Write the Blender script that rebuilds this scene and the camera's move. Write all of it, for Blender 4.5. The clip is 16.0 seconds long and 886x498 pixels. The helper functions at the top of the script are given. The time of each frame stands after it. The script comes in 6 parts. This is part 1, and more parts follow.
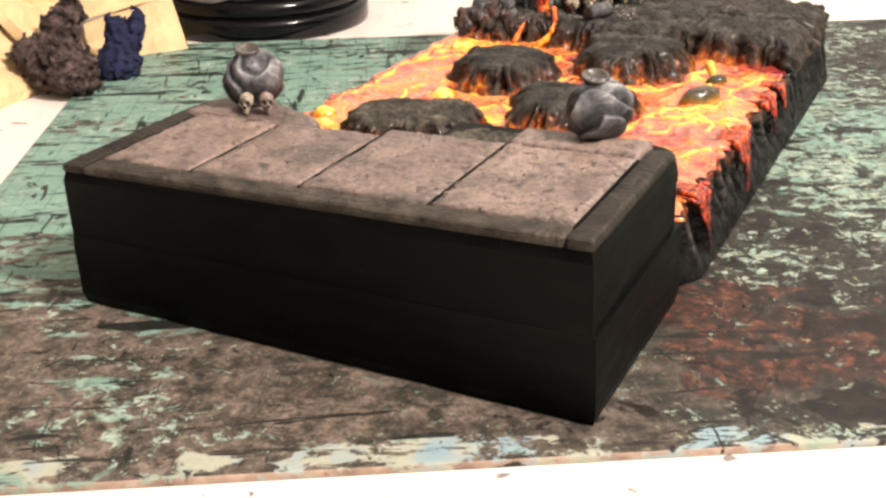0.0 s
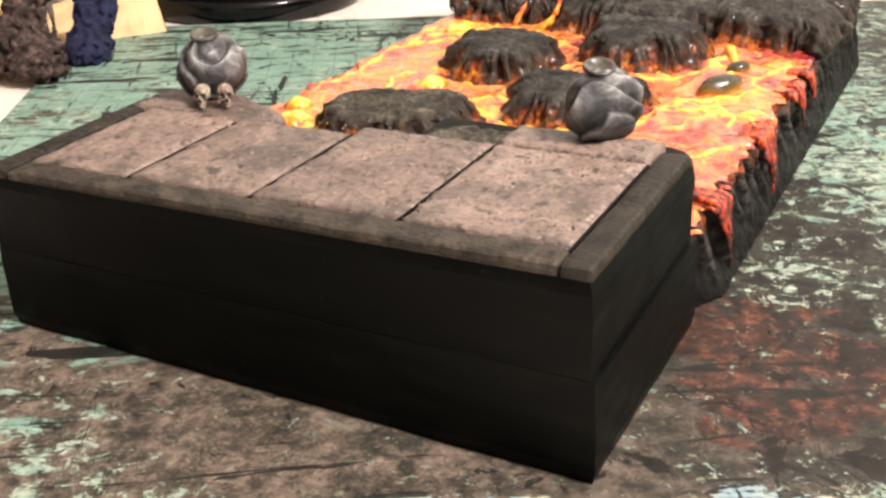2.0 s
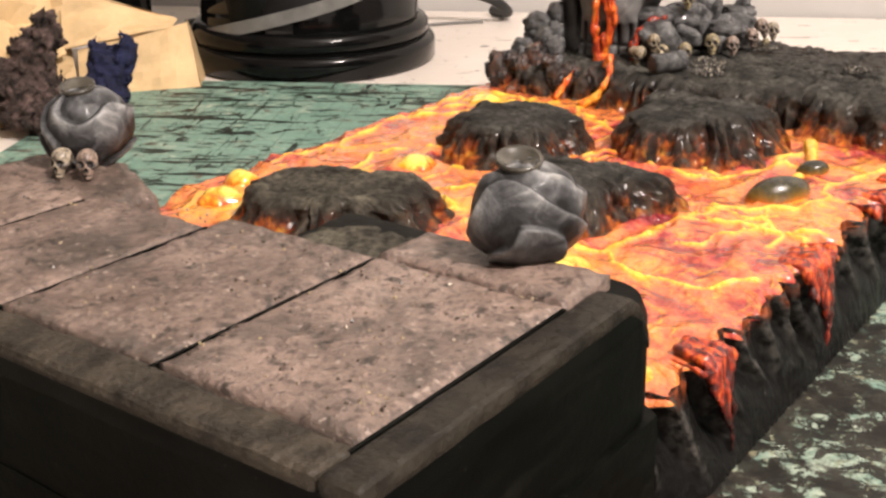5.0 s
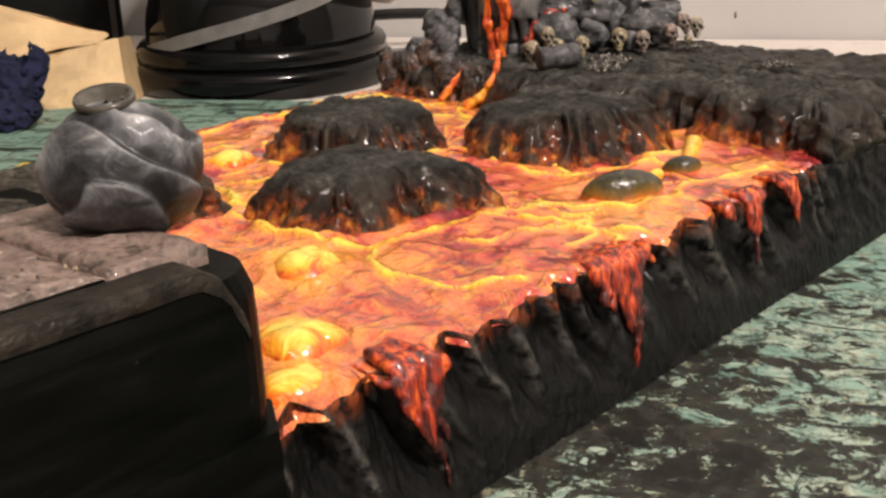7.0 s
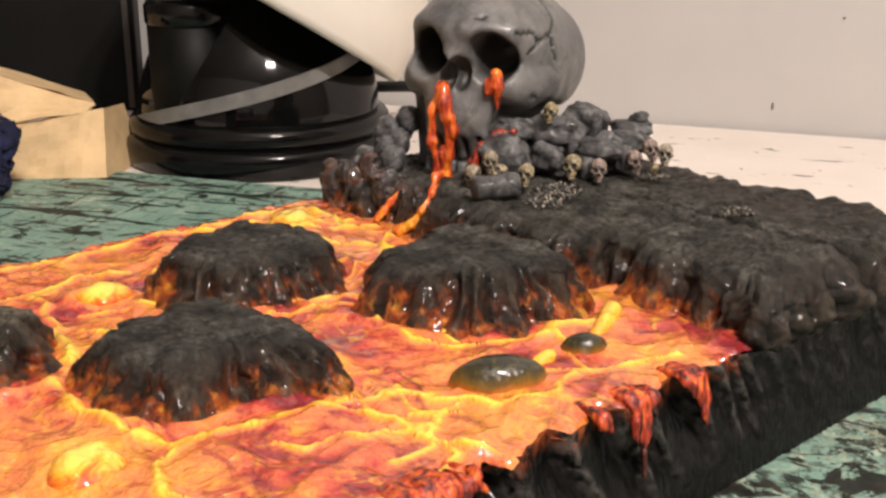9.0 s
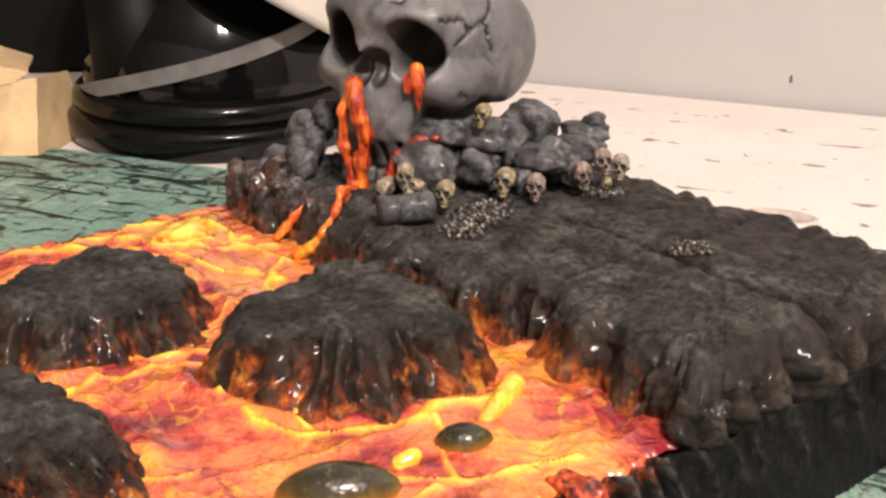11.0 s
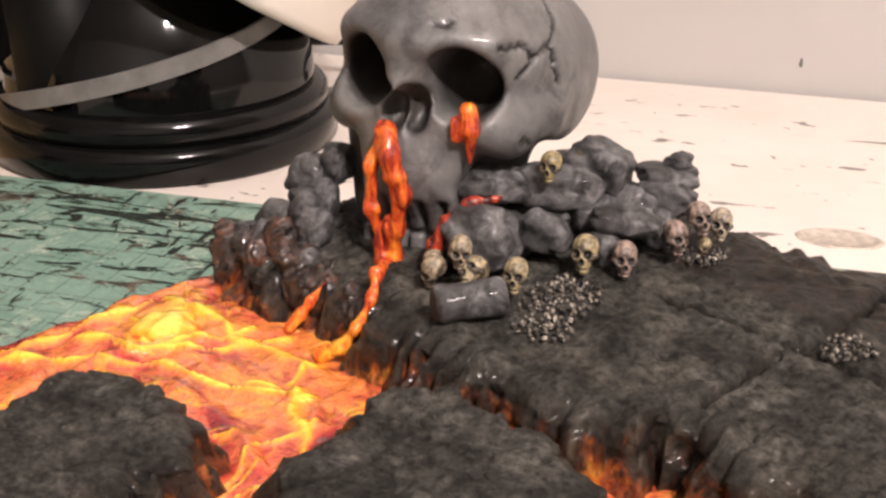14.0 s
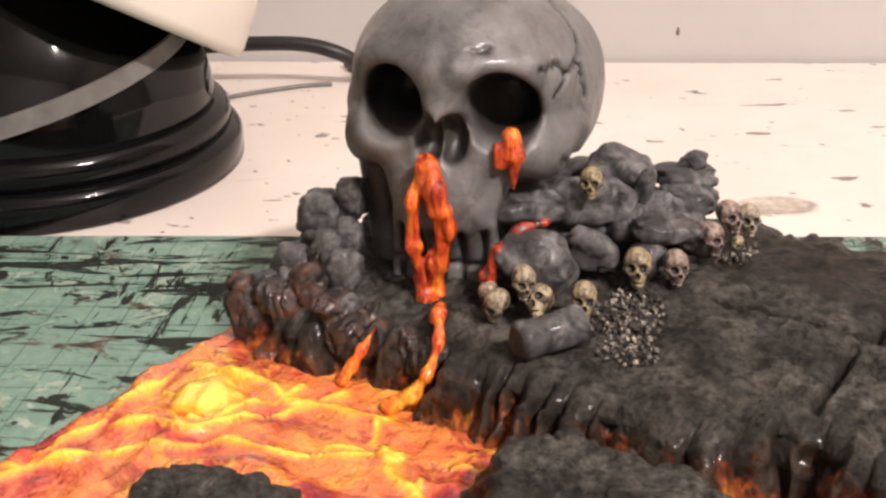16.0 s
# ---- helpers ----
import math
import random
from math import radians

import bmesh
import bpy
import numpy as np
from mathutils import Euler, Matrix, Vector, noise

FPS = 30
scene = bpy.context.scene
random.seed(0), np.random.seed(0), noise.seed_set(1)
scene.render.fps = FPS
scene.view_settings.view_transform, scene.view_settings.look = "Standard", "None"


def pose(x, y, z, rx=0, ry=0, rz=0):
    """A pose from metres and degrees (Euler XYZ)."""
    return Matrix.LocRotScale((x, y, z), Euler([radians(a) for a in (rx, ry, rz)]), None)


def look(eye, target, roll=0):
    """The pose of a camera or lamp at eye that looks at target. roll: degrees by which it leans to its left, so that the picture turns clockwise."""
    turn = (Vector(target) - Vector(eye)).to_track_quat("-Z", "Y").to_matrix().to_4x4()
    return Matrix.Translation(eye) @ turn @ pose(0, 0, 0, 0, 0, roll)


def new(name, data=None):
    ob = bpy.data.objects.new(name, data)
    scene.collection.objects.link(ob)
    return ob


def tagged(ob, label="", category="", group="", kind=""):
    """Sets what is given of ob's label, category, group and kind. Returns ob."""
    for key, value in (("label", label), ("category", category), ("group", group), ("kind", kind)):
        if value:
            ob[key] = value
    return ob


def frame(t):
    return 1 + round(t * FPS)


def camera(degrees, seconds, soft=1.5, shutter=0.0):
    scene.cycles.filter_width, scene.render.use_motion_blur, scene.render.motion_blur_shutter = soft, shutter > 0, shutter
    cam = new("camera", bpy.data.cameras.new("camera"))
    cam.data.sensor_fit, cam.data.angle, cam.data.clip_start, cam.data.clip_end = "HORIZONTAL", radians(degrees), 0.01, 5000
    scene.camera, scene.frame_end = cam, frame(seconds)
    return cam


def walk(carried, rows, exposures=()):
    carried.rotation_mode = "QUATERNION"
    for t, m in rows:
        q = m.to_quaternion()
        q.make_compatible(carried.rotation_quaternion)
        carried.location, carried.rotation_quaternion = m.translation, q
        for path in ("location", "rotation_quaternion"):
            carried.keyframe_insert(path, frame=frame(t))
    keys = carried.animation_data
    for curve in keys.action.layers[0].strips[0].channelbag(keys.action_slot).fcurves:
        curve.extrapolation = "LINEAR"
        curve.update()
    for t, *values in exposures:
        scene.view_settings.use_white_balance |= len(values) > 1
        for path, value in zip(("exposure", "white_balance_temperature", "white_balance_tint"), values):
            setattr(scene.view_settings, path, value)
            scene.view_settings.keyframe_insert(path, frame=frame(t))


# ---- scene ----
cam = camera(44.50, 16.0, soft=2.6)
PATH = [
    (0, look((0.28855, -0.28558, 0.19704), (0.08126, 0.11644, -0.01606), -1.187)),
    (0.5, look((0.28624, -0.27830, 0.19591), (0.07859, 0.12222, -0.01965), -0.997)),
    (1, look((0.28382, -0.26495, 0.19369), (0.07535, 0.13384, -0.02427), -0.796)),
    (1.5, look((0.27984, -0.24806, 0.18943), (0.07025, 0.14934, -0.02998), -1.053)),
    (2, look((0.27404, -0.23227, 0.18439), (0.06248, 0.16318, -0.03666), -1.455)),
    (2.5, look((0.27392, -0.21235, 0.17783), (0.05697, 0.18090, -0.04192), -1.301)),
    (3, look((0.27173, -0.19112, 0.17306), (0.04291, 0.19692, -0.04390), -1.374)),
    (3.2, look((0.27150, -0.18361, 0.17006), (0.03818, 0.20295, -0.04471), -1.262)),
    (5.3, look((0.29754, -0.09477, 0.15362), (0.00747, 0.26720, -0.03303), -1.330)),
    (5.5, look((0.30595, -0.08550, 0.15045), (0.01210, 0.27486, -0.03337), -1.778)),
    (6, look((0.32011, -0.06232, 0.13878), (0.01854, 0.29588, -0.03658), -1.597)),
    (6.5, look((0.32642, -0.04140, 0.13047), (0.01441, 0.31106, -0.03812), -1.873)),
    (7, look((0.33147, -0.01700, 0.12038), (0.00813, 0.32708, -0.04413), -1.909)),
    (7.5, look((0.32879, 0.00391, 0.11850), (-0.00508, 0.34027, -0.04085), -1.770)),
    (8, look((0.33286, 0.01979, 0.12788), (-0.01200, 0.34794, -0.02507), -0.279)),
    (8.5, look((0.33177, 0.03933, 0.13730), (-0.02061, 0.36094, -0.01235), 0.429)),
    (9, look((0.34113, 0.05927, 0.14497), (-0.01409, 0.37698, -0.00627), 0.208)),
    (9.5, look((0.34207, 0.07143, 0.14842), (-0.01558, 0.38487, -0.00600), -0.416)),
    (10, look((0.33294, 0.09342, 0.15808), (-0.02793, 0.40115, -0.00026), 0.502)),
    (10.2, look((0.33079, 0.10448, 0.15485), (-0.03065, 0.40815, -0.00990), 0.388)),
    (12.3, look((0.29037, 0.15833, 0.15259), (-0.06442, 0.45596, -0.03595), 1.795)),
    (12.5, look((0.28587, 0.16178, 0.15374), (-0.06627, 0.46129, -0.03677), 1.957)),
    (13, look((0.27462, 0.16680, 0.15679), (-0.07244, 0.47033, -0.03663), 1.990)),
    (13.5, look((0.25389, 0.16560, 0.15948), (-0.08701, 0.47530, -0.03515), 1.276)),
    (14, look((0.23450, 0.16071, 0.15738), (-0.09666, 0.47890, -0.04034), 0.382)),
    (14.5, look((0.22539, 0.15669, 0.15778), (-0.09442, 0.48431, -0.04317), -0.557)),
    (15, look((0.21136, 0.15032, 0.16624), (-0.09097, 0.49294, -0.03675), -1.482)),
    (15.5, look((0.19826, 0.14027, 0.16310), (-0.08574, 0.49666, -0.04264), -2.205)),
    (16, look((0.18270, 0.13484, 0.16744), (-0.07869, 0.50558, -0.04288), -1.825)),
]
walk(cam, PATH, [(0, 0.45, 6500, 10), (1.5, 0.55, 6500, 10), (3.2, 0.55, 6500, 12), (5.3, 0.0, 6500, 10), (8, -0.27, 6500, 10), (10, -0.1, 6500, 12),
                 (12.5, 0.02, 6500, 16), (16, 0.0, 6500, 16)])

# ---- room axes: the table, mat and wall stand 30.6 degrees off the board ----
TURN = radians(30.6)
U = Vector((math.cos(TURN), math.sin(TURN), 0))
N = Vector((-math.sin(TURN), math.cos(TURN), 0))


def room(u, n, z=0.0):
    return U * u + N * n + Vector((0, 0, z))


# ---- light: one ceiling fitting with two warm bulbs ----
world = bpy.data.worlds.new("world")
world.use_nodes = True
world.node_tree.nodes["Background"].inputs[0].default_value = (0.05, 0.05, 0.055, 1)
world.node_tree.nodes["Background"].inputs[1].default_value = 0.3
scene.world = world
LAMP = Vector((1.10, -0.05, 1.26))
for k in (-1, 1):
    lamp = bpy.data.lights.new("bulb_light", "POINT")
    lamp.energy, lamp.shadow_soft_size, lamp.color = 66.0, 0.030, (1.0, 0.880, 0.815)
    lob = new("bulb_light", lamp)
    lob.location = LAMP + Vector((0.03 * k, 0.06 * k, -0.05))


# ---- materials ----
class Nodes:
    def __init__(self, name):
        self.m = bpy.data.materials.new(name)
        self.m.use_nodes = True
        self.t = self.m.node_tree
        self.b = self.t.nodes["Principled BSDF"]
        self.co = self.t.nodes.new("ShaderNodeTexCoord").outputs["Object"]

    def link(self, a, b):
        self.t.links.new(a, b)

    def put(self, socket, value):
        if isinstance(value, bpy.types.NodeSocket):
            self.link(value, socket)
        else:
            socket.default_value = value

    def noise(self, scale, detail=4.0, rough=0.55, warp=0.0, stretch=None, kind="FBM", seed=0.0, co=None):
        co = co or self.co
        if stretch or seed:
            m = self.t.nodes.new("ShaderNodeMapping")
            m.inputs["Scale"].default_value = stretch or (1, 1, 1)
            m.inputs["Location"].default_value = (seed, seed * 0.7, seed * 0.3)
            self.link(co, m.inputs[0])
            co = m.outputs[0]
        n = self.t.nodes.new("ShaderNodeTexNoise")
        n.noise_type = kind
        n.inputs["Scale"].default_value = scale
        n.inputs["Detail"].default_value = detail
        n.inputs["Roughness"].default_value = rough
        n.inputs["Distortion"].default_value = warp
        self.link(co, n.inputs["Vector"])
        return n.outputs[0]

    def cells(self, scale, feature="F1", rnd=1.0, co=None):
        v = self.t.nodes.new("ShaderNodeTexVoronoi")
        v.feature = feature
        v.inputs["Scale"].default_value = scale
        v.inputs["Randomness"].default_value = rnd
        self.link(co or self.co, v.inputs["Vector"])
        return v.outputs["Distance"]

    def ramp(self, fac, stops):
        r = self.t.nodes.new("ShaderNodeValToRGB")
        e = r.color_ramp.elements
        while len(e) < len(stops):
            e.new(0.5)
        for el, (p, c) in zip(e, stops):
            el.position = p
            el.color = (*c, 1) if not isinstance(c, (int, float)) else (c, c, c, 1)
        self.put(r.inputs[0], fac)
        return r.outputs[0]

    def mix(self, fac, a, b, mode="MIX"):
        m = self.t.nodes.new("ShaderNodeMix")
        m.data_type, m.blend_type = "RGBA", mode
        self.put(m.inputs[0], fac)
        self.put(m.inputs[6], (*a, 1) if isinstance(a, tuple) else a)
        self.put(m.inputs[7], (*b, 1) if isinstance(b, tuple) else b)
        return m.outputs[2]

    def math(self, op, a, b=0.0, clamp=False):
        m = self.t.nodes.new("ShaderNodeMath")
        m.operation, m.use_clamp = op, clamp
        self.put(m.inputs[0], a)
        self.put(m.inputs[1], b)
        return m.outputs[0]

    def attr(self, name):
        a = self.t.nodes.new("ShaderNodeAttribute")
        a.attribute_name = name
        return a.outputs["Fac"]

    def xyz(self, co=None):
        s = self.t.nodes.new("ShaderNodeSeparateXYZ")
        self.link(co or self.co, s.inputs[0])
        return s.outputs

    def moved(self, rot):
        m = self.t.nodes.new("ShaderNodeMapping")
        m.inputs["Rotation"].default_value = (0, 0, rot)
        self.link(self.co, m.inputs[0])
        return m.outputs[0]

    def island(self):
        return self.t.nodes.new("ShaderNodeObjectInfo").outputs["Random"]

    def bump(self, height, strength=0.5, dist=0.001):
        b = self.t.nodes.new("ShaderNodeBump")
        b.inputs["Strength"].default_value = strength
        b.inputs["Distance"].default_value = dist
        self.link(height, b.inputs["Height"])
        if self.b.inputs["Normal"].links:
            self.link(self.b.inputs["Normal"].links[0].from_socket, b.inputs["Normal"])
        self.link(b.outputs[0], self.b.inputs["Normal"])

    def done(self, color, rough=0.6, metal=0.0, spec=0.5, coat=0.0):
        self.put(self.b.inputs["Base Color"], (*color, 1) if isinstance(color, tuple) else color)
        self.put(self.b.inputs["Roughness"], rough)
        self.put(self.b.inputs["Metallic"], metal)
        self.put(self.b.inputs["Specular IOR Level"], spec)
        self.put(self.b.inputs["Coat Weight"], coat)
        self.b.inputs["Coat Roughness"].default_value = 0.12
        return self.m


def plain_material(name, color, rough=0.5, vary=0.25, scale=120.0, bump=0.2, dist=0.0004, metal=0.0, spec=0.5, coat=0.0):
    k = Nodes(name)
    n = k.noise(scale, 5, 0.6)
    dark = tuple(c * (1 - vary) for c in color)
    light = tuple(min(1, c * (1 + vary)) for c in color)
    k.bump(k.noise(scale * 3, 3), bump, dist)
    return k.done(k.ramp(n, [(0.3, dark), (0.7, light)]), k.ramp(k.noise(scale * 0.4, 3), [(0.3, max(0.03, rough - 0.06)), (0.7, min(1, rough + 0.06))]), metal, spec, coat)


def lava_material(name):
    """Layered paint: crimson wells, orange body, thick yellow ribbons, all under clear varnish."""
    k = Nodes(name)
    vein = k.attr("vein")
    a = k.noise(34, 6, 0.64, 1.2)
    b = k.noise(240, 3, 0.58, 0.3, seed=2.0)
    c = k.noise(140, 5, 0.66, 0.7, seed=21.0)
    v = k.math("ADD", k.math("MULTIPLY", a, 0.66), k.math("ADD", k.math("MULTIPLY", b, 0.19), k.math("MULTIPLY", c, 0.19)))
    v = k.math("ADD", v, k.math("MULTIPLY", vein, 0.46))
    col = k.ramp(v, [(0.34, (0.20, 0.013, 0.022)), (0.41, (0.52, 0.055, 0.034)), (0.49, (0.77, 0.180, 0.066)),
                     (0.61, (0.87, 0.290, 0.066)), (0.79, (0.93, 0.46, 0.042)), (0.93, (0.95, 0.70, 0.08))])
    relief = None
    for scale, seed, width, amount in ((26, 5.0, 0.010, 0.7), (52, 12.0, 0.012, 0.5)):
        n = k.noise(scale, 3, 0.5, 1.4, seed=seed)
        line = k.ramp(k.math("ABSOLUTE", k.math("SUBTRACT", n, 0.5)), [(0.0, 1.0), (width, 0.7), (width * 2.6, 0.0)])
        gate = k.ramp(k.noise(30, 3, 0.6, seed=seed + 1), [(0.46, 0.0), (0.58, amount)])
        line = k.math("MULTIPLY", line, gate)
        col = k.mix(line, col, k.mix(k.ramp(b, [(0.35, 0.0), (0.65, 1.0)]), (0.92, 0.34, 0.016), (0.95, 0.62, 0.05)))
        relief = line if relief is None else k.math("ADD", relief, line)
    well = k.ramp(k.noise(62, 5, 0.66, 1.0, stretch=(0.8, 1.3, 1), seed=9.0), [(0.53, 0.0), (0.62, 0.9)])
    col = k.mix(k.math("MULTIPLY", well, k.math("SUBTRACT", 0.75, k.math("MULTIPLY", vein, 1.4), True)), col, (0.26, 0.020, 0.030))
    wisp = k.ramp(k.noise(165, 5, 0.66, 0.9, stretch=(0.7, 1.3, 1), seed=33.0), [(0.58, 0.0), (0.72, 0.24)])
    col = k.mix(k.math("MULTIPLY", wisp, k.math("SUBTRACT", 0.9, k.math("MULTIPLY", vein, 1.4), True)), col, (0.30, 0.026, 0.034))
    k.bump(k.math("ADD", c, k.math("MULTIPLY", b, 0.25)), 0.24, 0.0022)
    fleck = k.ramp(k.noise(430, 4, 0.65, 0.4, seed=41.0), [(0.55, 0.0), (0.68, 0.38)])
    col = k.mix(k.math("MULTIPLY", fleck, k.math("SUBTRACT", 1.0, k.math("MULTIPLY", vein, 1.2), True)), col, (0.42, 0.050, 0.036))
    k.bump(relief, 0.5, 0.0014)
    k.bump(k.noise(330, 3, 0.5), 0.55, 0.0014)
    k.bump(k.noise(760, 2, 0.5), 1.0, 0.0008)
    return k.done(col, k.ramp(k.noise(90, 3), [(0.3, 0.05), (0.7, 0.16)]), coat=1.0)


def poured_material():
    """Thicker red-orange lava of the drips, streaked along its run, paler where it pools."""
    k = Nodes("poured_lava_paint")
    streak = k.ramp(k.noise(420, 4, 0.65, 0.5, stretch=(1, 1, 0.22)), [(0.30, 0.1), (0.70, 0.95)])
    n = k.math("ADD", k.math("MULTIPLY", streak, 0.7), k.math("MULTIPLY", k.attr("vein"), 0.5))
    col = k.ramp(n, [(0.12, (0.060, 0.010, 0.008)), (0.30, (0.36, 0.036, 0.016)), (0.46, (0.74, 0.110, 0.022)), (0.64, (0.84, 0.24, 0.024)), (0.85, (0.90, 0.52, 0.05))])
    k.bump(streak, 0.5, 0.0012)
    k.bump(k.noise(420, 5, 0.65), 0.6, 0.0012)
    return k.done(col, 0.20, coat=0.4)


def bulb_material():
    """Smooth blown lava bubble: pale yellow crown, orange skirt."""
    k = Nodes("lava_bubble_paint")
    n = k.math("ADD", k.attr("crown"), k.math("MULTIPLY", k.math("SUBTRACT", k.noise(150, 5, 0.66, 0.9), 0.5), 2.0))
    col = k.ramp(n, [(0.10, (0.62, 0.07, 0.020)), (0.40, (0.86, 0.20, 0.022)), (0.62, (0.92, 0.44, 0.03)), (0.92, (0.95, 0.72, 0.12))])
    k.bump(k.noise(150, 5, 0.64, 0.6), 0.7, 0.0022)
    k.bump(k.noise(420, 3, 0.5), 0.5, 0.0009)
    return k.done(col, 0.10, coat=0.8)


def rock_material(name, tint=(0.180, 0.174, 0.152), dark=(0.0036, 0.0034, 0.0030)):
    """Black-washed rock, dry-brushed grey, with brown and orange glaze where the attribute 'glow' says."""
    k = Nodes(name)
    a = k.noise(62, 9, 0.72, 0.4)
    b = k.noise(420, 5, 0.70)
    brush = k.math("MULTIPLY", k.ramp(a, [(0.36, 0.10), (0.52, 0.42), (0.66, 1.0)]), k.ramp(b, [(0.36, 0.22), (0.64, 1.20)]))
    steep = k.attr("side")
    brush = k.math("MULTIPLY", brush, k.math("SUBTRACT", 1.0, k.math("MULTIPLY", steep, 0.86)))
    col = k.mix(brush, dark, tint)
    runs = k.noise(300, 5, 0.66, 0.4, stretch=(1, 1, 0.25), seed=27.0)
    col = k.mix(k.math("MULTIPLY", k.ramp(runs, [(0.42, 0.0), (0.60, 0.85)]), steep), col, (0.050, 0.036, 0.026))
    moss = k.ramp(k.noise(40, 5, 0.65, 0.5, seed=3.0), [(0.48, 0.0), (0.66, 0.6)])
    col = k.mix(k.math("MULTIPLY", moss, brush), col, (0.115, 0.105, 0.076))
    pale = k.math("MULTIPLY", k.ramp(k.noise(560, 3, 0.6, seed=13.0), [(0.62, 0.0), (0.74, 0.6)]), k.ramp(k.noise(34, 3, 0.6, seed=17.0), [(0.50, 0.0), (0.64, 1.0)]))
    col = k.mix(k.math("MULTIPLY", pale, k.math("SUBTRACT", 1.0, k.math("MULTIPLY", steep, 0.6))), col, (0.24, 0.22, 0.18))
    streak = k.noise(330, 4, 0.65, 0.3, stretch=(1, 1, 0.30), seed=1.0)
    patch = k.noise(70, 3, 0.6, seed=4.0)
    glow = k.attr("glow")
    g = k.math("ADD", glow, k.math("MULTIPLY", k.math("SUBTRACT", streak, 0.5), 1.7))
    g = k.math("ADD", g, k.math("MULTIPLY", k.math("SUBTRACT", patch, 0.5), 2.0))
    lit = k.ramp(glow, [(0.02, 0.0), (0.16, 1.0)])
    col = k.mix(k.math("MULTIPLY", k.ramp(g, [(0.10, 0.0), (0.42, 0.85)]), lit), col, k.ramp(streak, [(0.35, (0.010, 0.005, 0.004)), (0.65, (0.085, 0.026, 0.010))]))
    hot = k.ramp(k.noise(210, 4, 0.65, 0.5, seed=7.0), [(0.34, (0.10, 0.022, 0.012)), (0.48, (0.34, 0.070, 0.018)), (0.58, (0.62, 0.17, 0.022)), (0.72, (0.80, 0.42, 0.06))])
    col = k.mix(k.math("MULTIPLY", k.ramp(g, [(0.44, 0.0), (0.74, 0.7), (1.10, 1.0)]), lit), col, hot)
    # dry-brushed crests; the paler colour also paints highlight contrast onto the sides
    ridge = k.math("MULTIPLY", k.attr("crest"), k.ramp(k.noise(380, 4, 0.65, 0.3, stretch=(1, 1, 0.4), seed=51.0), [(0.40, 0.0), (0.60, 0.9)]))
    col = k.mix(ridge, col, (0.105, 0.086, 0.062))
    k.bump(k.noise(150, 8, 0.74, 0.5), 0.85, 0.0030)
    k.bump(k.noise(480, 4, 0.70), 0.9, 0.0014)
    wet = k.math("SUBTRACT", 0.78, k.math("MULTIPLY", steep, 0.50))
    return k.done(col, wet, spec=0.22, coat=k.math("MULTIPLY", steep, 0.18))


M = {}
M["lava"] = lava_material("lava_paint")
M["poured"] = poured_material()
M["bulb"] = bulb_material()
M["rock"] = rock_material("slab_rock")
# paler paint; the tint also carries the grazing sheen on the first stone
M["pale_rock"] = rock_material("pale_slab_rock", (0.27, 0.245, 0.185))


def hacked_edge():
    """Black-painted hacked edge: bare dark faces, pale dry-brushed crests, a little varnish."""
    k = Nodes("hacked_edge_paint")
    n = k.noise(190, 5, 0.65, 0.5, stretch=(1, 1, 0.4))
    col = k.ramp(n, [(0.35, (0.0010, 0.0010, 0.0009)), (0.65, (0.0046, 0.0044, 0.0038))])
    col = k.mix(k.attr("foot"), col, k.ramp(k.noise(40, 5, 0.6, stretch=(1, 1, 5), seed=2.0), [(0.3, (0.0016, 0.0017, 0.0015)), (0.7, (0.0040, 0.0041, 0.0036))]))
    crest = k.math("MULTIPLY", k.math("SUBTRACT", 1.0, k.attr("side")), k.ramp(k.noise(330, 4, 0.6), [(0.40, 0.0), (0.62, 1.0)]))
    col = k.mix(crest, col, (0.16, 0.150, 0.135))
    g = k.math("MULTIPLY", k.attr("glow"), k.ramp(k.noise(210, 4, 0.65, seed=4.0), [(0.46, 0.0), (0.58, 2.2)]), True)
    col = k.mix(g, col, (0.40, 0.085, 0.02))
    k.bump(k.noise(200, 7, 0.72), 0.8, 0.0026)
    return k.done(col, k.ramp(n, [(0.3, 0.28), (0.7, 0.55)]), spec=0.16, coat=0.16)


M["edge"] = hacked_edge()


def board_black():
    k = Nodes("black_board_paint")
    n = k.noise(30, 5, 0.6, stretch=(1, 1, 6))
    fleck = k.ramp(k.noise(480, 2, 0.5), [(0.73, 0.0), (0.78, 0.6)])
    col = k.mix(fleck, k.ramp(n, [(0.3, (0.0009, 0.0012, 0.0009)), (0.55, (0.0024, 0.0029, 0.0022)), (0.8, (0.0085, 0.0088, 0.0068))]), (0.035, 0.034, 0.03))
    k.bump(k.noise(90, 5, 0.6), 0.4, 0.0010)
    return k.done(col, k.ramp(n, [(0.3, 0.34), (0.7, 0.55)]), spec=0.08)


M["black"] = board_black()


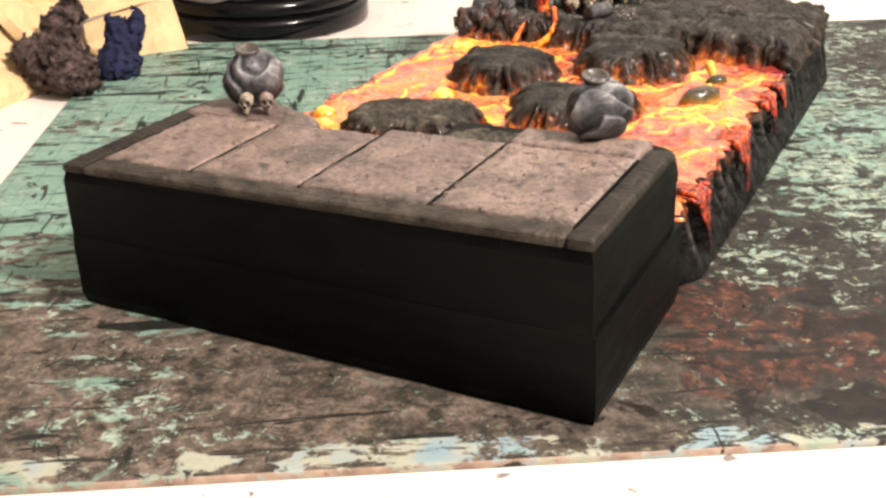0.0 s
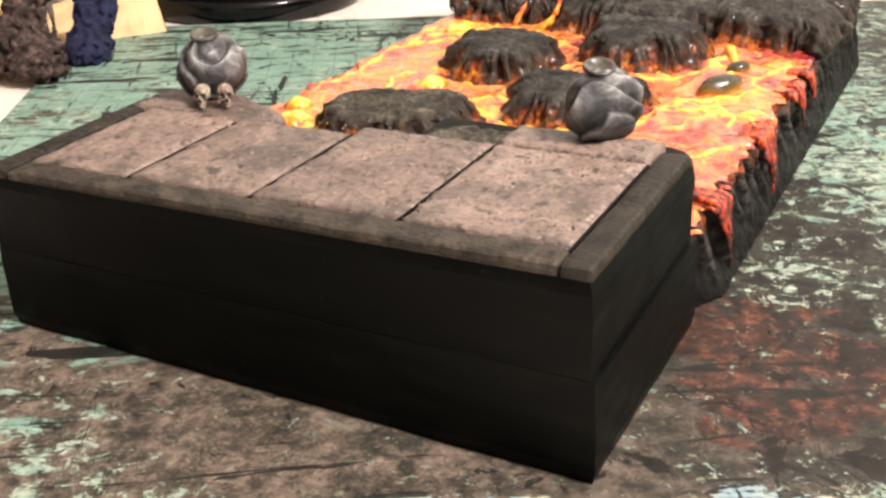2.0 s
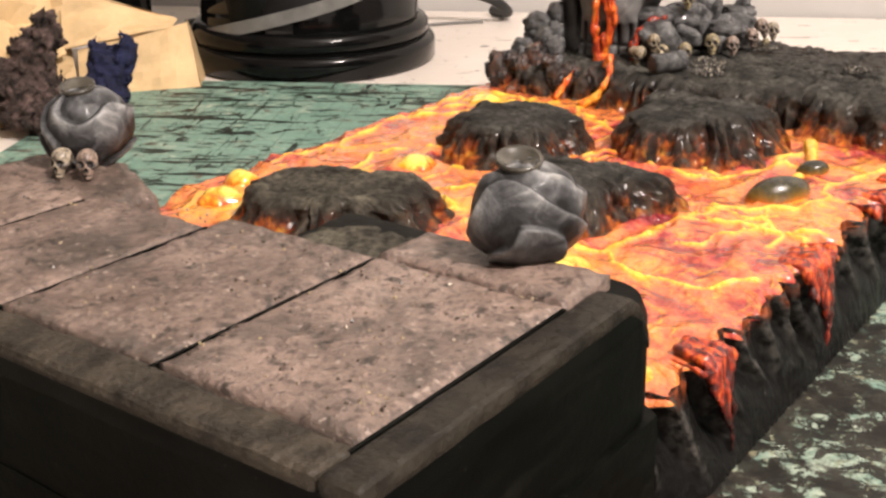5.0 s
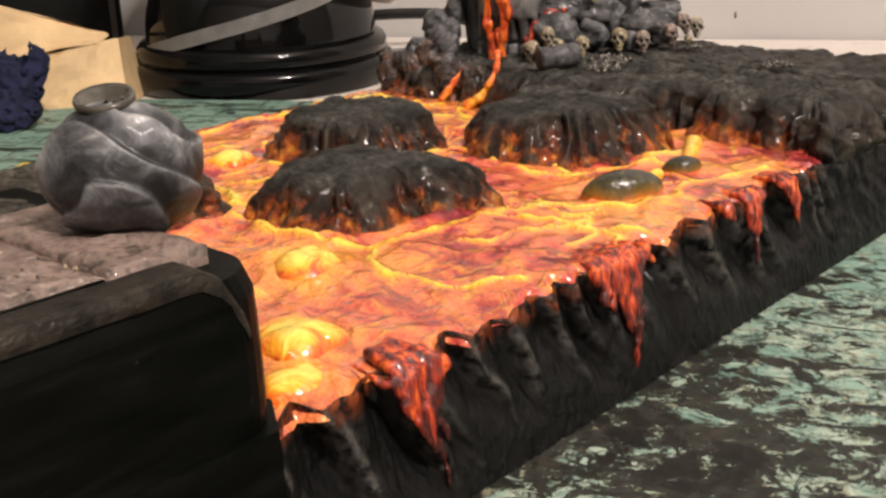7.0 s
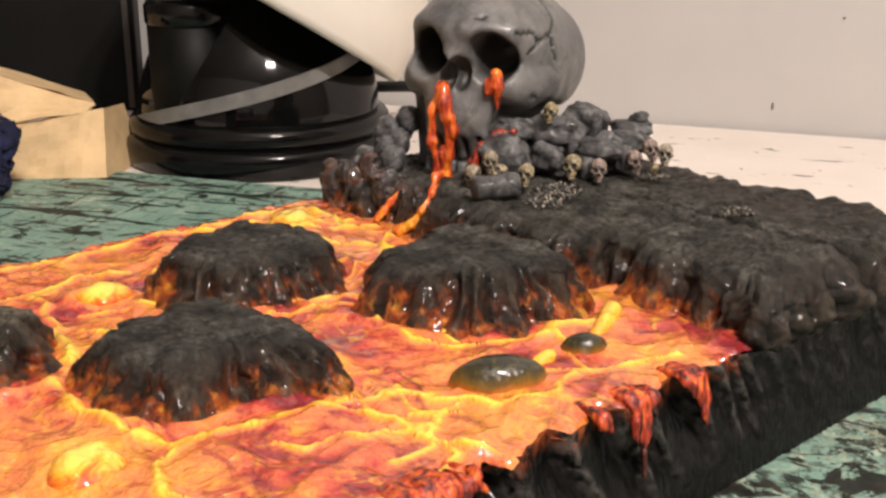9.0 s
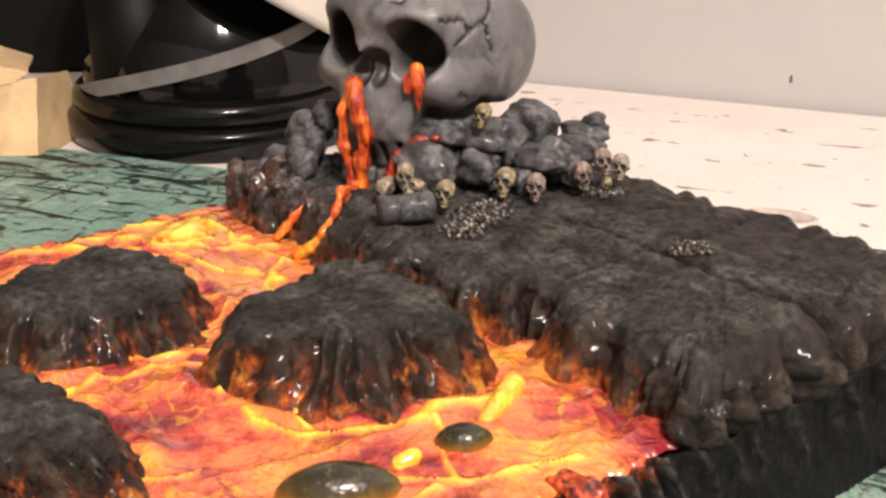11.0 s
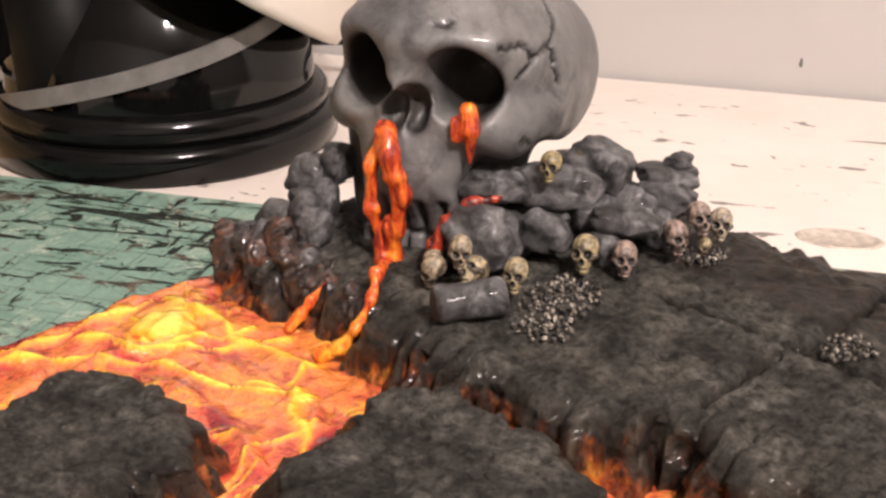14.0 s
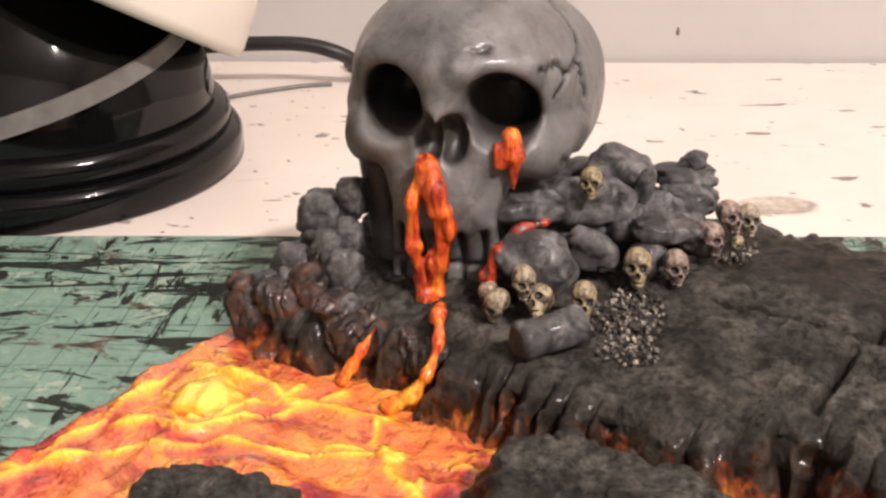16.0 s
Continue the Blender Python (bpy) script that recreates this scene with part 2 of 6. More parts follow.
def tile_stone():
    k = Nodes("tile_stone")
    a = k.noise(55, 6, 0.65)
    r = k.math("MULTIPLY", k.math("SUBTRACT", k.island(), 0.5), 0.22)
    col = k.ramp(k.math("ADD", a, r), [(0.25, (0.162, 0.115, 0.092)), (0.5, (0.276, 0.199, 0.163)), (0.75, (0.388, 0.285, 0.237))])
    pit = k.ramp(k.noise(190, 4, 0.65, 0.4, seed=4.0), [(0.355, 1.0), (0.42, 0.0)])
    soot = k.ramp(k.noise(34, 5, 0.65, 0.4, seed=8.0), [(0.47, 0.0), (0.66, 0.75)])
    col = k.mix(soot, col, (0.055, 0.046, 0.038))
    fine = k.ramp(k.noise(520, 5, 0.7, seed=5.0), [(0.36, 0.75), (0.52, 0.0)])
    col = k.mix(fine, col, (0.050, 0.038, 0.033))
    col = k.mix(k.math("MULTIPLY", pit, 0.8), col, (0.030, 0.024, 0.019))
    grit = k.ramp(k.noise(560, 2, 0.5, seed=6.0), [(0.64, 0.0), (0.72, 0.75)])
    col = k.mix(grit, col, (0.46, 0.37, 0.31))
    k.bump(k.noise(220, 6, 0.70), 0.8, 0.0022)
    k.bump(pit, -0.9, 0.0020)
    return k.done(col, k.ramp(k.noise(60, 4, 0.6, seed=15.0), [(0.35, 0.30), (0.65, 0.52)]), coat=0.20)


M["tile"] = tile_stone()


def grit_paint():
    k = Nodes("slab_grit")
    r = k.t.nodes.new("ShaderNodeNewGeometry").outputs["Random Per Island"]
    return k.done(k.ramp(r, [(0.0, (0.035, 0.028, 0.022)), (0.45, (0.10, 0.078, 0.060)), (0.75, (0.30, 0.235, 0.165)), (1.0, (0.44, 0.36, 0.21))]), 0.35)


M["grit"] = grit_paint()
M["rim"] = plain_material("brown_rim_paint", (0.018, 0.0152, 0.0110), 0.50, 0.9, 110, 0.8, 0.0014, spec=0.3)
M["front_rim"] = plain_material("olive_brown_rim_paint", (0.040, 0.033, 0.024), 0.50, 0.7, 120, 0.9, 0.0016, spec=0.3)


def urn_clay():
    k = Nodes("dark_brushed_shaded_clay")
    f = k.attr("fold")
    n = k.noise(150, 7, 0.72, 0.6)
    # noise is the dry-brushing; fold paints in highlights and crease shade
    v = k.math("ADD", k.math("MULTIPLY", k.ramp(n, [(0.33, 0.0), (0.68, 1.0)]), 0.55), k.math("MULTIPLY", f, 0.55))
    col = k.ramp(v, [(0.24, (0.005, 0.005, 0.005)), (0.46, (0.034, 0.035, 0.037)), (0.70, (0.120, 0.122, 0.125)), (0.95, (0.32, 0.32, 0.31))])
    k.bump(n, 0.4, 0.0008)
    return k.done(col, 0.46, 0.0, coat=0.04)


M["urn"] = urn_clay()
M["stopper"] = plain_material("glossy_dark_clay", (0.060, 0.054, 0.042), 0.22, 0.6, 160, 0.3, 0.0006, coat=0.4)


def boulder_stone():
    k = Nodes("boulder_paint")
    a = k.noise(170, 7, 0.72, 0.5)
    col = k.ramp(a, [(0.38, (0.008, 0.008, 0.008)), (0.49, (0.098, 0.098, 0.099)), (0.68, (0.30, 0.30, 0.296))])
    wash = k.ramp(k.noise(60, 4, 0.6, seed=6.0), [(0.42, 0.7), (0.58, 0.0)])
    col = k.mix(wash, col, (0.012, 0.011, 0.011))
    k.bump(k.noise(240, 7, 0.74), 0.9, 0.0018)
    return k.done(col, k.ramp(a, [(0.3, 0.38), (0.7, 0.60)]), coat=0.14)


def scorched_stone():
    k = Nodes("scorched_glossy_rock")
    n = k.noise(160, 6, 0.68, 0.6)
    col = k.ramp(n, [(0.38, (0.006, 0.005, 0.005)), (0.52, (0.034, 0.024, 0.020)), (0.64, (0.085, 0.036, 0.022)), (0.80, (0.42, 0.11, 0.025))])
    k.bump(k.noise(260, 6, 0.7), 0.8, 0.0018)
    return k.done(col, 0.24, coat=0.5)


M["scorch"] = scorched_stone()
M["boulder"] = boulder_stone()


def skull_stone():
    k = Nodes("grey_skull_paint")
    n = k.noise(75, 5, 0.6, 0.4)
    col = k.ramp(n, [(0.3, (0.085, 0.085, 0.085)), (0.55, (0.145, 0.145, 0.142)), (0.8, (0.235, 0.23, 0.222))])
    wash = k.ramp(k.noise(110, 6, 0.7, 0.6, seed=12.0), [(0.36, 0.65), (0.50, 0.0)])
    col = k.mix(wash, col, (0.045, 0.044, 0.043))
    # deep: dark cracks, plus recess shade painted into the colour
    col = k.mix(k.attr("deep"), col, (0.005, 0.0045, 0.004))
    high = k.ramp(k.noise(33, 3, 0.5, seed=2.0), [(0.5, 0.0), (0.75, 0.25)])
    col = k.mix(high, col, (0.30, 0.285, 0.25))
    k.bump(k.noise(200, 6, 0.68), 0.5, 0.0010)
    return k.done(col, 0.44, coat=0.15)


M["skull"] = skull_stone()


def bone():
    k = Nodes("washed_bone_paint")
    n = k.noise(420, 4, 0.6, 0.4)
    r = k.island()
    tint = k.ramp(r, [(0.0, (0.38, 0.31, 0.13)), (0.35, (0.42, 0.35, 0.23)), (0.7, (0.35, 0.25, 0.21)), (1.0, (0.50, 0.44, 0.32))])
    col = k.mix(k.ramp(n, [(0.42, 0.95), (0.62, 0.0)]), tint, (0.035, 0.026, 0.020))
    col = k.mix(k.attr("deep"), col, (0.008, 0.006, 0.005))
    return k.done(col, 0.5, coat=0.15)


M["bone"] = bone()


def mat_vinyl():
    """Green cutting mat: fine printed grid, cuts, and years of dark paint on the near and right side."""
    k = Nodes("green_cutting_mat")
    co = k.moved(-TURN)
    x, y, _ = k.xyz(co)
    base = k.ramp(k.noise(30, 5, 0.6), [(0.3, (0.150, 0.268, 0.212)), (0.7, (0.225, 0.355, 0.288))])
    base = k.mix(k.ramp(k.noise(300, 4, 0.7, seed=2.0), [(0.45, 0.0), (0.7, 0.35)]), base, (0.33, 0.47, 0.38))
    for axis in (x, y):
        cell = k.math("ABSOLUTE", k.math("SUBTRACT", k.math("FRACT", k.math("MULTIPLY", axis, 78.7)), 0.5))
        base = k.mix(k.math("MULTIPLY", k.math("LESS_THAN", cell, 0.020), 0.6), base, (0.045, 0.085, 0.065))
    # where old paint lies: thick along the near edge, broken on the right, strokes only on the far left
    near = k.math("MULTIPLY", k.math("SUBTRACT", 0.10, y), 3.2, True)
    right = k.math("MULTIPLY", k.math("SUBTRACT", x, 0.10), 6.0, True)
    load = k.math("ADD", k.math("MULTIPLY", near, 0.38), k.math("MULTIPLY", right, k.math("MINIMUM", k.math("MAXIMUM", k.math("SUBTRACT", 0.130, k.math("MULTIPLY", y, 0.9)), 0.075), 0.22)))
    far = k.math("MULTIPLY", k.math("MULTIPLY", k.math("SUBTRACT", x, 0.36), 14.0, True), k.math("MULTIPLY", k.math("SUBTRACT", y, 0.17), 12.0, True))
    load = k.math("ADD", load, k.math("MULTIPLY", far, 0.16))
    along = k.math("MULTIPLY", k.math("MULTIPLY", k.math("SUBTRACT", 0.335, x), 14.0, True), k.math("MULTIPLY", k.math("SUBTRACT", x, 0.19), 30.0, True))
    load = k.math("ADD", load, k.math("MULTIPLY", k.math("MULTIPLY", along, k.math("MULTIPLY", k.math("SUBTRACT", 0.17, y), 10.0, True)), 0.11))
    smear = k.math("ADD", k.noise(42, 8, 0.70, 0.7, stretch=(0.8, 1.5, 1), co=co, seed=1.0), load)
    brown = k.ramp(k.noise(105, 9, 0.78, 0.2, seed=11.0, co=co), [(0.36, (0.016, 0.012, 0.009)), (0.46, (0.060, 0.044, 0.033)), (0.55, (0.150, 0.110, 0.086)), (0.68, (0.270, 0.204, 0.164))])
    black = k.ramp(k.noise(80, 6, 0.7, 0.5, seed=14.0, co=co), [(0.35, (0.004, 0.0035, 0.003)), (0.55, (0.013, 0.011, 0.009)), (0.75, (0.040, 0.030, 0.022))])
    paint = k.mix(k.math("MULTIPLY", right, 0.9), brown, black)
    col = k.mix(k.ramp(smear, [(0.57, 0.0), (0.61, 0.96)]), base, paint)
    # a rust-red spill
    sx, sy = k.math("SUBTRACT", x, 0.240), k.math("SUBTRACT", y, -0.060)
    spill = k.math("SUBTRACT", 0.24, k.math("MULTIPLY", k.math("ADD", k.math("MULTIPLY", sx, sx), k.math("MULTIPLY", sy, sy)), 70.0))
    rust = k.math("ADD", k.noise(38, 6, 0.65, 0.6, co=co, seed=15.0), k.math("MAXIMUM", spill, -0.1))
    col = k.mix(k.ramp(rust, [(0.60, 0.0), (0.68, 0.8)]), col, k.ramp(k.noise(150, 4, 0.6, seed=31.0), [(0.36, (0.010, 0.007, 0.006)), (0.5, (0.045, 0.017, 0.011)), (0.66, (0.170, 0.058, 0.034))]))
    # scraped-off flecks
    bare = k.noise(115, 8, 0.72, 0.5, stretch=(0.9, 1.12, 1), co=co, seed=20.0)
    bare = k.math("ADD", bare, k.math("MULTIPLY", k.math("SUBTRACT", k.noise(22, 3, 0.5, co=co, seed=41.0), 0.5), 0.38))
    bare = k.math("ADD", bare, k.math("MULTIPLY", right, 0.045))
    bare = k.math("SUBTRACT", bare, k.math("MULTIPLY", k.math("MAXIMUM", spill, 0.0), 0.45))
    pale = k.mix(k.ramp(k.noise(130, 5, 0.65, seed=3.0), [(0.35, 0.0), (0.65, 1.0)]), (0.17, 0.285, 0.23), (0.43, 0.50, 0.40))
    col = k.mix(k.ramp(k.math("SUBTRACT", bare, k.math("MULTIPLY", near, 0.04)), [(0.575, 0.0), (0.592, 0.95)]), col, pale)
    # small broken flecks, then grime over all of it
    crumb = k.math("ADD", k.noise(300, 6, 0.70, 0.4, co=co, seed=81.0), k.math("SUBTRACT", k.math("MULTIPLY", k.math("SUBTRACT", bare, 0.5), 0.5), 0.01))
    col = k.mix(k.math("MULTIPLY", k.ramp(crumb, [(0.585, 0.0), (0.615, 0.8)]), k.math("MAXIMUM", right, near)), col, k.mix(k.ramp(k.noise(60, 4, 0.6, co=co, seed=83.0), [(0.4, 0.0), (0.6, 1.0)]), (0.15, 0.24, 0.19), (0.30, 0.29, 0.18)))
    grime = k.ramp(k.noise(210, 7, 0.72, 0.5, co=co, seed=85.0), [(0.50, 0.0), (0.60, 0.75)])
    col = k.mix(k.math("MULTIPLY", grime, k.math("MAXIMUM", right, near)), col, (0.010, 0.009, 0.007))
    # the worn border along the near edge
    col = k.mix(k.math("LESS_THAN", y, -0.1256), col, k.ramp(k.noise(70, 5, 0.6, co=co, seed=51.0), [(0.35, (0.20, 0.13, 0.10)), (0.65, (0.50, 0.38, 0.29))]))
    # the scraped, pale strip along the near edge
    strip = k.math("MULTIPLY", k.math("SUBTRACT", -0.102, y), 70.0, True)
    worn = k.math("ADD", k.noise(75, 7, 0.70, 0.4, stretch=(0.6, 1.3, 1), co=co, seed=71.0), k.math("MULTIPLY", k.math("SUBTRACT", strip, 1.0), 0.25))
    tone = k.ramp(k.noise(34, 4, 0.6, co=co, seed=73.0), [(0.38, (0.22, 0.33, 0.26)), (0.50, (0.42, 0.42, 0.32)), (0.62, (0.26, 0.37, 0.40))])
    col = k.mix(k.ramp(worn, [(0.50, 0.0), (0.53, 0.9)]), col, tone)
    # brush strokes and knife cuts
    gate = k.ramp(k.noise(16, 3, 0.5, co=co, seed=44.0), [(0.40, -0.045), (0.62, 0.05)])
    for st, seed, cut in (((0.22, 1.5, 1), 3.0, 0.595), ((1.4, 0.30, 1), 6.0, 0.630), ((0.5, 0.9, 1), 26.0, 0.635)):
        n = k.noise(90, 6, 0.64, 0.9, stretch=st, co=co, seed=seed)
        n = k.math("ADD", n, k.math("SUBTRACT", gate, 0.045))
        n = k.math("SUBTRACT", n, k.math("MULTIPLY", right, 0.03))
        n = k.math("ADD", n, k.math("MULTIPLY", k.math("MULTIPLY", k.math("SUBTRACT", y, 0.16), 6.0, True), 0.028))
        col = k.mix(k.ramp(n, [(cut - 0.035, 0.0), (cut - 0.012, 0.95)]), col, (0.011, 0.012, 0.010))
    blot = k.math("ADD", k.noise(48, 7, 0.68, 0.5, co=co, seed=61.0), k.math("SUBTRACT", k.math("MULTIPLY", along, 0.035), k.math("MULTIPLY", k.math("SUBTRACT", 1.0, right), 0.12)))
    col = k.mix(k.ramp(blot, [(0.555, 0.0), (0.575, 0.95)]), col, k.ramp(k.noise(90, 5, 0.6, seed=63.0), [(0.35, (0.005, 0.005, 0.004)), (0.7, (0.017, 0.014, 0.011))]))
    k.bump(smear, 0.3, 0.0010)
    k.bump(bare, 0.35, 0.0007)
    return k.done(col, k.ramp(k.noise(80, 4), [(0.3, 0.45), (0.7, 0.65)]), spec=0.3)


M["mat"] = mat_vinyl()


def table_paint():
    k = Nodes("white_table_laminate")
    co = k.moved(-TURN)
    col = k.ramp(k.noise(14, 5, 0.6, co=co), [(0.3, (0.74, 0.67, 0.60)), (0.7, (0.82, 0.755, 0.69))])
    nick = k.noise(85, 3, 0.55, 0.2, stretch=(0.5, 1.3, 1), co=co, seed=2.0)
    col = k.mix(k.ramp(nick, [(0.668, 0.0), (0.688, 0.85)]), col, (0.10, 0.085, 0.075))
    dot = k.noise(170, 2, 0.5, 0.1, co=co, seed=9.0)
    col = k.mix(k.ramp(dot, [(0.735, 0.0), (0.75, 0.8)]), col, (0.09, 0.075, 0.065))
    scuff = k.noise(50, 6, 0.75, 1.0, stretch=(0.3, 1.5, 1), co=co, seed=5.0)
    col = k.mix(k.ramp(scuff, [(0.64, 0.0), (0.72, 0.35)]), col, (0.42, 0.36, 0.31))
    k.bump(nick, -0.2, 0.0005)
    return k.done(col, 0.45)


M["table"] = table_paint()
M["wall"] = plain_material("grey_wall_paint", (0.50, 0.487, 0.468), 0.85, 0.05, 6, 0.08, 0.0008)
# dim brown for the unseen side walls, chosen to cut bounced fill light
M["dim"] = plain_material("dim_unseen_wall", (0.20, 0.17, 0.145), 0.8, 0.15, 6, 0.08, 0.0008)
M["ceiling"] = plain_material("grey_ceiling_paint", (0.42, 0.41, 0.39), 0.9, 0.04, 5, 0.05)
M["floor"] = plain_material("brown_floor", (0.12, 0.085, 0.06), 0.6, 0.3, 8, 0.1)
M["gloss"] = plain_material("glossy_black_plastic", (0.004, 0.004, 0.004), 0.05, 0.3, 40, 0.01, 0.0001, spec=0.4)
M["satin"] = plain_material("satin_black_plastic", (0.004, 0.004, 0.004), 0.15, 0.4, 70, 0.03, 0.0002, spec=0.3)
M["matte_black"] = plain_material("matte_black", (0.0042, 0.0044, 0.0040), 0.55, 0.3, 30, 0.1, spec=0.14)
M["strip"] = plain_material("dark_edge_strip", (0.040, 0.034, 0.030), 0.5, 0.3, 60, 0.1)
M["strap"] = plain_material("grey_strap", (0.17, 0.165, 0.155), 0.5, 0.25, 90, 0.2)
M["white"] = plain_material("cream_plastic", (0.76, 0.71, 0.63), 0.4, 0.05, 20, 0.05)
M["inner"] = plain_material("grey_lip", (0.16, 0.14, 0.12), 0.4, 0.3, 60, 0.1)
M["paper"] = plain_material("tan_paper", (0.66, 0.47, 0.25), 0.75, 0.18, 35, 0.35, 0.0012)
M["blue"] = plain_material("navy_cloth", (0.0055, 0.0085, 0.040), 0.85, 0.6, 220, 0.9, 0.0012)
def stained_foam():
    k = Nodes("dark_stained_foam")
    col = k.ramp(k.noise(120, 7, 0.75, 0.5), [(0.36, (0.010, 0.008, 0.008)), (0.50, (0.075, 0.055, 0.048)), (0.60, (0.17, 0.115, 0.105)), (0.72, (0.24, 0.20, 0.14))])
    k.bump(k.noise(260, 6, 0.75), 1.0, 0.003)
    return k.done(col, 0.9, spec=0.2)


M["sponge"] = stained_foam()
M["rubber"] = plain_material("black_rubber", (0.012, 0.012, 0.012), 0.45, 0.2, 60, 0.1)


def bubble_glaze():
    """Dark olive varnish, thinner and browner towards the foot."""
    k = Nodes("dark_bubble_glaze")
    n = k.math("ADD", k.attr("crown"), k.math("MULTIPLY", k.math("SUBTRACT", k.noise(160, 4, 0.6, 0.5), 0.5), 0.8))
    col = k.ramp(n, [(0.05, (0.46, 0.14, 0.018)), (0.30, (0.16, 0.090, 0.016)), (0.60, (0.048, 0.040, 0.016)), (0.95, (0.018, 0.018, 0.011))])
    col = k.mix(k.ramp(k.noise(420, 4, 0.65, 0.6, stretch=(1, 1, 0.5), seed=3.0), [(0.52, 0.0), (0.70, 0.40)]), col, (0.20, 0.16, 0.035))
    k.bump(k.noise(260, 4, 0.6), 0.7, 0.0014)
    return k.done(col, 0.16, coat=0.5)


M["glass"] = bubble_glaze()
M["stain"] = plain_material("dried_glue", (0.52, 0.46, 0.39), 0.4, 0.35, 240, 0.3)
M["brass"] = plain_material("lamp_brass", (0.45, 0.36, 0.2), 0.35, 0.2, 40, 0.05, metal=0.8)


# ---- mesh helpers ----
def mesh_of(name, verts, faces, material, smooth=True, attrs=None):
    me = bpy.data.meshes.new(name)
    me.from_pydata([tuple(v) for v in verts], [], [tuple(f) for f in faces])
    me.materials.append(material)
    if smooth:
        me.polygons.foreach_set("use_smooth", [True] * len(me.polygons))
    for key, values in (attrs or {}).items():
        a = me.attributes.new(key, "FLOAT", "POINT")
        a.data.foreach_set("value", np.asarray(values, dtype=np.float32))
    me.update()
    return me


def bm_mesh(name, bm, material, smooth=False):
    bmesh.ops.recalc_face_normals(bm, faces=bm.faces)
    me = bpy.data.meshes.new(name)
    bm.to_mesh(me)
    bm.free()
    me.materials.append(material)
    if smooth:
        me.polygons.foreach_set("use_smooth", [True] * len(me.polygons))
    return me


def thing(name, at, label, category, group="", kind=""):
    ob = new(name)
    ob.location = at
    ob.empty_display_size = 0.01
    return tagged(ob, label, category, group, kind)


def place(name, me, parent=None, label=""):
    """A mesh given in world places, under a thing (or a part) that may stand anywhere."""
    ob = new(name, me)
    if parent is not None:
        ob.parent = parent
        root = parent
        off = Vector(root.location)
        while root.parent is not None:
            root = root.parent
            off = Vector(root.location)
        if parent.parent is None:
            ob.matrix_parent_inverse = Matrix.Translation(-off)
    if label:
        ob["label"] = label
    return ob


def single(name, me, label, category, group="", kind=""):
    """A thing of one mesh: its origin goes to the middle of its foot."""
    co = np.empty(len(me.vertices) * 3, dtype=np.float32)
    me.vertices.foreach_get("co", co)
    co = co.reshape(-1, 3)
    foot = Vector(((co[:, 0].min() + co[:, 0].max()) / 2, (co[:, 1].min() + co[:, 1].max()) / 2, co[:, 2].min()))
    me.transform(Matrix.Translation(-foot))
    ob = new(name, me)
    ob.location = foot
    return tagged(ob, label, category, group, kind)


def box_bm(lo, hi, bevel=0.0, cuts=0):
    bm = bmesh.new()
    bmesh.ops.create_cube(bm, size=1.0)
    for v in bm.verts:
        v.co = Vector([lo[i] + (v.co[i] + 0.5) * (hi[i] - lo[i]) for i in range(3)])
    if bevel:
        bmesh.ops.bevel(bm, geom=bm.edges[:], offset=bevel, segments=2, affect="EDGES", profile=0.6)
    return bm


def frame_box(name, u0, u1, n0, n1, z0, z1, material, bevel=0.0):
    bm = box_bm((u0, n0, z0), (u1, n1, z1), bevel)
    for v in bm.verts:
        v.co = room(v.co.x, v.co.y, v.co.z)
    return bm_mesh(name, bm, material)


def nz(x, y, z=0.0, s=1.0):
    return noise.noise(Vector((x * s, y * s, z * s)))


def fbm(x, y, z=0.0, s=1.0, octaves=4):
    return noise.fractal(Vector((x * s, y * s, z * s)), 0.6, 2.1, octaves)


def sdf_surface(f, lo, hi, step):
    """Surface nets: the zero surface of f(x, y, z) over numpy arrays."""
    ax = [np.arange(a, b + step, step) for a, b in zip(lo, hi)]
    x, y, z = np.meshgrid(*ax, indexing="ij")
    d = f(x, y, z)
    inside = d < 0
    nx, ny, nzz = d.shape
    total = np.zeros((nx - 1, ny - 1, nzz - 1, 3))
    count = np.zeros((nx - 1, ny - 1, nzz - 1))
    corners = [(i, j, k) for i in (0, 1) for j in (0, 1) for k in (0, 1)]
    cut = lambda arr, c: arr[c[0]:c[0] + nx - 1, c[1]:c[1] + ny - 1, c[2]:c[2] + nzz - 1]
    for a in corners:
        for axis in range(3):
            if a[axis]:
                continue
            b = list(a)
            b[axis] = 1
            da, db = cut(d, a), cut(d, b)
            cross = (da < 0) != (db < 0)
            t = np.where(cross, da / np.where(cross, da - db, 1), 0)
            for m in range(3):
                total[..., m] += np.where(cross, a[m] + (t if m == axis else 0), 0)
            count += cross
    used = count > 0
    index = -np.ones(used.shape, dtype=int)
    index[used] = np.arange(used.sum())
    cells = np.argwhere(used)
    verts = (cells + total[used] / count[used][:, None]) * step + np.array(lo)
    faces = []
    for axis in range(3):
        s0 = [slice(None)] * 3
        s1 = [slice(None)] * 3
        s0[axis], s1[axis] = slice(0, -1), slice(1, None)
        a, b = inside[tuple(s0)], inside[tuple(s1)]
        e = np.argwhere(a != b)
        o1, o2 = [(1, 2), (2, 0), (0, 1)][axis]
        ok = (e[:, o1] > 0) & (e[:, o2] > 0) & (e[:, o1] < used.shape[o1]) & (e[:, o2] < used.shape[o2])
        e = e[ok]
        flip = a[tuple(e.T)]
        quad = []
        for d1, d2 in ((1, 1), (0, 1), (0, 0), (1, 0)):
            q = e.copy()
            q[:, o1] -= d1
            q[:, o2] -= d2
            quad.append(index[tuple(q.T)])
        quad = np.stack(quad, 1)
        quad[~flip] = quad[~flip][:, ::-1]
        faces.append(quad)
    return verts, np.concatenate(faces)


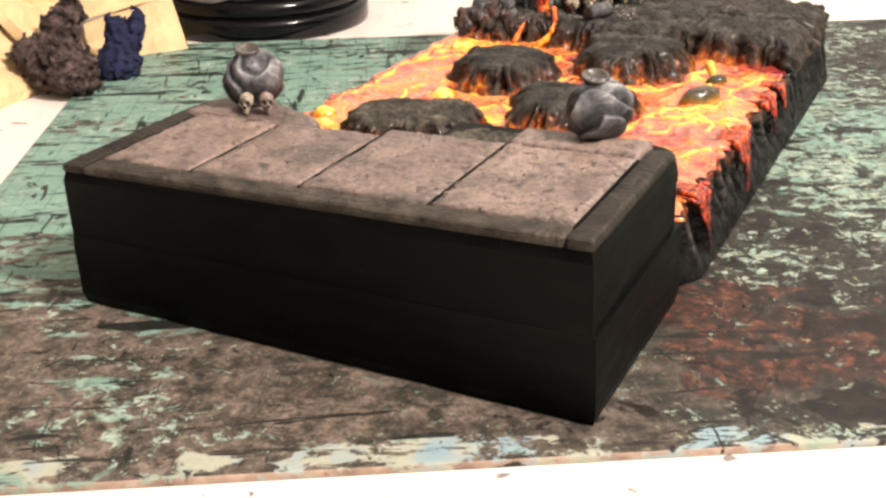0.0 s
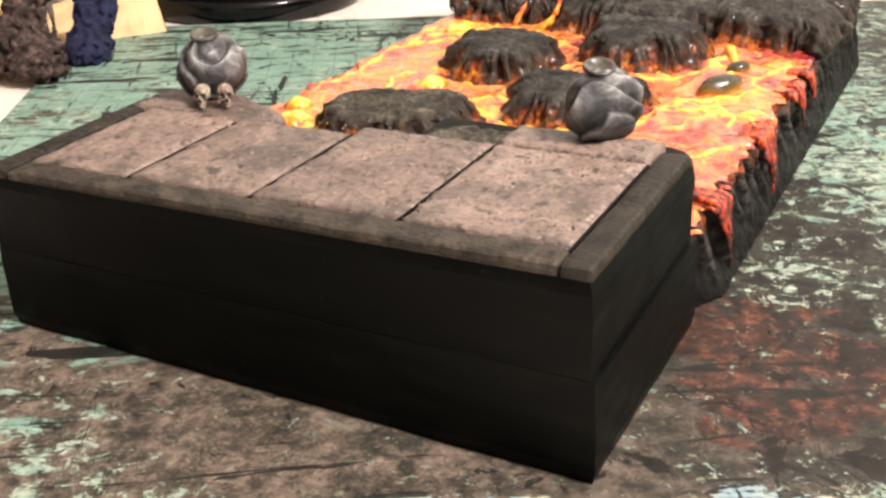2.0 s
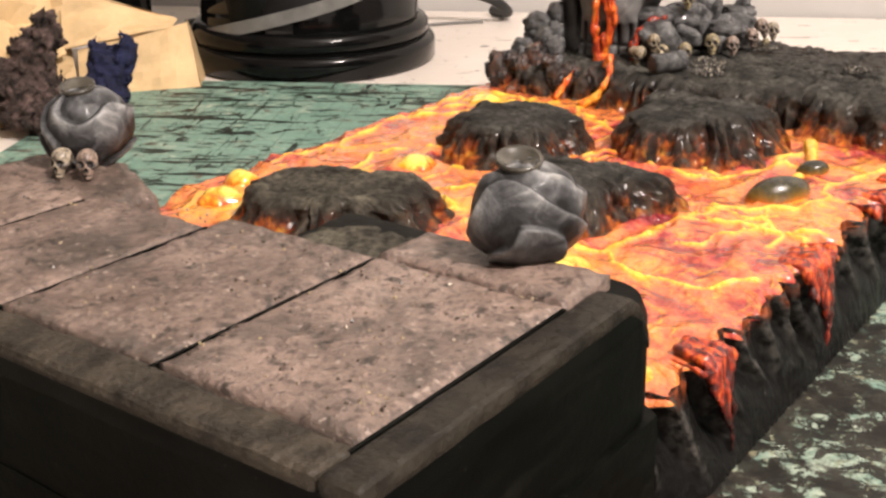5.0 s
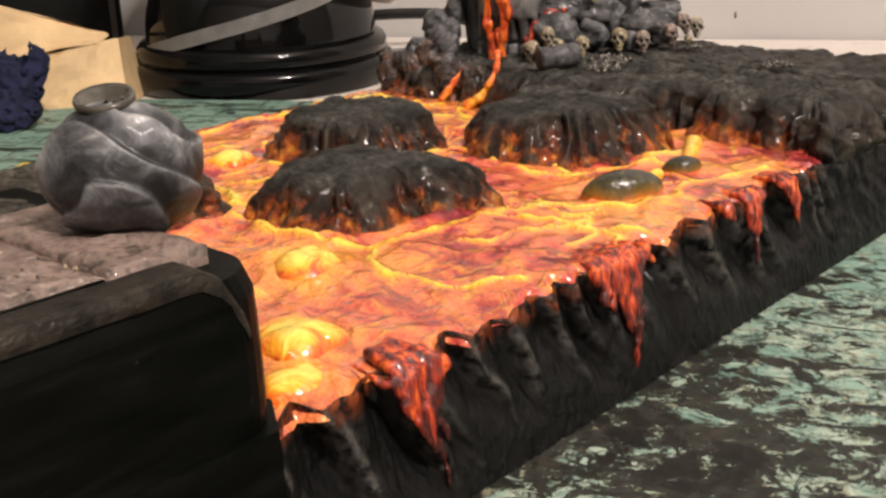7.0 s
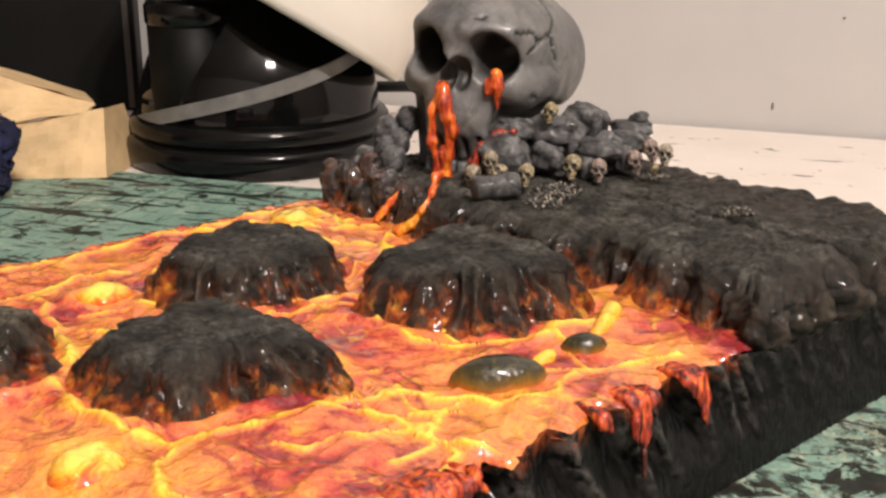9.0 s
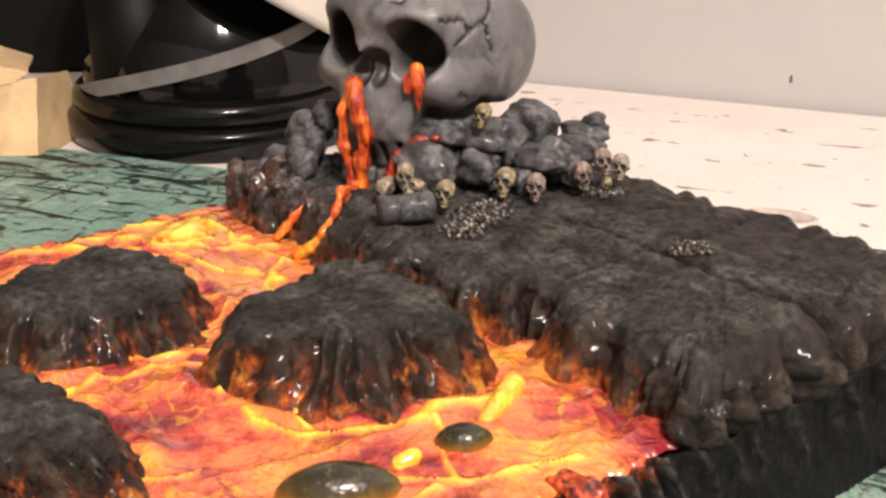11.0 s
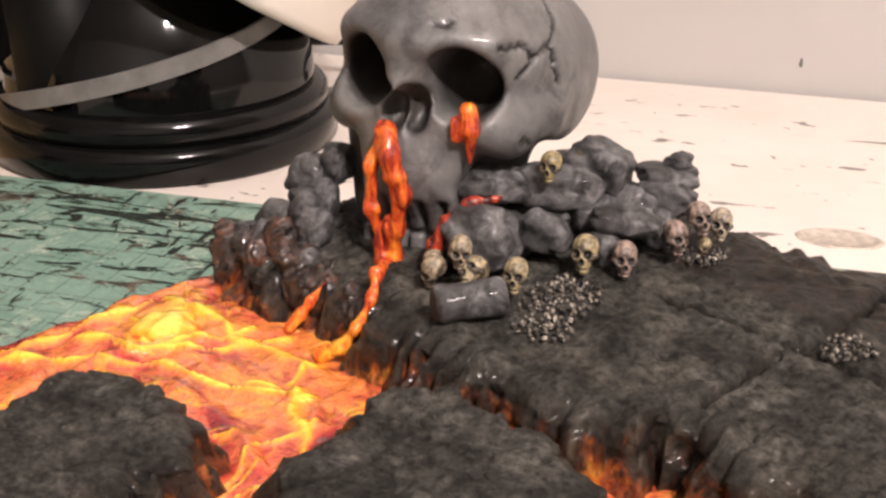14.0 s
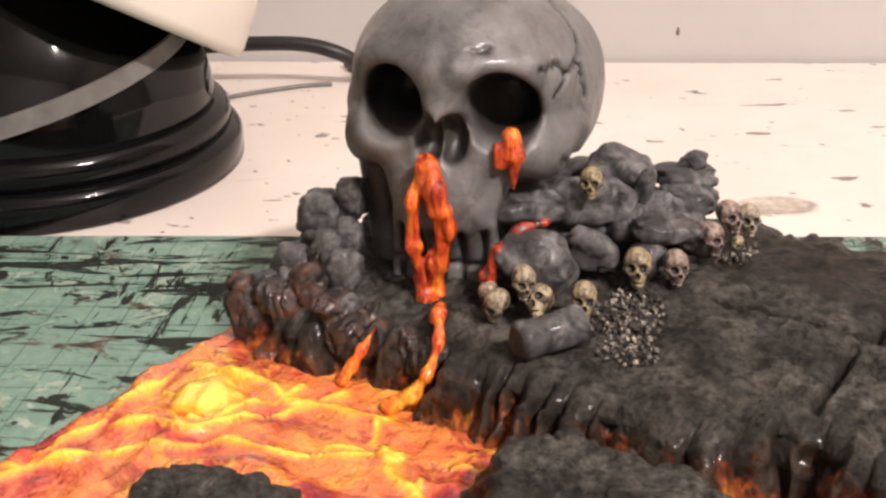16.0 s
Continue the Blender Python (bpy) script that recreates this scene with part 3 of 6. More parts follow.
def ell(x, y, z, c, r):
    q = np.sqrt(((x - c[0]) / r[0]) ** 2 + ((y - c[1]) / r[1]) ** 2 + ((z - c[2]) / r[2]) ** 2)
    return (q - 1) * min(r)


def caps(x, y, z, a, b, r0, r1=None):
    r1 = r0 if r1 is None else r1
    ab = np.subtract(b, a)
    t = np.clip(((x - a[0]) * ab[0] + (y - a[1]) * ab[1] + (z - a[2]) * ab[2]) / (ab @ ab), 0, 1)
    return np.sqrt((x - a[0] - t * ab[0]) ** 2 + (y - a[1] - t * ab[1]) ** 2 + (z - a[2] - t * ab[2]) ** 2) - (r0 + (r1 - r0) * t)


def smin(a, b, k):
    h = np.clip(0.5 + 0.5 * (b - a) / k, 0, 1)
    return b * (1 - h) + a * h - k * h * (1 - h)


def smax(a, b, k):
    return -smin(-a, -b, k)


def lathe(profile, center, seg=64, tilt=None, wobble=None):
    """Verts and faces of a turned body; profile: (radius, z) from foot to top."""
    verts, faces = [], []
    for r, z in profile:
        for i in range(seg):
            a = 2 * math.pi * i / seg
            p = Vector((r * math.cos(a), r * math.sin(a), z))
            verts.append(p)
    for j in range(len(profile) - 1):
        for i in range(seg):
            k = (i + 1) % seg
            faces.append((j * seg + i, j * seg + k, (j + 1) * seg + k, (j + 1) * seg + i))
    m = Matrix.Translation(center) @ (tilt or Matrix.Identity(4))
    return [m @ v for v in verts], faces


def curve_mesh(name, points, radius, material, seg=10, steps=14, flat=1.0, attrs=None):
    pts = [Vector(p) for p in points]
    path = []
    for i in range(len(pts) - 1):
        p0, p1, p2, p3 = pts[max(0, i - 1)], pts[i], pts[i + 1], pts[min(len(pts) - 1, i + 2)]
        for s in range(steps):
            t = s / steps
            path.append(0.5 * (2 * p1 + (p2 - p0) * t + (2 * p0 - 5 * p1 + 4 * p2 - p3) * t * t + (3 * p1 - p0 - 3 * p2 + p3) * t ** 3))
    path.append(pts[-1])
    verts, faces = [], []
    for i, p in enumerate(path):
        d = (path[min(i + 1, len(path) - 1)] - path[max(i - 1, 0)]).normalized()
        s = d.cross(Vector((0, 0, 1))).normalized()
        u = s.cross(d)
        for k in range(seg):
            a = 2 * math.pi * k / seg
            taper = min(1.0, 0.25 + 3.0 * min(i, len(path) - 1 - i) / len(path)) if flat < 1 else 1.0
            verts.append(p + (s * math.cos(a) + u * math.sin(a) * flat) * radius * taper)
    for i in range(len(path) - 1):
        for k in range(seg):
            q = (k + 1) % seg
            faces.append((i * seg + k, i * seg + q, (i + 1) * seg + q, (i + 1) * seg + k))
    return mesh_of(name, verts, faces, material, attrs={key: [value] * len(verts) for key, value in (attrs or {}).items()})


def lobe(points, a):
    """Radius of a closed smooth outline at the angle a, from (angle, radius) pairs."""
    n = len(points)
    for i in range(n):
        a0, r0 = points[i]
        a1, r1 = points[(i + 1) % n]
        span = (a1 - a0) % (2 * math.pi)
        t = ((a - a0) % (2 * math.pi))
        if t <= span:
            t /= span
            rp, rn = points[i - 1][1], points[(i + 2) % n][1]
            return 0.5 * (2 * r0 + (r1 - rp) * t + (2 * rp - 5 * r0 + 4 * r1 - rn) * t * t + (3 * r0 - rp - 3 * r1 + rn) * t ** 3)
    return points[0][1]


def polar(outline):
    cx = sum(p[0] for p in outline) / len(outline)
    cy = sum(p[1] for p in outline) / len(outline)
    return (cx, cy), sorted((math.atan2(y - cy, x - cx) % (2 * math.pi), math.hypot(x - cx, y - cy)) for x, y in outline)


# ---- setting ----
def wall_line(u):
    """The far wall runs a little askew to the table's long side."""
    return 0.6585 - 0.05 * (u - 0.2)


def askew(me, n0):
    """Lays the faces at n0 and beyond along the far wall."""
    for v in me.vertices:
        u, n = v.co.dot(U), v.co.dot(N)
        if n > n0 - 0.02:
            v.co += N * (wall_line(u) - 0.6585)
    return me


tagged(new("wall_north", askew(frame_box("wall", -1.9, 2.2, 0.6585, 0.74, -0.75, 1.65, M["wall"]), 0.6585)), "plain grey wall added out of view, pale for fill light behind the table", "wall", kind="structure")
# unseen walls added to close the room: south pale for fill, sides dim
tagged(new("wall_south", frame_box("wall", -1.9, 2.2, -2.3, -2.2, -0.75, 1.65, M["wall"])), "plain grey wall added out of view, pale for fill light", "wall", kind="structure")
tagged(new("wall_west", frame_box("wall", -2.0, -1.9, -2.3, 0.80, -0.75, 1.65, M["dim"])), "plain brown wall added out of view, dim to cut fill light", "wall", kind="structure")
tagged(new("wall_east", frame_box("wall", 2.2, 2.3, -2.3, 0.80, -0.75, 1.65, M["dim"])), "plain brown wall added out of view, dim to cut fill light", "wall", kind="structure")
tagged(new("ceiling", frame_box("ceiling", -2.0, 2.3, -2.3, 0.80, 1.65, 1.72, M["ceiling"])), "plain grey ceiling", "ceiling", kind="structure")
tagged(new("floor", frame_box("floor", -2.0, 2.3, -2.3, 0.80, -0.80, -0.75, M["floor"])), "brown floor under the table", "floor", kind="structure")

table = thing("work_table", room(0.1, 0.2, -0.75), "cream-white work table spotted with paint and nicks", "table")
place("tabletop", askew(frame_box("tabletop", -1.0, 1.15, -0.42, 0.6555, -0.033, -0.003, M["table"], 0.003), 0.64), table)
for u in (-0.93, 1.08):
    for n in (-0.36, 0.55):
        place("leg", frame_box("leg", u - 0.025, u + 0.025, n - 0.025, n + 0.025, -0.75, -0.034, M["table"], 0.003), table)

mat_ob = single("cutting_mat", frame_box("cutting_mat", -0.088, 0.80, -0.126, 0.395, -0.003, 0.0, M["mat"], 0.0008),
                "scratched green cutting mat smeared with dark brown paint", "cutting mat")
mat_ob.data.transform(Matrix.Translation(mat_ob.location))
mat_ob.location = (0, 0, 0)


def fitting():
    f = thing("ceiling_light", LAMP + Vector((0, 0, 0.41)), "brass ceiling light with two bare bulbs", "ceiling light")
    v, fc = lathe([(0.0, 1.64), (0.05, 1.645), (0.05, 1.62), (0.012, 1.6), (0.010, 1.32), (0.02, 1.30), (0.0, 1.295)], (LAMP.x, LAMP.y, 0), 24)
    stem = place("stem", mesh_of("stem", v, fc, M["brass"]), f)
    for k in (-1, 1):
        v, fc = lathe([(0.0, 1.305), (0.016, 1.30), (0.016, 1.255), (0.0, 1.25)], (LAMP.x + 0.03 * k, LAMP.y + 0.06 * k, 0), 16)
        place("socket", mesh_of("socket", v, fc, M["brass"]), stem)


fitting()

# ---- the lava board ----
SLABS = [
    # top outlines of the stepping stones, and their heights
    ([(0.047, 0.106), (0.038, 0.112), (0.033, 0.122), (0.033, 0.134), (0.041, 0.146), (0.055, 0.151), (0.072, 0.155), (0.084, 0.150), (0.089, 0.137), (0.083, 0.122), (0.071, 0.113), (0.058, 0.106)], 0.0445),
    ([(0.101, 0.156), (0.094, 0.169), (0.090, 0.185), (0.089, 0.197), (0.101, 0.201), (0.116, 0.204), (0.130, 0.204), (0.151, 0.199), (0.144, 0.194), (0.134, 0.188), (0.131, 0.179), (0.132, 0.171), (0.129, 0.163), (0.117, 0.158)], 0.0450),
    ([(0.056, 0.202), (0.041, 0.216), (0.037, 0.233), (0.034, 0.247), (0.053, 0.255), (0.078, 0.249), (0.090, 0.243), (0.085, 0.234), (0.084, 0.224), (0.081, 0.212), (0.074, 0.202), (0.065, 0.199)], 0.0460),
    ([(0.104, 0.242), (0.097, 0.254), (0.093, 0.269), (0.089, 0.287), (0.099, 0.295), (0.122, 0.293), (0.136, 0.292), (0.149, 0.286), (0.147, 0.279), (0.144, 0.272), (0.140, 0.261), (0.131, 0.251), (0.122, 0.243), (0.113, 0.239)], 0.0480),
]
SLAB_POLAR = [polar(o) for o, z in SLABS]
LAVA_Z = 0.0325
BULBS = [(0.1385, 0.1395, 0.0095, 0.0050), (0.1705, 0.1105, 0.0105, 0.0056), (0.1835, 0.0985, 0.0070, 0.0032), (0.0480, 0.1860, 0.0085, 0.0052),
         (0.0152, 0.276, 0.0100, 0.0046), (0.016, 0.119, 0.0085, 0.0055), (0.008, 0.137, 0.0065, 0.0055)]


def ribbon_lines():
    """Where thick yellow paint was trailed over the lava: round the stones, out to the edge, from the trickles, and loose."""
    rnd = random.Random(8)
    lines = [([(0.098, 0.149), (0.120, 0.149), (0.143, 0.156), (0.147, 0.174), (0.151, 0.191), (0.155, 0.209), (0.163, 0.217), (0.177, 0.226), (0.181, 0.240), (0.177, 0.250)], 0.0019),
             ([(0.152, 0.194), (0.160, 0.197), (0.168, 0.200), (0.183, 0.203), (0.193, 0.207)], 0.0014),
             ([(0.157, 0.288), (0.155, 0.276), (0.153, 0.262), (0.150, 0.250), (0.143, 0.240), (0.128, 0.236)], 0.0016),
             ([(0.170, 0.245), (0.178, 0.257), (0.184, 0.270), (0.186, 0.280)], 0.0012),
             ([(0.143, 0.158), (0.150, 0.150), (0.163, 0.146), (0.178, 0.150), (0.188, 0.160)], 0.0013),
             ([(0.099, 0.207), (0.093, 0.216), (0.097, 0.228), (0.100, 0.238)], 0.0012),
             ([(0.056, 0.292), (0.045, 0.288), (0.030, 0.286), (0.014, 0.288), (0.002, 0.284)], 0.0019),
             ([(0.054, 0.292), (0.058, 0.282), (0.072, 0.274), (0.086, 0.268)], 0.0017),
             ([(0.040, 0.294), (0.034, 0.280), (0.022, 0.266), (0.004, 0.258)], 0.0015),
             ([(0.066, 0.280), (0.046, 0.270), (0.028, 0.264), (0.012, 0.250), (-0.002, 0.236)], 0.0014),
             ([(0.000, 0.280), (0.001, 0.250), (0.000, 0.220), (0.002, 0.190), (0.000, 0.160)], 0.0015),
             ([(0.028, 0.205), (0.024, 0.190), (0.030, 0.172), (0.060, 0.166), (0.085, 0.160)], 0.0014)]
    for k in range(30):
        x, y, a = rnd.uniform(0.01, 0.185), rnd.uniform(0.095, 0.285), rnd.uniform(0, 6.28)
        pts = []
        for q in range(rnd.randint(4, 8)):
            pts.append((x, y))
            a += rnd.uniform(-0.7, 0.7)
            x, y = x + 0.0060 * math.cos(a), y + 0.0060 * math.sin(a)
        lines.append((pts, rnd.uniform(0.0006, 0.0012)))
    return lines


RIBBONS = ribbon_lines()


def ribbon(x, y):
    """How thick the trailed paint lies at x, y (arrays): 0 to 1."""
    wx, wy = 0.0011 * np.sin(y * 310 + 1.7 * np.sin(x * 190)), 0.0011 * np.sin(x * 290 + 1.9 * np.sin(y * 170))
    best = np.zeros_like(x)
    for pts, w in RIBBONS:
        d = np.full_like(x, 1.0)
        for (x0, y0), (x1, y1) in zip(pts, pts[1:]):
            ex, ey = x1 - x0, y1 - y0
            t = np.clip(((x + wx - x0) * ex + (y + wy - y0) * ey) / (ex * ex + ey * ey), 0, 1)
            d = np.minimum(d, np.hypot(x + wx - x0 - t * ex, y + wy - y0 - t * ey))
        w = w * (0.75 + 0.45 * np.sin(x * 420 + y * 330))
        best = np.maximum(best, np.exp(-(d / w) ** 2))
    return best


def lava_height(x, y):
    """Height over the lava's mean level, and how yellow the paint runs there."""
    w = Vector((x * 55, y * 55, 1.7))
    wx, wy = noise.noise(w) * 0.012, noise.noise(w + Vector((7.1, 3.3, 0))) * 0.012
    r1 = 1 - abs(noise.noise(Vector(((x + wx) * 62, (y + wy) * 40, 0.3)))) * 2.6
    r2 = 1 - abs(noise.noise(Vector(((x + wx) * 130, (y + wy) * 105, 5.3)))) * 2.4
    ridge = max(0.0, r1) ** 3 * 0.9 + max(0.0, r2) ** 3 * 0.28
    z = fbm(x, y, 0.9, 38, 3) * 0.0015 + ridge * 0.0012 + fbm(x, y, 2.0, 240, 2) * 0.00025
    vein = min(1.0, ridge * 0.6) * 0.22 + fbm(x, y, 4.0, 30, 2) * 0.30 - 0.09
    near = 1.0
    for (c, pol) in SLAB_POLAR:
        d = math.hypot(x - c[0], y - c[1])
        if d < 0.06:
            near = min(near, d - lobe(pol, math.atan2(y - c[1], x - c[0]) % (2 * math.pi)) - 0.004)
    if near < 0.012:
        k = max(0.0, 1 - abs(near - 0.003) / 0.006)
        vein += 0.45 * k * (0.05 + 1.7 * nz(x, y, 3.3, 60))
        z += 0.0011 * max(0.0, 1 - abs(near - 0.004) / 0.004)
    for bx, by, br, bh in BULBS:
        q = ((x - bx) ** 2 + (y - by) ** 2) / br ** 2
        if q < 2.6:
            if q < 1:
                z = z * 0.3
            z += 0.0012 * max(0.0, 1 - q / 2.2)
            vein += 0.30 * max(0.0, 1 - abs(q - 0.8) / 1.2)
    return z, vein


def lava_surface():
    y0, y1, st = 0.056, 0.325, 0.0008
    ys = np.arange(y0, y1, st)
    cols = 255
    verts, faces, vein = [], [], []
    for y in ys:
        left = -0.006 + 0.004 * nz(0.3, y, 0, 70) + 0.010 * max(0.0, min(1.0, (0.125 - y) / 0.05))
        right = crust_x(y, 0) - gouge(y, 0)[0] - 0.0006 + 0.0008 * nz(5.3, y, 0, 330) - 0.003 * max(0.0, (y - 0.275) / 0.04) - (0.008 if y < 0.083 else 0.0)
        for i in range(cols):
            t = i / (cols - 1)
            x = left + (right - left) * t
            h, v = lava_height(x, y)
            edge = min(x - left, right - x)
            drop = (0.0016 if right - x < x - left else 0.004) * max(0.0, 1 - edge / 0.0018) ** 2
            verts.append((x, y, LAVA_Z + h - drop - 0.0025 * max(0.0, min(1.0, (0.16 - y) / 0.04)) * max(0.0, min(1.0, (x - 0.10) / 0.04))))
            vein.append(v)
    n = len(ys)
    for j in range(n - 1):
        for i in range(cols - 1):
            a = j * cols + i
            faces.append((a, a + 1, a + cols + 1, a + cols))
    verts, vein = np.array(verts), np.array(vein)
    thick = ribbon(verts[:, 0], verts[:, 1])
    verts[:, 2] += 0.0010 * thick
    vein += 0.95 * thick
    return mesh_of("lava_surface", verts, faces, M["lava"], attrs={"vein": vein})


STREAMS = [  # where the lava runs over the right edge: y at the lip, half width, y at the tip, height of the tip, number of strings
    (0.1150, 0.0072, 0.1215, 0.0050, 16), (0.186, 0.012, 0.190, 0.0055, 20), (0.247, 0.010, 0.252, 0.013, 12), (0.273, 0.004, 0.277, 0.018, 5)]


def gouge_rows():
    """Where one hacked-out scallop of the edge ends and the next begins: y, width, depth, length."""
    rnd = random.Random(5)
    rows, y = [], 0.080
    while y < 0.42:
        w = rnd.uniform(0.0060, 0.0190)
        rows.append((y, w, min(0.0072, w * rnd.uniform(0.35, 0.65)), rnd.uniform(0.70, 1.05)))
        y += w
    return rows


GOUGES = gouge_rows()


def crust_x(y, v):
    """The plain face of the right edge; v: 0 at the lip, 1 at the mat."""
    return 0.1978 + 0.0058 * min(1.0, max(0.0, v)) + 0.0012 * min(1.0, max(0.0, (y - 0.298) / 0.006)) * (1 - v)


def gouge(y, v):
    """Depth of the scallops, and how near a sharp crest lies."""
    s = y - 0.0125 * v + 0.0022 * nz(y, v * 0.02, 3.0, 110)
    for y0, w, deep, length in GOUGES:
        t = (s - y0) / w
        if 0 <= t < 1:
            q = max(0.0, min(1.0, (length - v) / 0.55))
            fade = q * q * (3 - 2 * q)
            prof = min(1.0, t / 0.78) ** 1.25 * min(1.0, (1 - t) / 0.16) ** 0.7
            fade *= 1 - 0.7 * max(0.0, min(1.0, (y - 0.296) / 0.006))
            return deep * prof * fade * (0.7 + 0.3 * min(1.0, v * 4)), fade * max(0.0, 1 - min(t, 1 - t) / 0.16)
    return 0.0, 0.0


def edge_top(y):
    return LAVA_Z + 0.0004 - 0.0018 * min(1.0, max(0.0, (y - 0.298) / 0.006)) - 0.0016 * max(0.0, min(1.0, (0.15 - y) / 0.04))


def board():
    b = thing("lava_board", (0.1, 0.205, 0.0), "painted diorama board with a bubbling orange lava field", "diorama")
    field = place("lava_surface", lava_surface(), b, "glossy orange and yellow lava")
    bm = box_bm((0.012, 0.05, 0.0), (0.1855, 0.409, 0.0262), 0.0012)
    place("base_board", bm_mesh("base_board", bm, M["black"]), b, "black-painted foam base")
    # the sloping black faces of both long edges, hacked into scallops under the lip
    for side in (1, -1):
        ys = np.arange(0.0805, 0.407, 0.0005)
        rows = 36
        verts, faces, steep, glow, foot = [], [], [], [], []
        for y in ys:
            hole = math.exp(-((y - 0.2060) / 0.0035) ** 2) if side > 0 else 0.0
            sink = 0.0042 if side < 0 and y < 0.30 else 0.0
            for j in range(rows):
                v = (j - 3) / (rows - 4)
                cutin, crest = gouge(y if side > 0 else 0.5 - y, max(0.0, v))
                x = crust_x(y, v) - cutin - hole * 0.008 * (1 - v) * (v > -0.01) + 0.0011 * nz(y - 0.012 * v, v * 0.03, side, 170) * min(1.0, max(0.0, (0.95 - v) * 2)) + 0.0005 * nz(y, v * 0.02, side, 620)
                top = edge_top(y) - 0.0010 - sink + 0.0016 * nz(y, 2.0, side, 150)
                z = top * (1 - max(0.0, v)) + 0.0002
                x -= 0.007 * max(0.0, min(1.0, (0.104 - y) / 0.012)) * max(0.2, v)
                if j < 3:
                    x, z = x - 0.0016 * (3 - j), z - (0.0050, 0.0034, 0.0012)[j]
                verts.append((x if side > 0 else 0.1945 - x, y, z))
                steep.append(1.0 - 0.85 * crest)
                foot.append(max(0.0, min(1.0, (v - 0.58 - 0.25 * nz(y, 6.0, side, 130)) / 0.12)))
                glow.append(0.30 * max(0.0, 1 - max(0.0, v) * 6) * (y < 0.296))
        for i in range(len(ys) - 1):
            for j in range(rows - 1):
                a = i * rows + j
                q = (a, a + 1, a + rows + 1, a + rows)
                faces.append(q if side < 0 else q[::-1])
        place("rock_edge", mesh_of("rock_edge", verts, faces, M["edge"], attrs={"side": steep, "glow": glow, "foot": foot}), b, "black edge hacked into scallops")
    # lava running over the right edge in strings
    for c, w, tip, ztip, strings in STREAMS:
        rnd = random.Random(int(c * 1e4))
        chains = []
        lip = edge_top(c) + 0.0004
        for k in range(strings):
            o = rnd.uniform(-1, 1) if k else 0.0
            end = lip - (lip - ztip) * (1.0 if k == 0 else (1 - 0.80 * abs(o) ** 1.2) * rnd.uniform(0.25, 0.95))
            r0 = rnd.uniform(0.0004, 0.0011)
            swing = rnd.uniform(-0.0026, 0.0026)
            pts = []
            for q in range(9):
                t = q / 8
                z = lip * (1 - t) + end * t
                v = 1 - z / lip
                yy = c + o * w * (1 - 0.62 * v) + (tip - c) * v + swing * math.sin(t * 4 + k) + 0.0012 * nz(t * 3, o * 3, c * 50)
                xx = crust_x(c, v) - 0.0008 + 0.0014 * math.sin(math.pi * min(1, v + 0.1)) + 0.0009 * nz(t * 4, o * 5, c * 70)
                pts.append((xx - (0.0016 if q == 0 else 0), yy, z))
            pts.insert(0, (pts[0][0] - 0.007, pts[0][1] - 0.0015 * o, LAVA_Z - 0.0004))
            chains.append((pts, r0))

        def strings_at(x, y, z, chains=chains):
            d = None
            for pts, r0 in chains:
                for q, (a, e) in enumerate(zip(pts, pts[1:])):
                    g = caps(x, y, z, a, e, r0 * (1 - 0.04 * q), r0 * (1 - 0.04 * (q + 1)))
                    d = g if d is None else smin(d, g, 0.0015)
            return d + 0.0002 * np.sin(z * 500 + y * 700) * np.sin(y * 1500 + x * 700)

        everyp = [p for pts, r in chains for p in pts]
        lo = [min(p[q] for p in everyp) - 0.003 for q in range(3)]
        hi = [max(p[q] for p in everyp) + 0.003 for q in range(3)]
        v, fc = sdf_surface(strings_at, lo, hi, 0.00045)
        tone = -0.72 + 0.62 * np.clip((v[:, 2] - 0.012) / 0.020, 0, 1) + 0.22 * np.sin(v[:, 1] * 1130 + 3 * np.sin(v[:, 2] * 310 + v[:, 1] * 170)) * np.sin(v[:, 2] * 420 + 2 * np.sin(v[:, 1] * 640))
        place("lava_stream", mesh_of("lava_stream", v, fc, M["poured"], attrs={"vein": tone}), field, "orange lava running over the edge in strings")
    for bx, by, br, bh in BULBS:
        low = LAVA_Z - 0.0015 - 0.0025 * max(0.0, min(1.0, (0.16 - by) / 0.04)) * max(0.0, min(1.0, (bx - 0.10) / 0.04))
        verts, faces, crown = [], [], []
        seg, rings = 44, 14
        for j in range(rings):
            q = j / (rings - 1) * math.pi / 2
            for i in range(seg):
                a = 2 * math.pi * i / seg
                r = br * math.cos(q) ** 0.95 * (1 + 0.34 * nz(math.cos(a), math.sin(a), bx * 90, 1.3))
                verts.append((bx + r * math.cos(a), by + r * math.sin(a), low + (bh + 0.0010) * math.sin(q) * (1 + 0.16 * nz(r * math.cos(a), r * math.sin(a), bx, 190))))
                crown.append(math.sin(q) ** 1.3)
        for j in range(rings - 1):
            for i in range(seg):
                e = (i + 1) % seg
                faces.append((j * seg + i, j * seg + e, (j + 1) * seg + e, (j + 1) * seg + i))
        place("lava_bubble", mesh_of("lava_bubble", verts, faces, M["bulb"], attrs={"crown": crown}), field, "smooth pale yellow lava bubble")
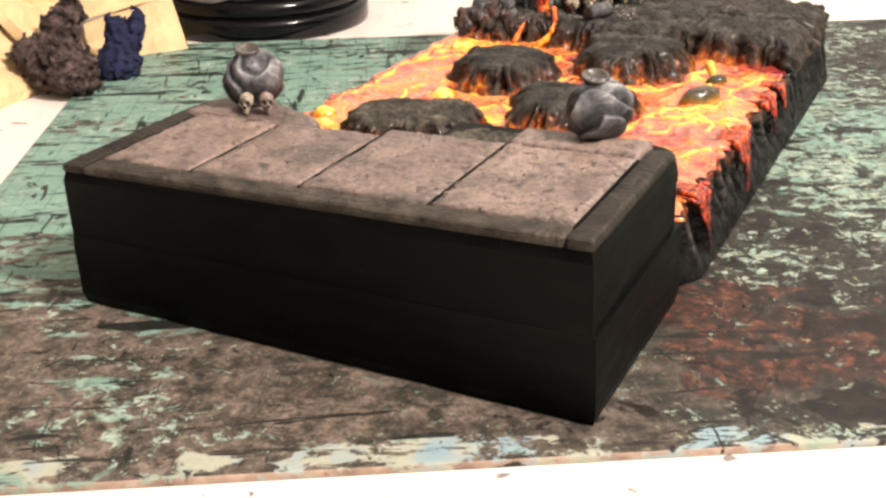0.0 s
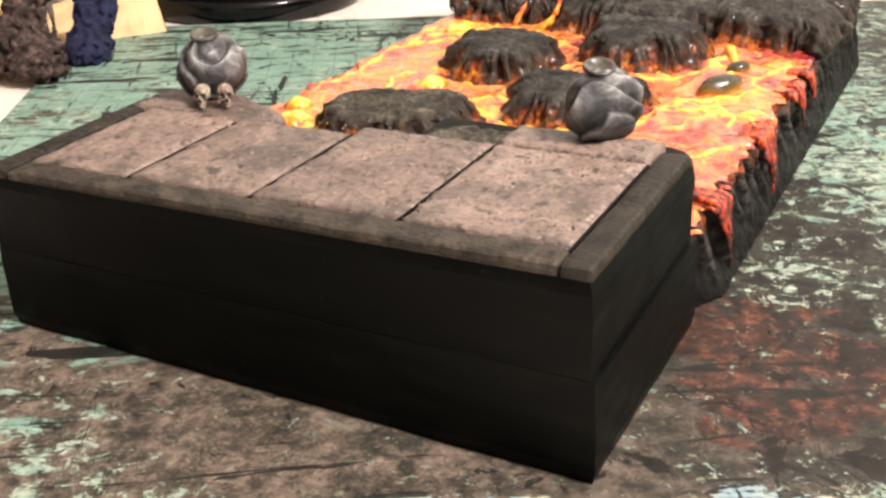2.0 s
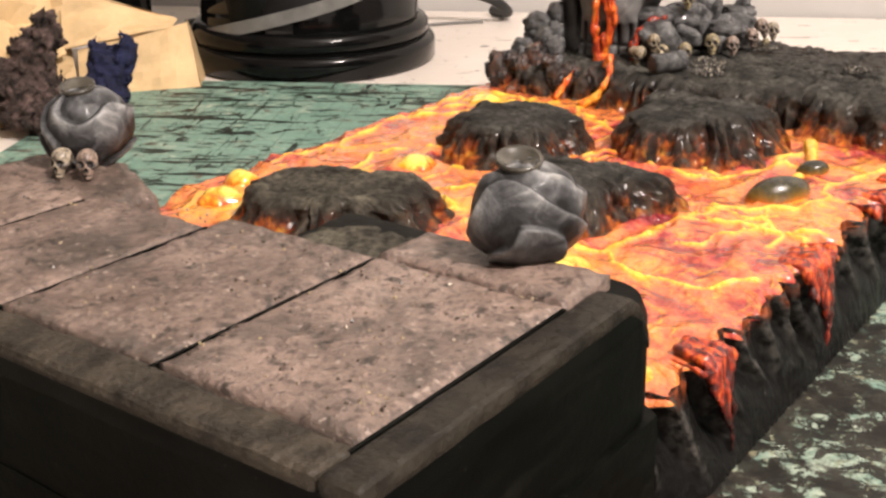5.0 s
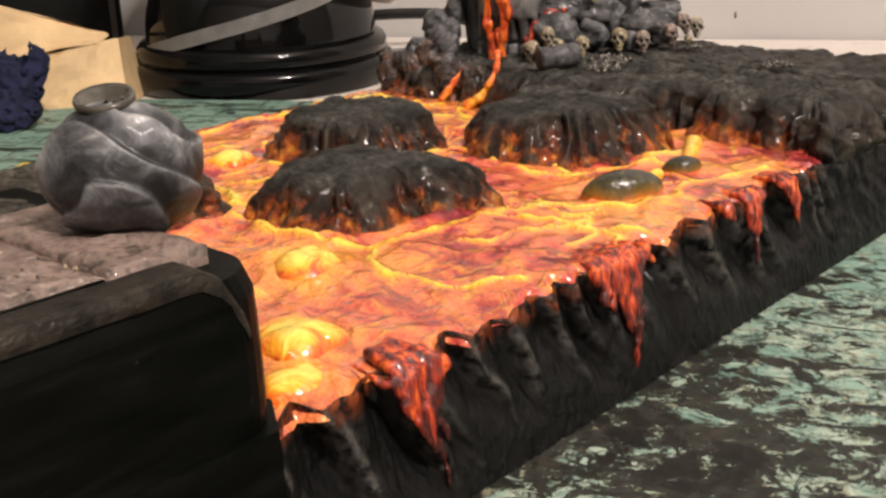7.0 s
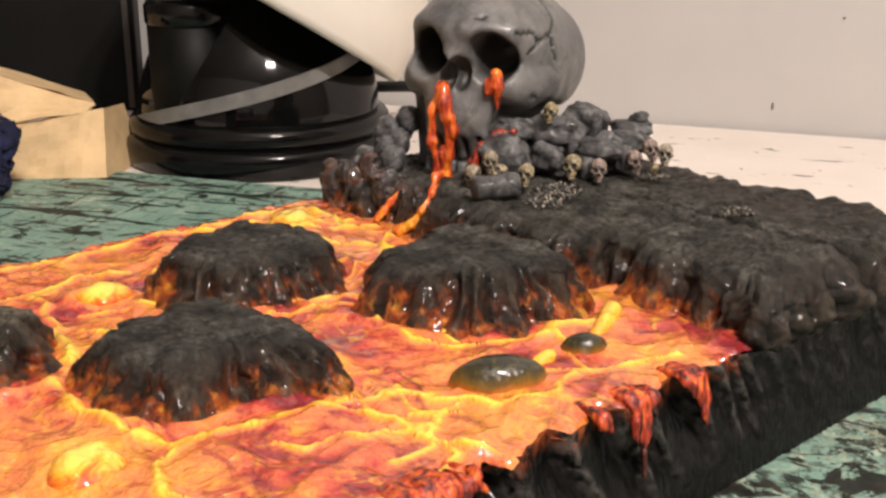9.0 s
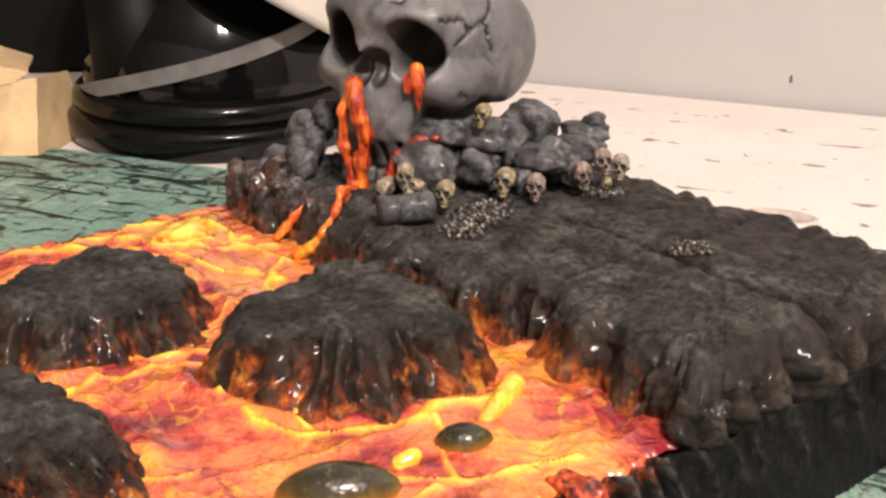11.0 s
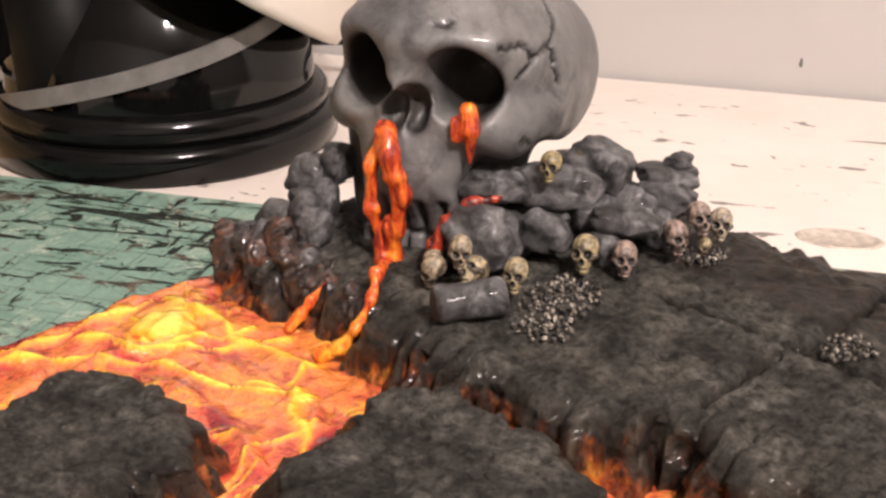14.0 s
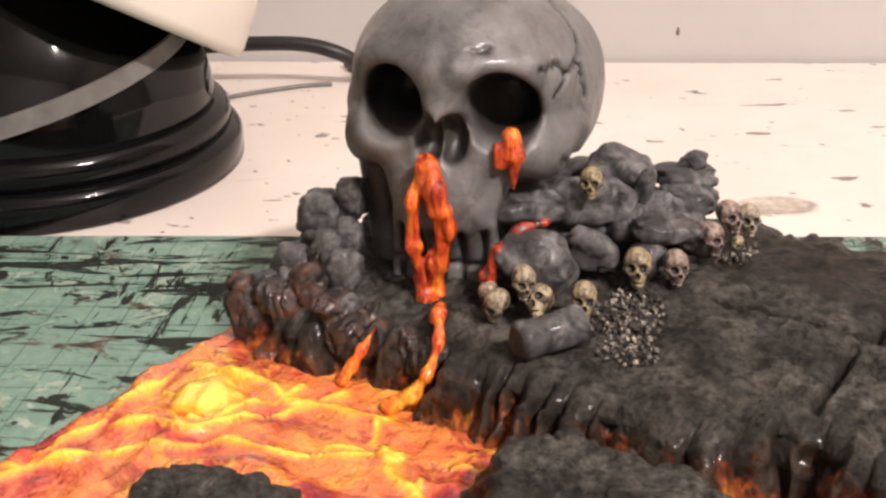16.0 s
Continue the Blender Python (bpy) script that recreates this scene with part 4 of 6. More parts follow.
    # two dark bubbles with a thick rim
    for x, y, rx, ry, h, rot in ((0.1660, 0.2345, 0.0128, 0.0074, 0.0078, 1.02), (0.1660, 0.2665, 0.0066, 0.0052, 0.0052, 1.0)):
        verts, faces, crown = [], [], []
        seg, rings = 40, 12
        for j in range(rings):
            p = j / (rings - 1) * math.pi / 2
            for i in range(seg):
                a = 2 * math.pi * i / seg
                pinch = 1 - 0.22 * abs(math.cos(a)) ** 3
                lx, ly = rx * math.cos(a) * math.cos(p), ry * math.sin(a) * math.cos(p) * pinch - 0.0016 * math.sin(p)
                verts.append((x + lx * math.cos(rot) - ly * math.sin(rot), y + lx * math.sin(rot) + ly * math.cos(rot), LAVA_Z - 0.001 + h * math.sin(p) ** 0.9))
                crown.append(math.sin(p))
        for j in range(rings - 1):
            for i in range(seg):
                k = (i + 1) % seg
                faces.append((j * seg + i, j * seg + k, (j + 1) * seg + k, (j + 1) * seg + i))
        place("bubble", mesh_of("bubble", verts, faces, M["glass"], attrs={"crown": crown}), field, "glossy black half-burst bubble")
    # the worm-like lump in front of the far rock
    f = lambda x, y, z: smin(caps(x, y, z, (0.1570, 0.2890, 0.0345), (0.1625, 0.2760, 0.0325), 0.0030, 0.0020), caps(x, y, z, (0.1655, 0.2500, 0.0325), (0.1660, 0.2530, 0.0335), 0.0020), 0.001)
    v, fc = sdf_surface(f, (0.150, 0.244, 0.028), (0.172, 0.295, 0.040), 0.0007)
    place("lava_lump", mesh_of("lava_lump", v, fc, M["lava"], attrs={"vein": [0.75] * len(v)}), field, "yellow lump of lava")
    return b


board()


def flutes(length, seed, lo=0.0045, hi=0.0150):
    """Cuts an edge of that length into knife-hacked facets. Returns a function from the distance along it to: how far from
    a groove (0 in it, 1 on the crest), how far the facet stands out, how far its upper edge is chipped off, its depth."""
    rnd = random.Random(seed)
    rows, s = [], 0.0
    while s < length:
        w = rnd.uniform(lo, hi) if rnd.random() < 0.75 else rnd.uniform(lo * 0.6, lo)
        rows.append((s, w, rnd.uniform(-1, 1), rnd.random() ** 2.2, rnd.uniform(0.5, 1.0), rnd.uniform(0.3, 0.7)))
        s += w

    def at(q):
        q = q % length
        for s0, w, stand, chip, deep, peak in rows:
            if q < s0 + w:
                u = (q - s0) / w
                u = u / peak if u < peak else (1 - u) / (1 - peak)
                return min(1.0, max(0.0, u)) ** 0.62, stand, chip, deep
        return 0.0, 0.0, 0.0, 0.5

    return at


def edge_radius(outline, c, a):
    """Distance from c to a straight-edged outline in the direction a."""
    d, best = Vector((math.cos(a), math.sin(a))), 0.004
    for (x0, y0), (x1, y1) in zip(outline, outline[1:] + outline[:1]):
        e, o = Vector((x1 - x0, y1 - y0)), Vector((x0 - c[0], y0 - c[1]))
        det = d.x * -e.y + e.x * d.y
        if abs(det) > 1e-12:
            r = (o.x * -e.y + e.x * o.y) / det
            u = (d.x * o.y - d.y * o.x) / det
            if r > 0 and -1e-6 <= u <= 1 + 1e-6:
                best = max(best, r)
    return best


def slab_mesh(name, outline, top, base_z, flare, seg, seed, material, top_rough=0.0015, glow_amount=0.95, depth=0.0026, inset=1.0):
    """A hacked flat rock: uneven plates on top, chipped rim, fluted sides that flare to the foot."""
    (cx, cy), _ = polar(outline)
    raw = [edge_radius(outline, (cx, cy), 2 * math.pi * i / seg) for i in range(seg)]
    soft = seg // 90
    rim = [sum(raw[(i + q) % seg] for q in range(-soft, soft + 1)) / (2 * soft + 1) for i in range(seg)]
    girth = [0.0]
    for i in range(seg):
        girth.append(girth[-1] + 2 * math.pi / seg * rim[i])
    cut = flutes(girth[-1], int(seed * 10))
    rings = [0.0, 0.06, 0.12, 0.18, 0.24, 0.3, 0.36, 0.42, 0.48, 0.54, 0.6, 0.66, 0.72, 0.77, 0.81, 0.845, 0.875, 0.90, 0.92, 0.94, 0.96, 0.98, 0.992, 1.0]
    sides = 22
    lean = (nz(seed, 1.0, 0.0), nz(seed, 5.0, 0.0))
    verts, faces, steep, glow, crest = [], [], [], [], []

    def crown(x, y):
        plate = noise.cell(Vector((x * 62 + 0.5 * nz(x, y, seed, 90), y * 62 + 0.5 * nz(x, y, seed + 9, 90), seed)))
        z = top + (lean[0] * (x - cx) + lean[1] * (y - cy)) * 0.10 + fbm(x, y, seed, 50, 4) * top_rough * 1.1 + fbm(x, y, seed + 4, 230, 3) * top_rough * 0.35
        return z + 0.25 * top_rough * plate - 0.8 * top_rough * max(0.0, 1 - abs(nz(x, y, seed + 2, 42)) * 14)

    for j in range(len(rings) + sides):
        for i in range(seg):
            a = 2 * math.pi * i / seg
            ca, sa = math.cos(a), math.sin(a)
            drift = 0.0 if j < len(rings) else 0.0030 * nz(ca * 3, sa * 3, seed + 2.2 * (j - len(rings)) / sides)
            near, stand, chip, deep = cut(girth[i] + drift)
            r = rim[i] * inset + 0.0013 * stand - 0.0016 * (1 - near) * deep + 0.0022 * nz(ca * 3.2, sa * 3.2, seed) + 0.0009 * nz(ca * 9, sa * 9, seed)
            if j < len(rings):
                k = rings[j]
                x, y = cx + ca * r * k, cy + sa * r * k
                edge = max(0.0, 1 - (1 - k) * r / 0.0060)
                rough = 0.6 + 0.9 * nz(x, y, seed + 6, 120)
                z = crown(x, y) - edge ** 2.6 * (0.0008 + 0.0018 * chip + 0.0008 * rough) - edge ** 3 * (1 - near) * 0.0012 * deep
                st, gl = min(1.0, edge ** 2 * (0.35 + 0.5 * chip + 0.5 * (1 - near)) * (0.7 + 0.5 * rough)), 0.0
            else:
                t = (j - len(rings) + 1) / sides
                toward = max(0.0, ca * 0.75 - sa * 0.65)
                wide = flare * (0.75 + 0.75 * toward)
                wave = nz(ca * r * 130, sa * r * 130, seed + t * 2.6)
                fine = nz(ca * r * 430, sa * r * 430, seed + t * 6.5)
                belly = math.sin(math.pi * min(1.0, 0.12 + 0.88 * t))
                ledge = 0.0016 * chip * max(0.0, min(1.0, (t - 0.30 - 0.3 * abs(stand)) / 0.10))
                out = wide * t ** 1.1 + depth * deep * (near - 0.6) * (0.25 + 0.75 * belly) + 0.0024 * wave * belly + 0.0009 * fine + 0.0012 * stand * belly + ledge
                x, y = cx + ca * (r + out), cy + sa * (r + out)
                edge = crown(cx + ca * r, cy + sa * r) - 0.0008 - 0.0018 * chip - 0.0008 * (0.6 + 0.9 * nz(cx + ca * r, cy + sa * r, seed + 6, 120)) - (1 - near) * 0.0012 * deep
                z = edge + (base_z - edge) * t + 0.0006 * fine * (1 - t)
                st = min(1.0, 0.5 + 3 * t)
                gl = 1.04 * glow_amount * max(0.0, t - 0.03) ** 0.70 * (1.20 - 0.45 * near + 0.35 * wave)
            verts.append((x, y, z))
            steep.append(st)
            glow.append(gl)
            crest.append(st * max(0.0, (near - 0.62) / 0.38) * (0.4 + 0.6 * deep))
    n = len(rings) + sides
    for j in range(n - 1):
        for i in range(seg):
            k = (i + 1) % seg
            faces.append((j * seg + i, (j + 1) * seg + i, (j + 1) * seg + k, j * seg + k))
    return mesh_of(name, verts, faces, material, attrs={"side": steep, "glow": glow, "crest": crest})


for n, (outline, top) in enumerate(SLABS):
    (cx, cy), pol = polar(outline)
    single("stepping_stone", slab_mesh("stepping_stone", outline, top, LAVA_Z - 0.003, (0.0092, 0.0084, 0.0084, 0.0090)[n], 480, 3.1 + n * 5.7, M["pale_rock" if n == 0 else "rock"], 0.0011, depth=0.0034, inset=1.0 if n == 0 else 0.935),
           "flat pale olive-grey hacked rock with fluted black sides, set in lava" if n == 0 else "flat black hacked rock with glowing orange foot, set in lava", "rock", "stepping stones in the lava")

PLATEAU = [(0.000, 0.335), (0.003, 0.306), (0.016, 0.298), (0.032, 0.302), (0.045, 0.305), (0.056, 0.305), (0.069, 0.298), (0.082, 0.297), (0.093, 0.297), (0.104, 0.299), (0.120, 0.300),
           (0.130, 0.303), (0.137, 0.313), (0.144, 0.311), (0.151, 0.306), (0.166, 0.308), (0.183, 0.308), (0.196, 0.302), (0.200, 0.316), (0.199, 0.360), (0.197, 0.403), (0.170, 0.412),
           (0.130, 0.411), (0.095, 0.408), (0.050, 0.408), (0.008, 0.408), (-0.001, 0.375)]

def plateau():
    """The far rock shelf: a sheet over the outline, drawn from its ridge line so that the long shape stays even."""
    seg, rings, sides = 760, 46, 20
    pts = [Vector(p) for p in PLATEAU]
    n = len(pts)
    closed = []
    for i in range(seg):
        t = i / seg * n
        k, f = int(t), t - int(t)
        p0, p1, p2, p3 = pts[k - 1], pts[k % n], pts[(k + 1) % n], pts[(k + 2) % n]
        closed.append(0.5 * (2 * p1 + (p2 - p0) * f + (2 * p0 - 5 * p1 + 4 * p2 - p3) * f * f + (3 * p1 - p0 - 3 * p2 + p3) * f ** 3))
    verts, faces, steep, glow, crest = [], [], [], [], []
    run = [0.0]
    for i in range(seg):
        run.append(run[-1] + (closed[(i + 1) % seg] - closed[i]).length)
    cut = flutes(run[-1], 77, 0.0050, 0.0170)

    def joint(x, y):
        """How deep in one of the open joints between the foam pieces."""
        d = 0.0
        if x > 0.098:
            d = math.exp(-((y - 0.355 - 0.0006 * nz(x, 0, 0, 200)) / 0.0007) ** 2) * (0.75 + 0.5 * nz(x, 5, 0, 60))
        if 0.355 < y < 0.404:
            d = max(d, math.exp(-((x - 0.1415 - 0.0012 * nz(y, 3, 0, 90)) / 0.0010) ** 2))
        if 0.322 < y < 0.352:
            d = max(d, 0.7 * math.exp(-((x - 0.1385 - 0.0016 * nz(y, 8, 0, 90)) / 0.0010) ** 2))
        return d

    def top_z(x, y):
        z = 0.0478 + fbm(x, y, 1.3, 60, 5) * 0.0015 + fbm(x, y, 6.3, 190, 3) * 0.0008 + 0.0016 * math.exp(-((x - 0.06) ** 2 + (y - 0.35) ** 2) / 0.0016)
        crack = abs(nz(x, y, 0.4, 24)) * 9
        z -= 0.0009 * max(0.0, 1 - crack)
        z -= 0.0042 * joint(x, y)
        z -= 0.0055 * min(1.0, max(0.0, (x - 0.1855) / 0.013)) ** 1.5 * max(0.0, min(1.0, (0.365 - y) / 0.02))
        z -= 0.0035 * max(0.0, 1 - math.hypot(x - 0.02, y - 0.303) / 0.024)
        return z

    for j in range(rings + sides):
        for i in range(seg):
            p = closed[i]
            ridge = Vector((min(0.165, max(0.035, p.x)), 0.355))
            d = (closed[(i + 1) % seg] - closed[i - 1]).normalized()
            out = Vector((d.y, -d.x))
            near, stand, chip, deep = cut(run[i] + (0.0 if j < rings else 0.0035 * nz(p.x, p.y, 2.2 * (j - rings) / sides * 0.02, 50)))
            p = p + out * (0.0024 * nz(p.x, p.y, 0, 75) + 0.0013 * stand - 0.0018 * (1 - near) * deep - 0.0018)
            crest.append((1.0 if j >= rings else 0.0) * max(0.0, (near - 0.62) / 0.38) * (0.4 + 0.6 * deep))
            if j < rings:
                k = (0.0, 0.008, 0.016, 0.028)[j] if j < 4 else 0.028 + 0.972 * ((j - 3) / (rings - 4)) ** 0.85
                q = ridge.lerp(p, k)
                span = (p - ridge).length
                edge = max(0.0, 1 - (1 - k) * span / 0.0065)
                rough = 0.6 + 0.9 * nz(q.x, q.y, 6, 110)
                z = top_z(q.x, q.y) - edge ** 2.2 * (0.0008 + 0.0020 * chip + 0.0009 * rough) - edge ** 2.4 * (1 - near) * 0.0016 * deep
                z -= max(0.0, 1 - (1 - k) * span / 0.0130) ** 1.6 * (1 - near) * 0.0026 * deep
                verts.append((q.x, q.y, z))
                steep.append(min(1.0, max(edge ** 2 * (0.25 + 0.6 * chip + 0.8 * (1 - near)), 1.2 * joint(q.x, q.y), min(0.9, (q.x - 0.186) * 90 * min(1.0, (0.37 - q.y) / 0.02)))))
                glow.append(0.0)
            else:
                t = (j - rings + 1) / sides
                wave = nz(p.x, p.y, 2 + t * 0.020, 130)
                fine = nz(p.x, p.y, 2 + t * 0.015, 430)
                front = max(0.0, min(1.0, (0.33 - p.y) / 0.02)) * max(0.0, min(1.0, (0.194 - p.x) / 0.012))
                belly = math.sin(math.pi * min(1.0, 0.12 + 0.88 * t))
                bulge = 0.0078 * t ** 1.1 * front + 0.0024 * math.sin(math.pi * t) * (1 - front)
                q = p + out * (bulge + 0.0040 * deep * (near - 0.6) * (0.25 + 0.75 * belly) + 0.0026 * wave * belly + 0.0009 * fine + 0.0012 * stand * belly)
                edge = top_z(p.x, p.y) - 0.0008 - 0.0020 * chip - 0.0009 * (0.6 + 0.9 * nz(p.x, p.y, 6, 110)) - (1 - near) * 0.0042 * deep
                z = edge + ((LAVA_Z - 0.003 if front > 0.4 else 0.0288) - edge) * t + 0.0006 * fine * (1 - t)
                verts.append((q.x, q.y, z))
                steep.append(min(1, 0.5 + 3 * t))
                glow.append(front * 1.05 * max(0.0, t - 0.03) ** 0.70 * (1.20 - 0.45 * near + 0.35 * wave))
    for j in range(rings + sides - 1):
        for i in range(seg):
            k = (i + 1) % seg
            faces.append((j * seg + i, j * seg + k, (j + 1) * seg + k, (j + 1) * seg + i))
    shelf = thing("rock_plateau", (0.1, 0.355, 0.0265), "broad black hacked rock shelf with scorched orange front edge", "rock shelf")
    verts, steep, glow, crest = np.array(verts), np.array(steep), np.array(glow), np.array(crest)
    faces = np.array([f[::-1] for f in faces])
    mid = verts[faces].mean(axis=1)
    x, y = mid[:, 0], mid[:, 1]
    which = np.where(x < 0.098, 0, np.where(y < 0.355, np.where(x < 0.1385, 1, 2), np.where(x < 0.1415, 3, 4)))
    for k in range(5):
        own = faces[which == k]
        used, flat = np.unique(own, return_inverse=True)
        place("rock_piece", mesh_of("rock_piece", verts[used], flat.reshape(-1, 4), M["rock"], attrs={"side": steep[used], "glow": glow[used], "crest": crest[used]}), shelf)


plateau()

# ---- the near platform ----
def platform():
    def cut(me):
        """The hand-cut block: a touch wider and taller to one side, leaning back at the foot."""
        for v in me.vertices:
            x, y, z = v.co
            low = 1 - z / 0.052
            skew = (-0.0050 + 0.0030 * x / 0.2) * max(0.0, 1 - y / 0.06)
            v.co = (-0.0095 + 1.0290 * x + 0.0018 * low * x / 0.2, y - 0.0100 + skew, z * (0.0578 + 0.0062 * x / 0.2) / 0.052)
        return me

    p = thing("stone_platform", (0.1, 0.045, 0.0), "black-painted block platform with brown stone slab top", "platform")

    def block(name, z0, z1, outline):
        """A foam block with rubbed edges and slightly wavy faces."""
        bm = bmesh.new()
        ring = []
        for (x0, y0), (x1, y1) in zip(outline, outline[1:] + outline[:1]):
            n = max(1, int(math.hypot(x1 - x0, y1 - y0) / 0.004))
            ring += [(x0 + (x1 - x0) * q / n, y0 + (y1 - y0) * q / n) for q in range(n)]
        levels = 7
        rows = []
        for k in range(levels + 1):
            z = z0 + (z1 - z0) * k / levels
            inset = 0.0009 if (k == 0 and z0 < 0.01) or (k == levels and z1 > 0.03) else 0.0002 if k in (0, levels) else 0.0
            row = []
            for x, y in ring:
                w = Vector((nz(y, z, 1, 40), nz(x, z, 2, 40), 0)) * 0.0007
                cx, cy = (0.1 - x) * inset / 0.1, (0.04 - y) * inset / 0.04
                row.append(bm.verts.new((x + cx + w.x, y + cy + w.y, z)))
            rows.append(row)
        for lo, hi in zip(rows, rows[1:]):
            for q in range(len(ring)):
                r = (q + 1) % len(ring)
                bm.faces.new((lo[q], lo[r], hi[r], hi[q]))
        bm.faces.new(rows[-1])
        bm.faces.new(rows[0][::-1])
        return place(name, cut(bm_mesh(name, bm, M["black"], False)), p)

    block("lower_block", 0.0, 0.0260, [(-0.0002, -0.0002), (0.2018, -0.0002), (0.2018, 0.0925), (0.192, 0.099), (-0.0002, 0.099)])
    block("upper_block", 0.0261, 0.0490, [(0.0, 0.0), (0.2005, 0.0), (0.2005, 0.0860)] + [(0.1895 + 0.0110 * math.cos(radians(q)), 0.0860 + 0.0105 * math.sin(radians(q))) for q in (12, 25, 38, 51, 64, 77)] + [(0.188, 0.0965), (0.112, 0.099), (0.112, 0.0662), (0.056, 0.0662), (0.050, 0.078), (0.0, 0.078)])
    # rims left and right, the right one rounded off at its far end
    for name, x0, x1, y1 in (("rim", -0.0005, 0.0098, 0.080), ("rim", 0.1915, 0.2010, 0.0900)):
        bm = box_bm((x0 + 0.0004, 0.0002, 0.0486), (x1 - 0.0004, y1, 0.0518), 0.0013)
        bmesh.ops.subdivide_edges(bm, edges=[e for e in bm.edges if abs(e.verts[0].co.y - e.verts[1].co.y) > 0.02], cuts=24)
        for v in bm.verts:
            v.co.z -= 0.010 * max(0.0, (v.co.y - y1 + 0.010) / 0.010) ** 2.5 * (1 if x0 > 0.1 else 0.3)
            v.co.x += 0.0004 * nz(v.co.y, v.co.z, 4, 120)
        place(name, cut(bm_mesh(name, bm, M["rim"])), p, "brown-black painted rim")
    bm = box_bm((0.0097, 0.0002, 0.0486), (0.1916, 0.0105, 0.0516), 0.0014)
    bmesh.ops.subdivide_edges(bm, edges=[e for e in bm.edges if abs(e.verts[0].co.x - e.verts[1].co.x) > 0.02], cuts=60)
    for v in bm.verts:
        if v.co.z > 0.0500:
            v.co.z += 0.0006 * nz(v.co.x, v.co.y, 0, 120)
        if v.co.y > 0.006:
            v.co.y += 0.0012 * nz(v.co.x, 2.0, 0, 60)
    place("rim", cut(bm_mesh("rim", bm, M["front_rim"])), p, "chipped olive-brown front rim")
    # dark joints and slabs of the walkway
    for x in (0.0500, 0.0945, 0.1424, 0.1913):
        bm = box_bm((x - 0.00042, 0.0086, 0.0488), (x + 0.00042, 0.0640 if x < 0.13 else 0.0705, 0.05155))
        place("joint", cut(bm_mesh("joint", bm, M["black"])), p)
    edges = [0.0102, 0.0500, 0.0945, 0.1424, 0.1910]
    for i in range(4):
        x0, x1 = edges[i] + 0.0003, edges[i + 1] - 0.0003
        for y0, y1 in ((0.0098 + 0.0006 * i, 0.0645 if i < 2 else 0.0712), (0.0720, 0.0900)):
            if y0 > 0.05 and i < 3:
                continue
            bm = bmesh.new()
            nx, ny = 30, max(8, int((y1 - y0) / 0.0016))
            grid = {}
            for a in range(nx + 1):
                for b in range(ny + 1):
                    x, y = x0 + (x1 - x0) * a / nx, y0 + (y1 - y0) * b / ny
                    rim = min(a, nx - a, b, ny - b)
                    z = 0.0520 + fbm(x, y, i, 90, 4) * 0.0004 + 0.0004 * max(-0.5, fbm(x, y, i + 7, 300, 3)) - (0.0007 if rim == 0 else 0.0001 if rim == 1 else 0) + (0.0004 if y0 > 0.05 else 0)
                    yy = y + (0.0010 * nz(x, 1.0, y0, 90) if b == 0 and y0 < 0.05 else 0)
                    grid[a, b] = bm.verts.new((x, yy, z))
            for a in range(nx):
                for b in range(ny):
                    bm.faces.new((grid[a, b], grid[a + 1, b], grid[a + 1, b + 1], grid[a, b + 1]))
            edge = [e for e in bm.edges if len(e.link_faces) == 1]
            out = bmesh.ops.extrude_edge_only(bm, edges=edge)
            for v in out["geom"]:
                if isinstance(v, bmesh.types.BMVert):
                    v.co.z = 0.0488
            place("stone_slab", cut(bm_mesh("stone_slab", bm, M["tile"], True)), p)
    return p


platform()
# rough ledges behind the platform, where the rock comes up to it
single("rock_ledge", slab_mesh("rock_ledge", [(0.108, 0.060), (0.106, 0.074), (0.113, 0.082), (0.132, 0.0835), (0.143, 0.082), (0.1415, 0.061), (0.125, 0.060)], 0.0590, LAVA_Z - 0.003, 0.003, 240, 31.0, M["pale_rock"], 0.0007, 0.0),
       "low grey rock ledge against the platform", "rock ledge")
single("rock_ledge", slab_mesh("rock_ledge", [(-0.007, 0.052), (-0.008, 0.066), (0.004, 0.077), (0.024, 0.079), (0.042, 0.071), (0.050, 0.067), (0.055, 0.053), (0.042, 0.049), (0.008, 0.050)], 0.0592, LAVA_Z - 0.003, 0.002, 220, 37.0, M["tile"], 0.0004, 0.0),
       "brown stone step under the far urn", "stone step")


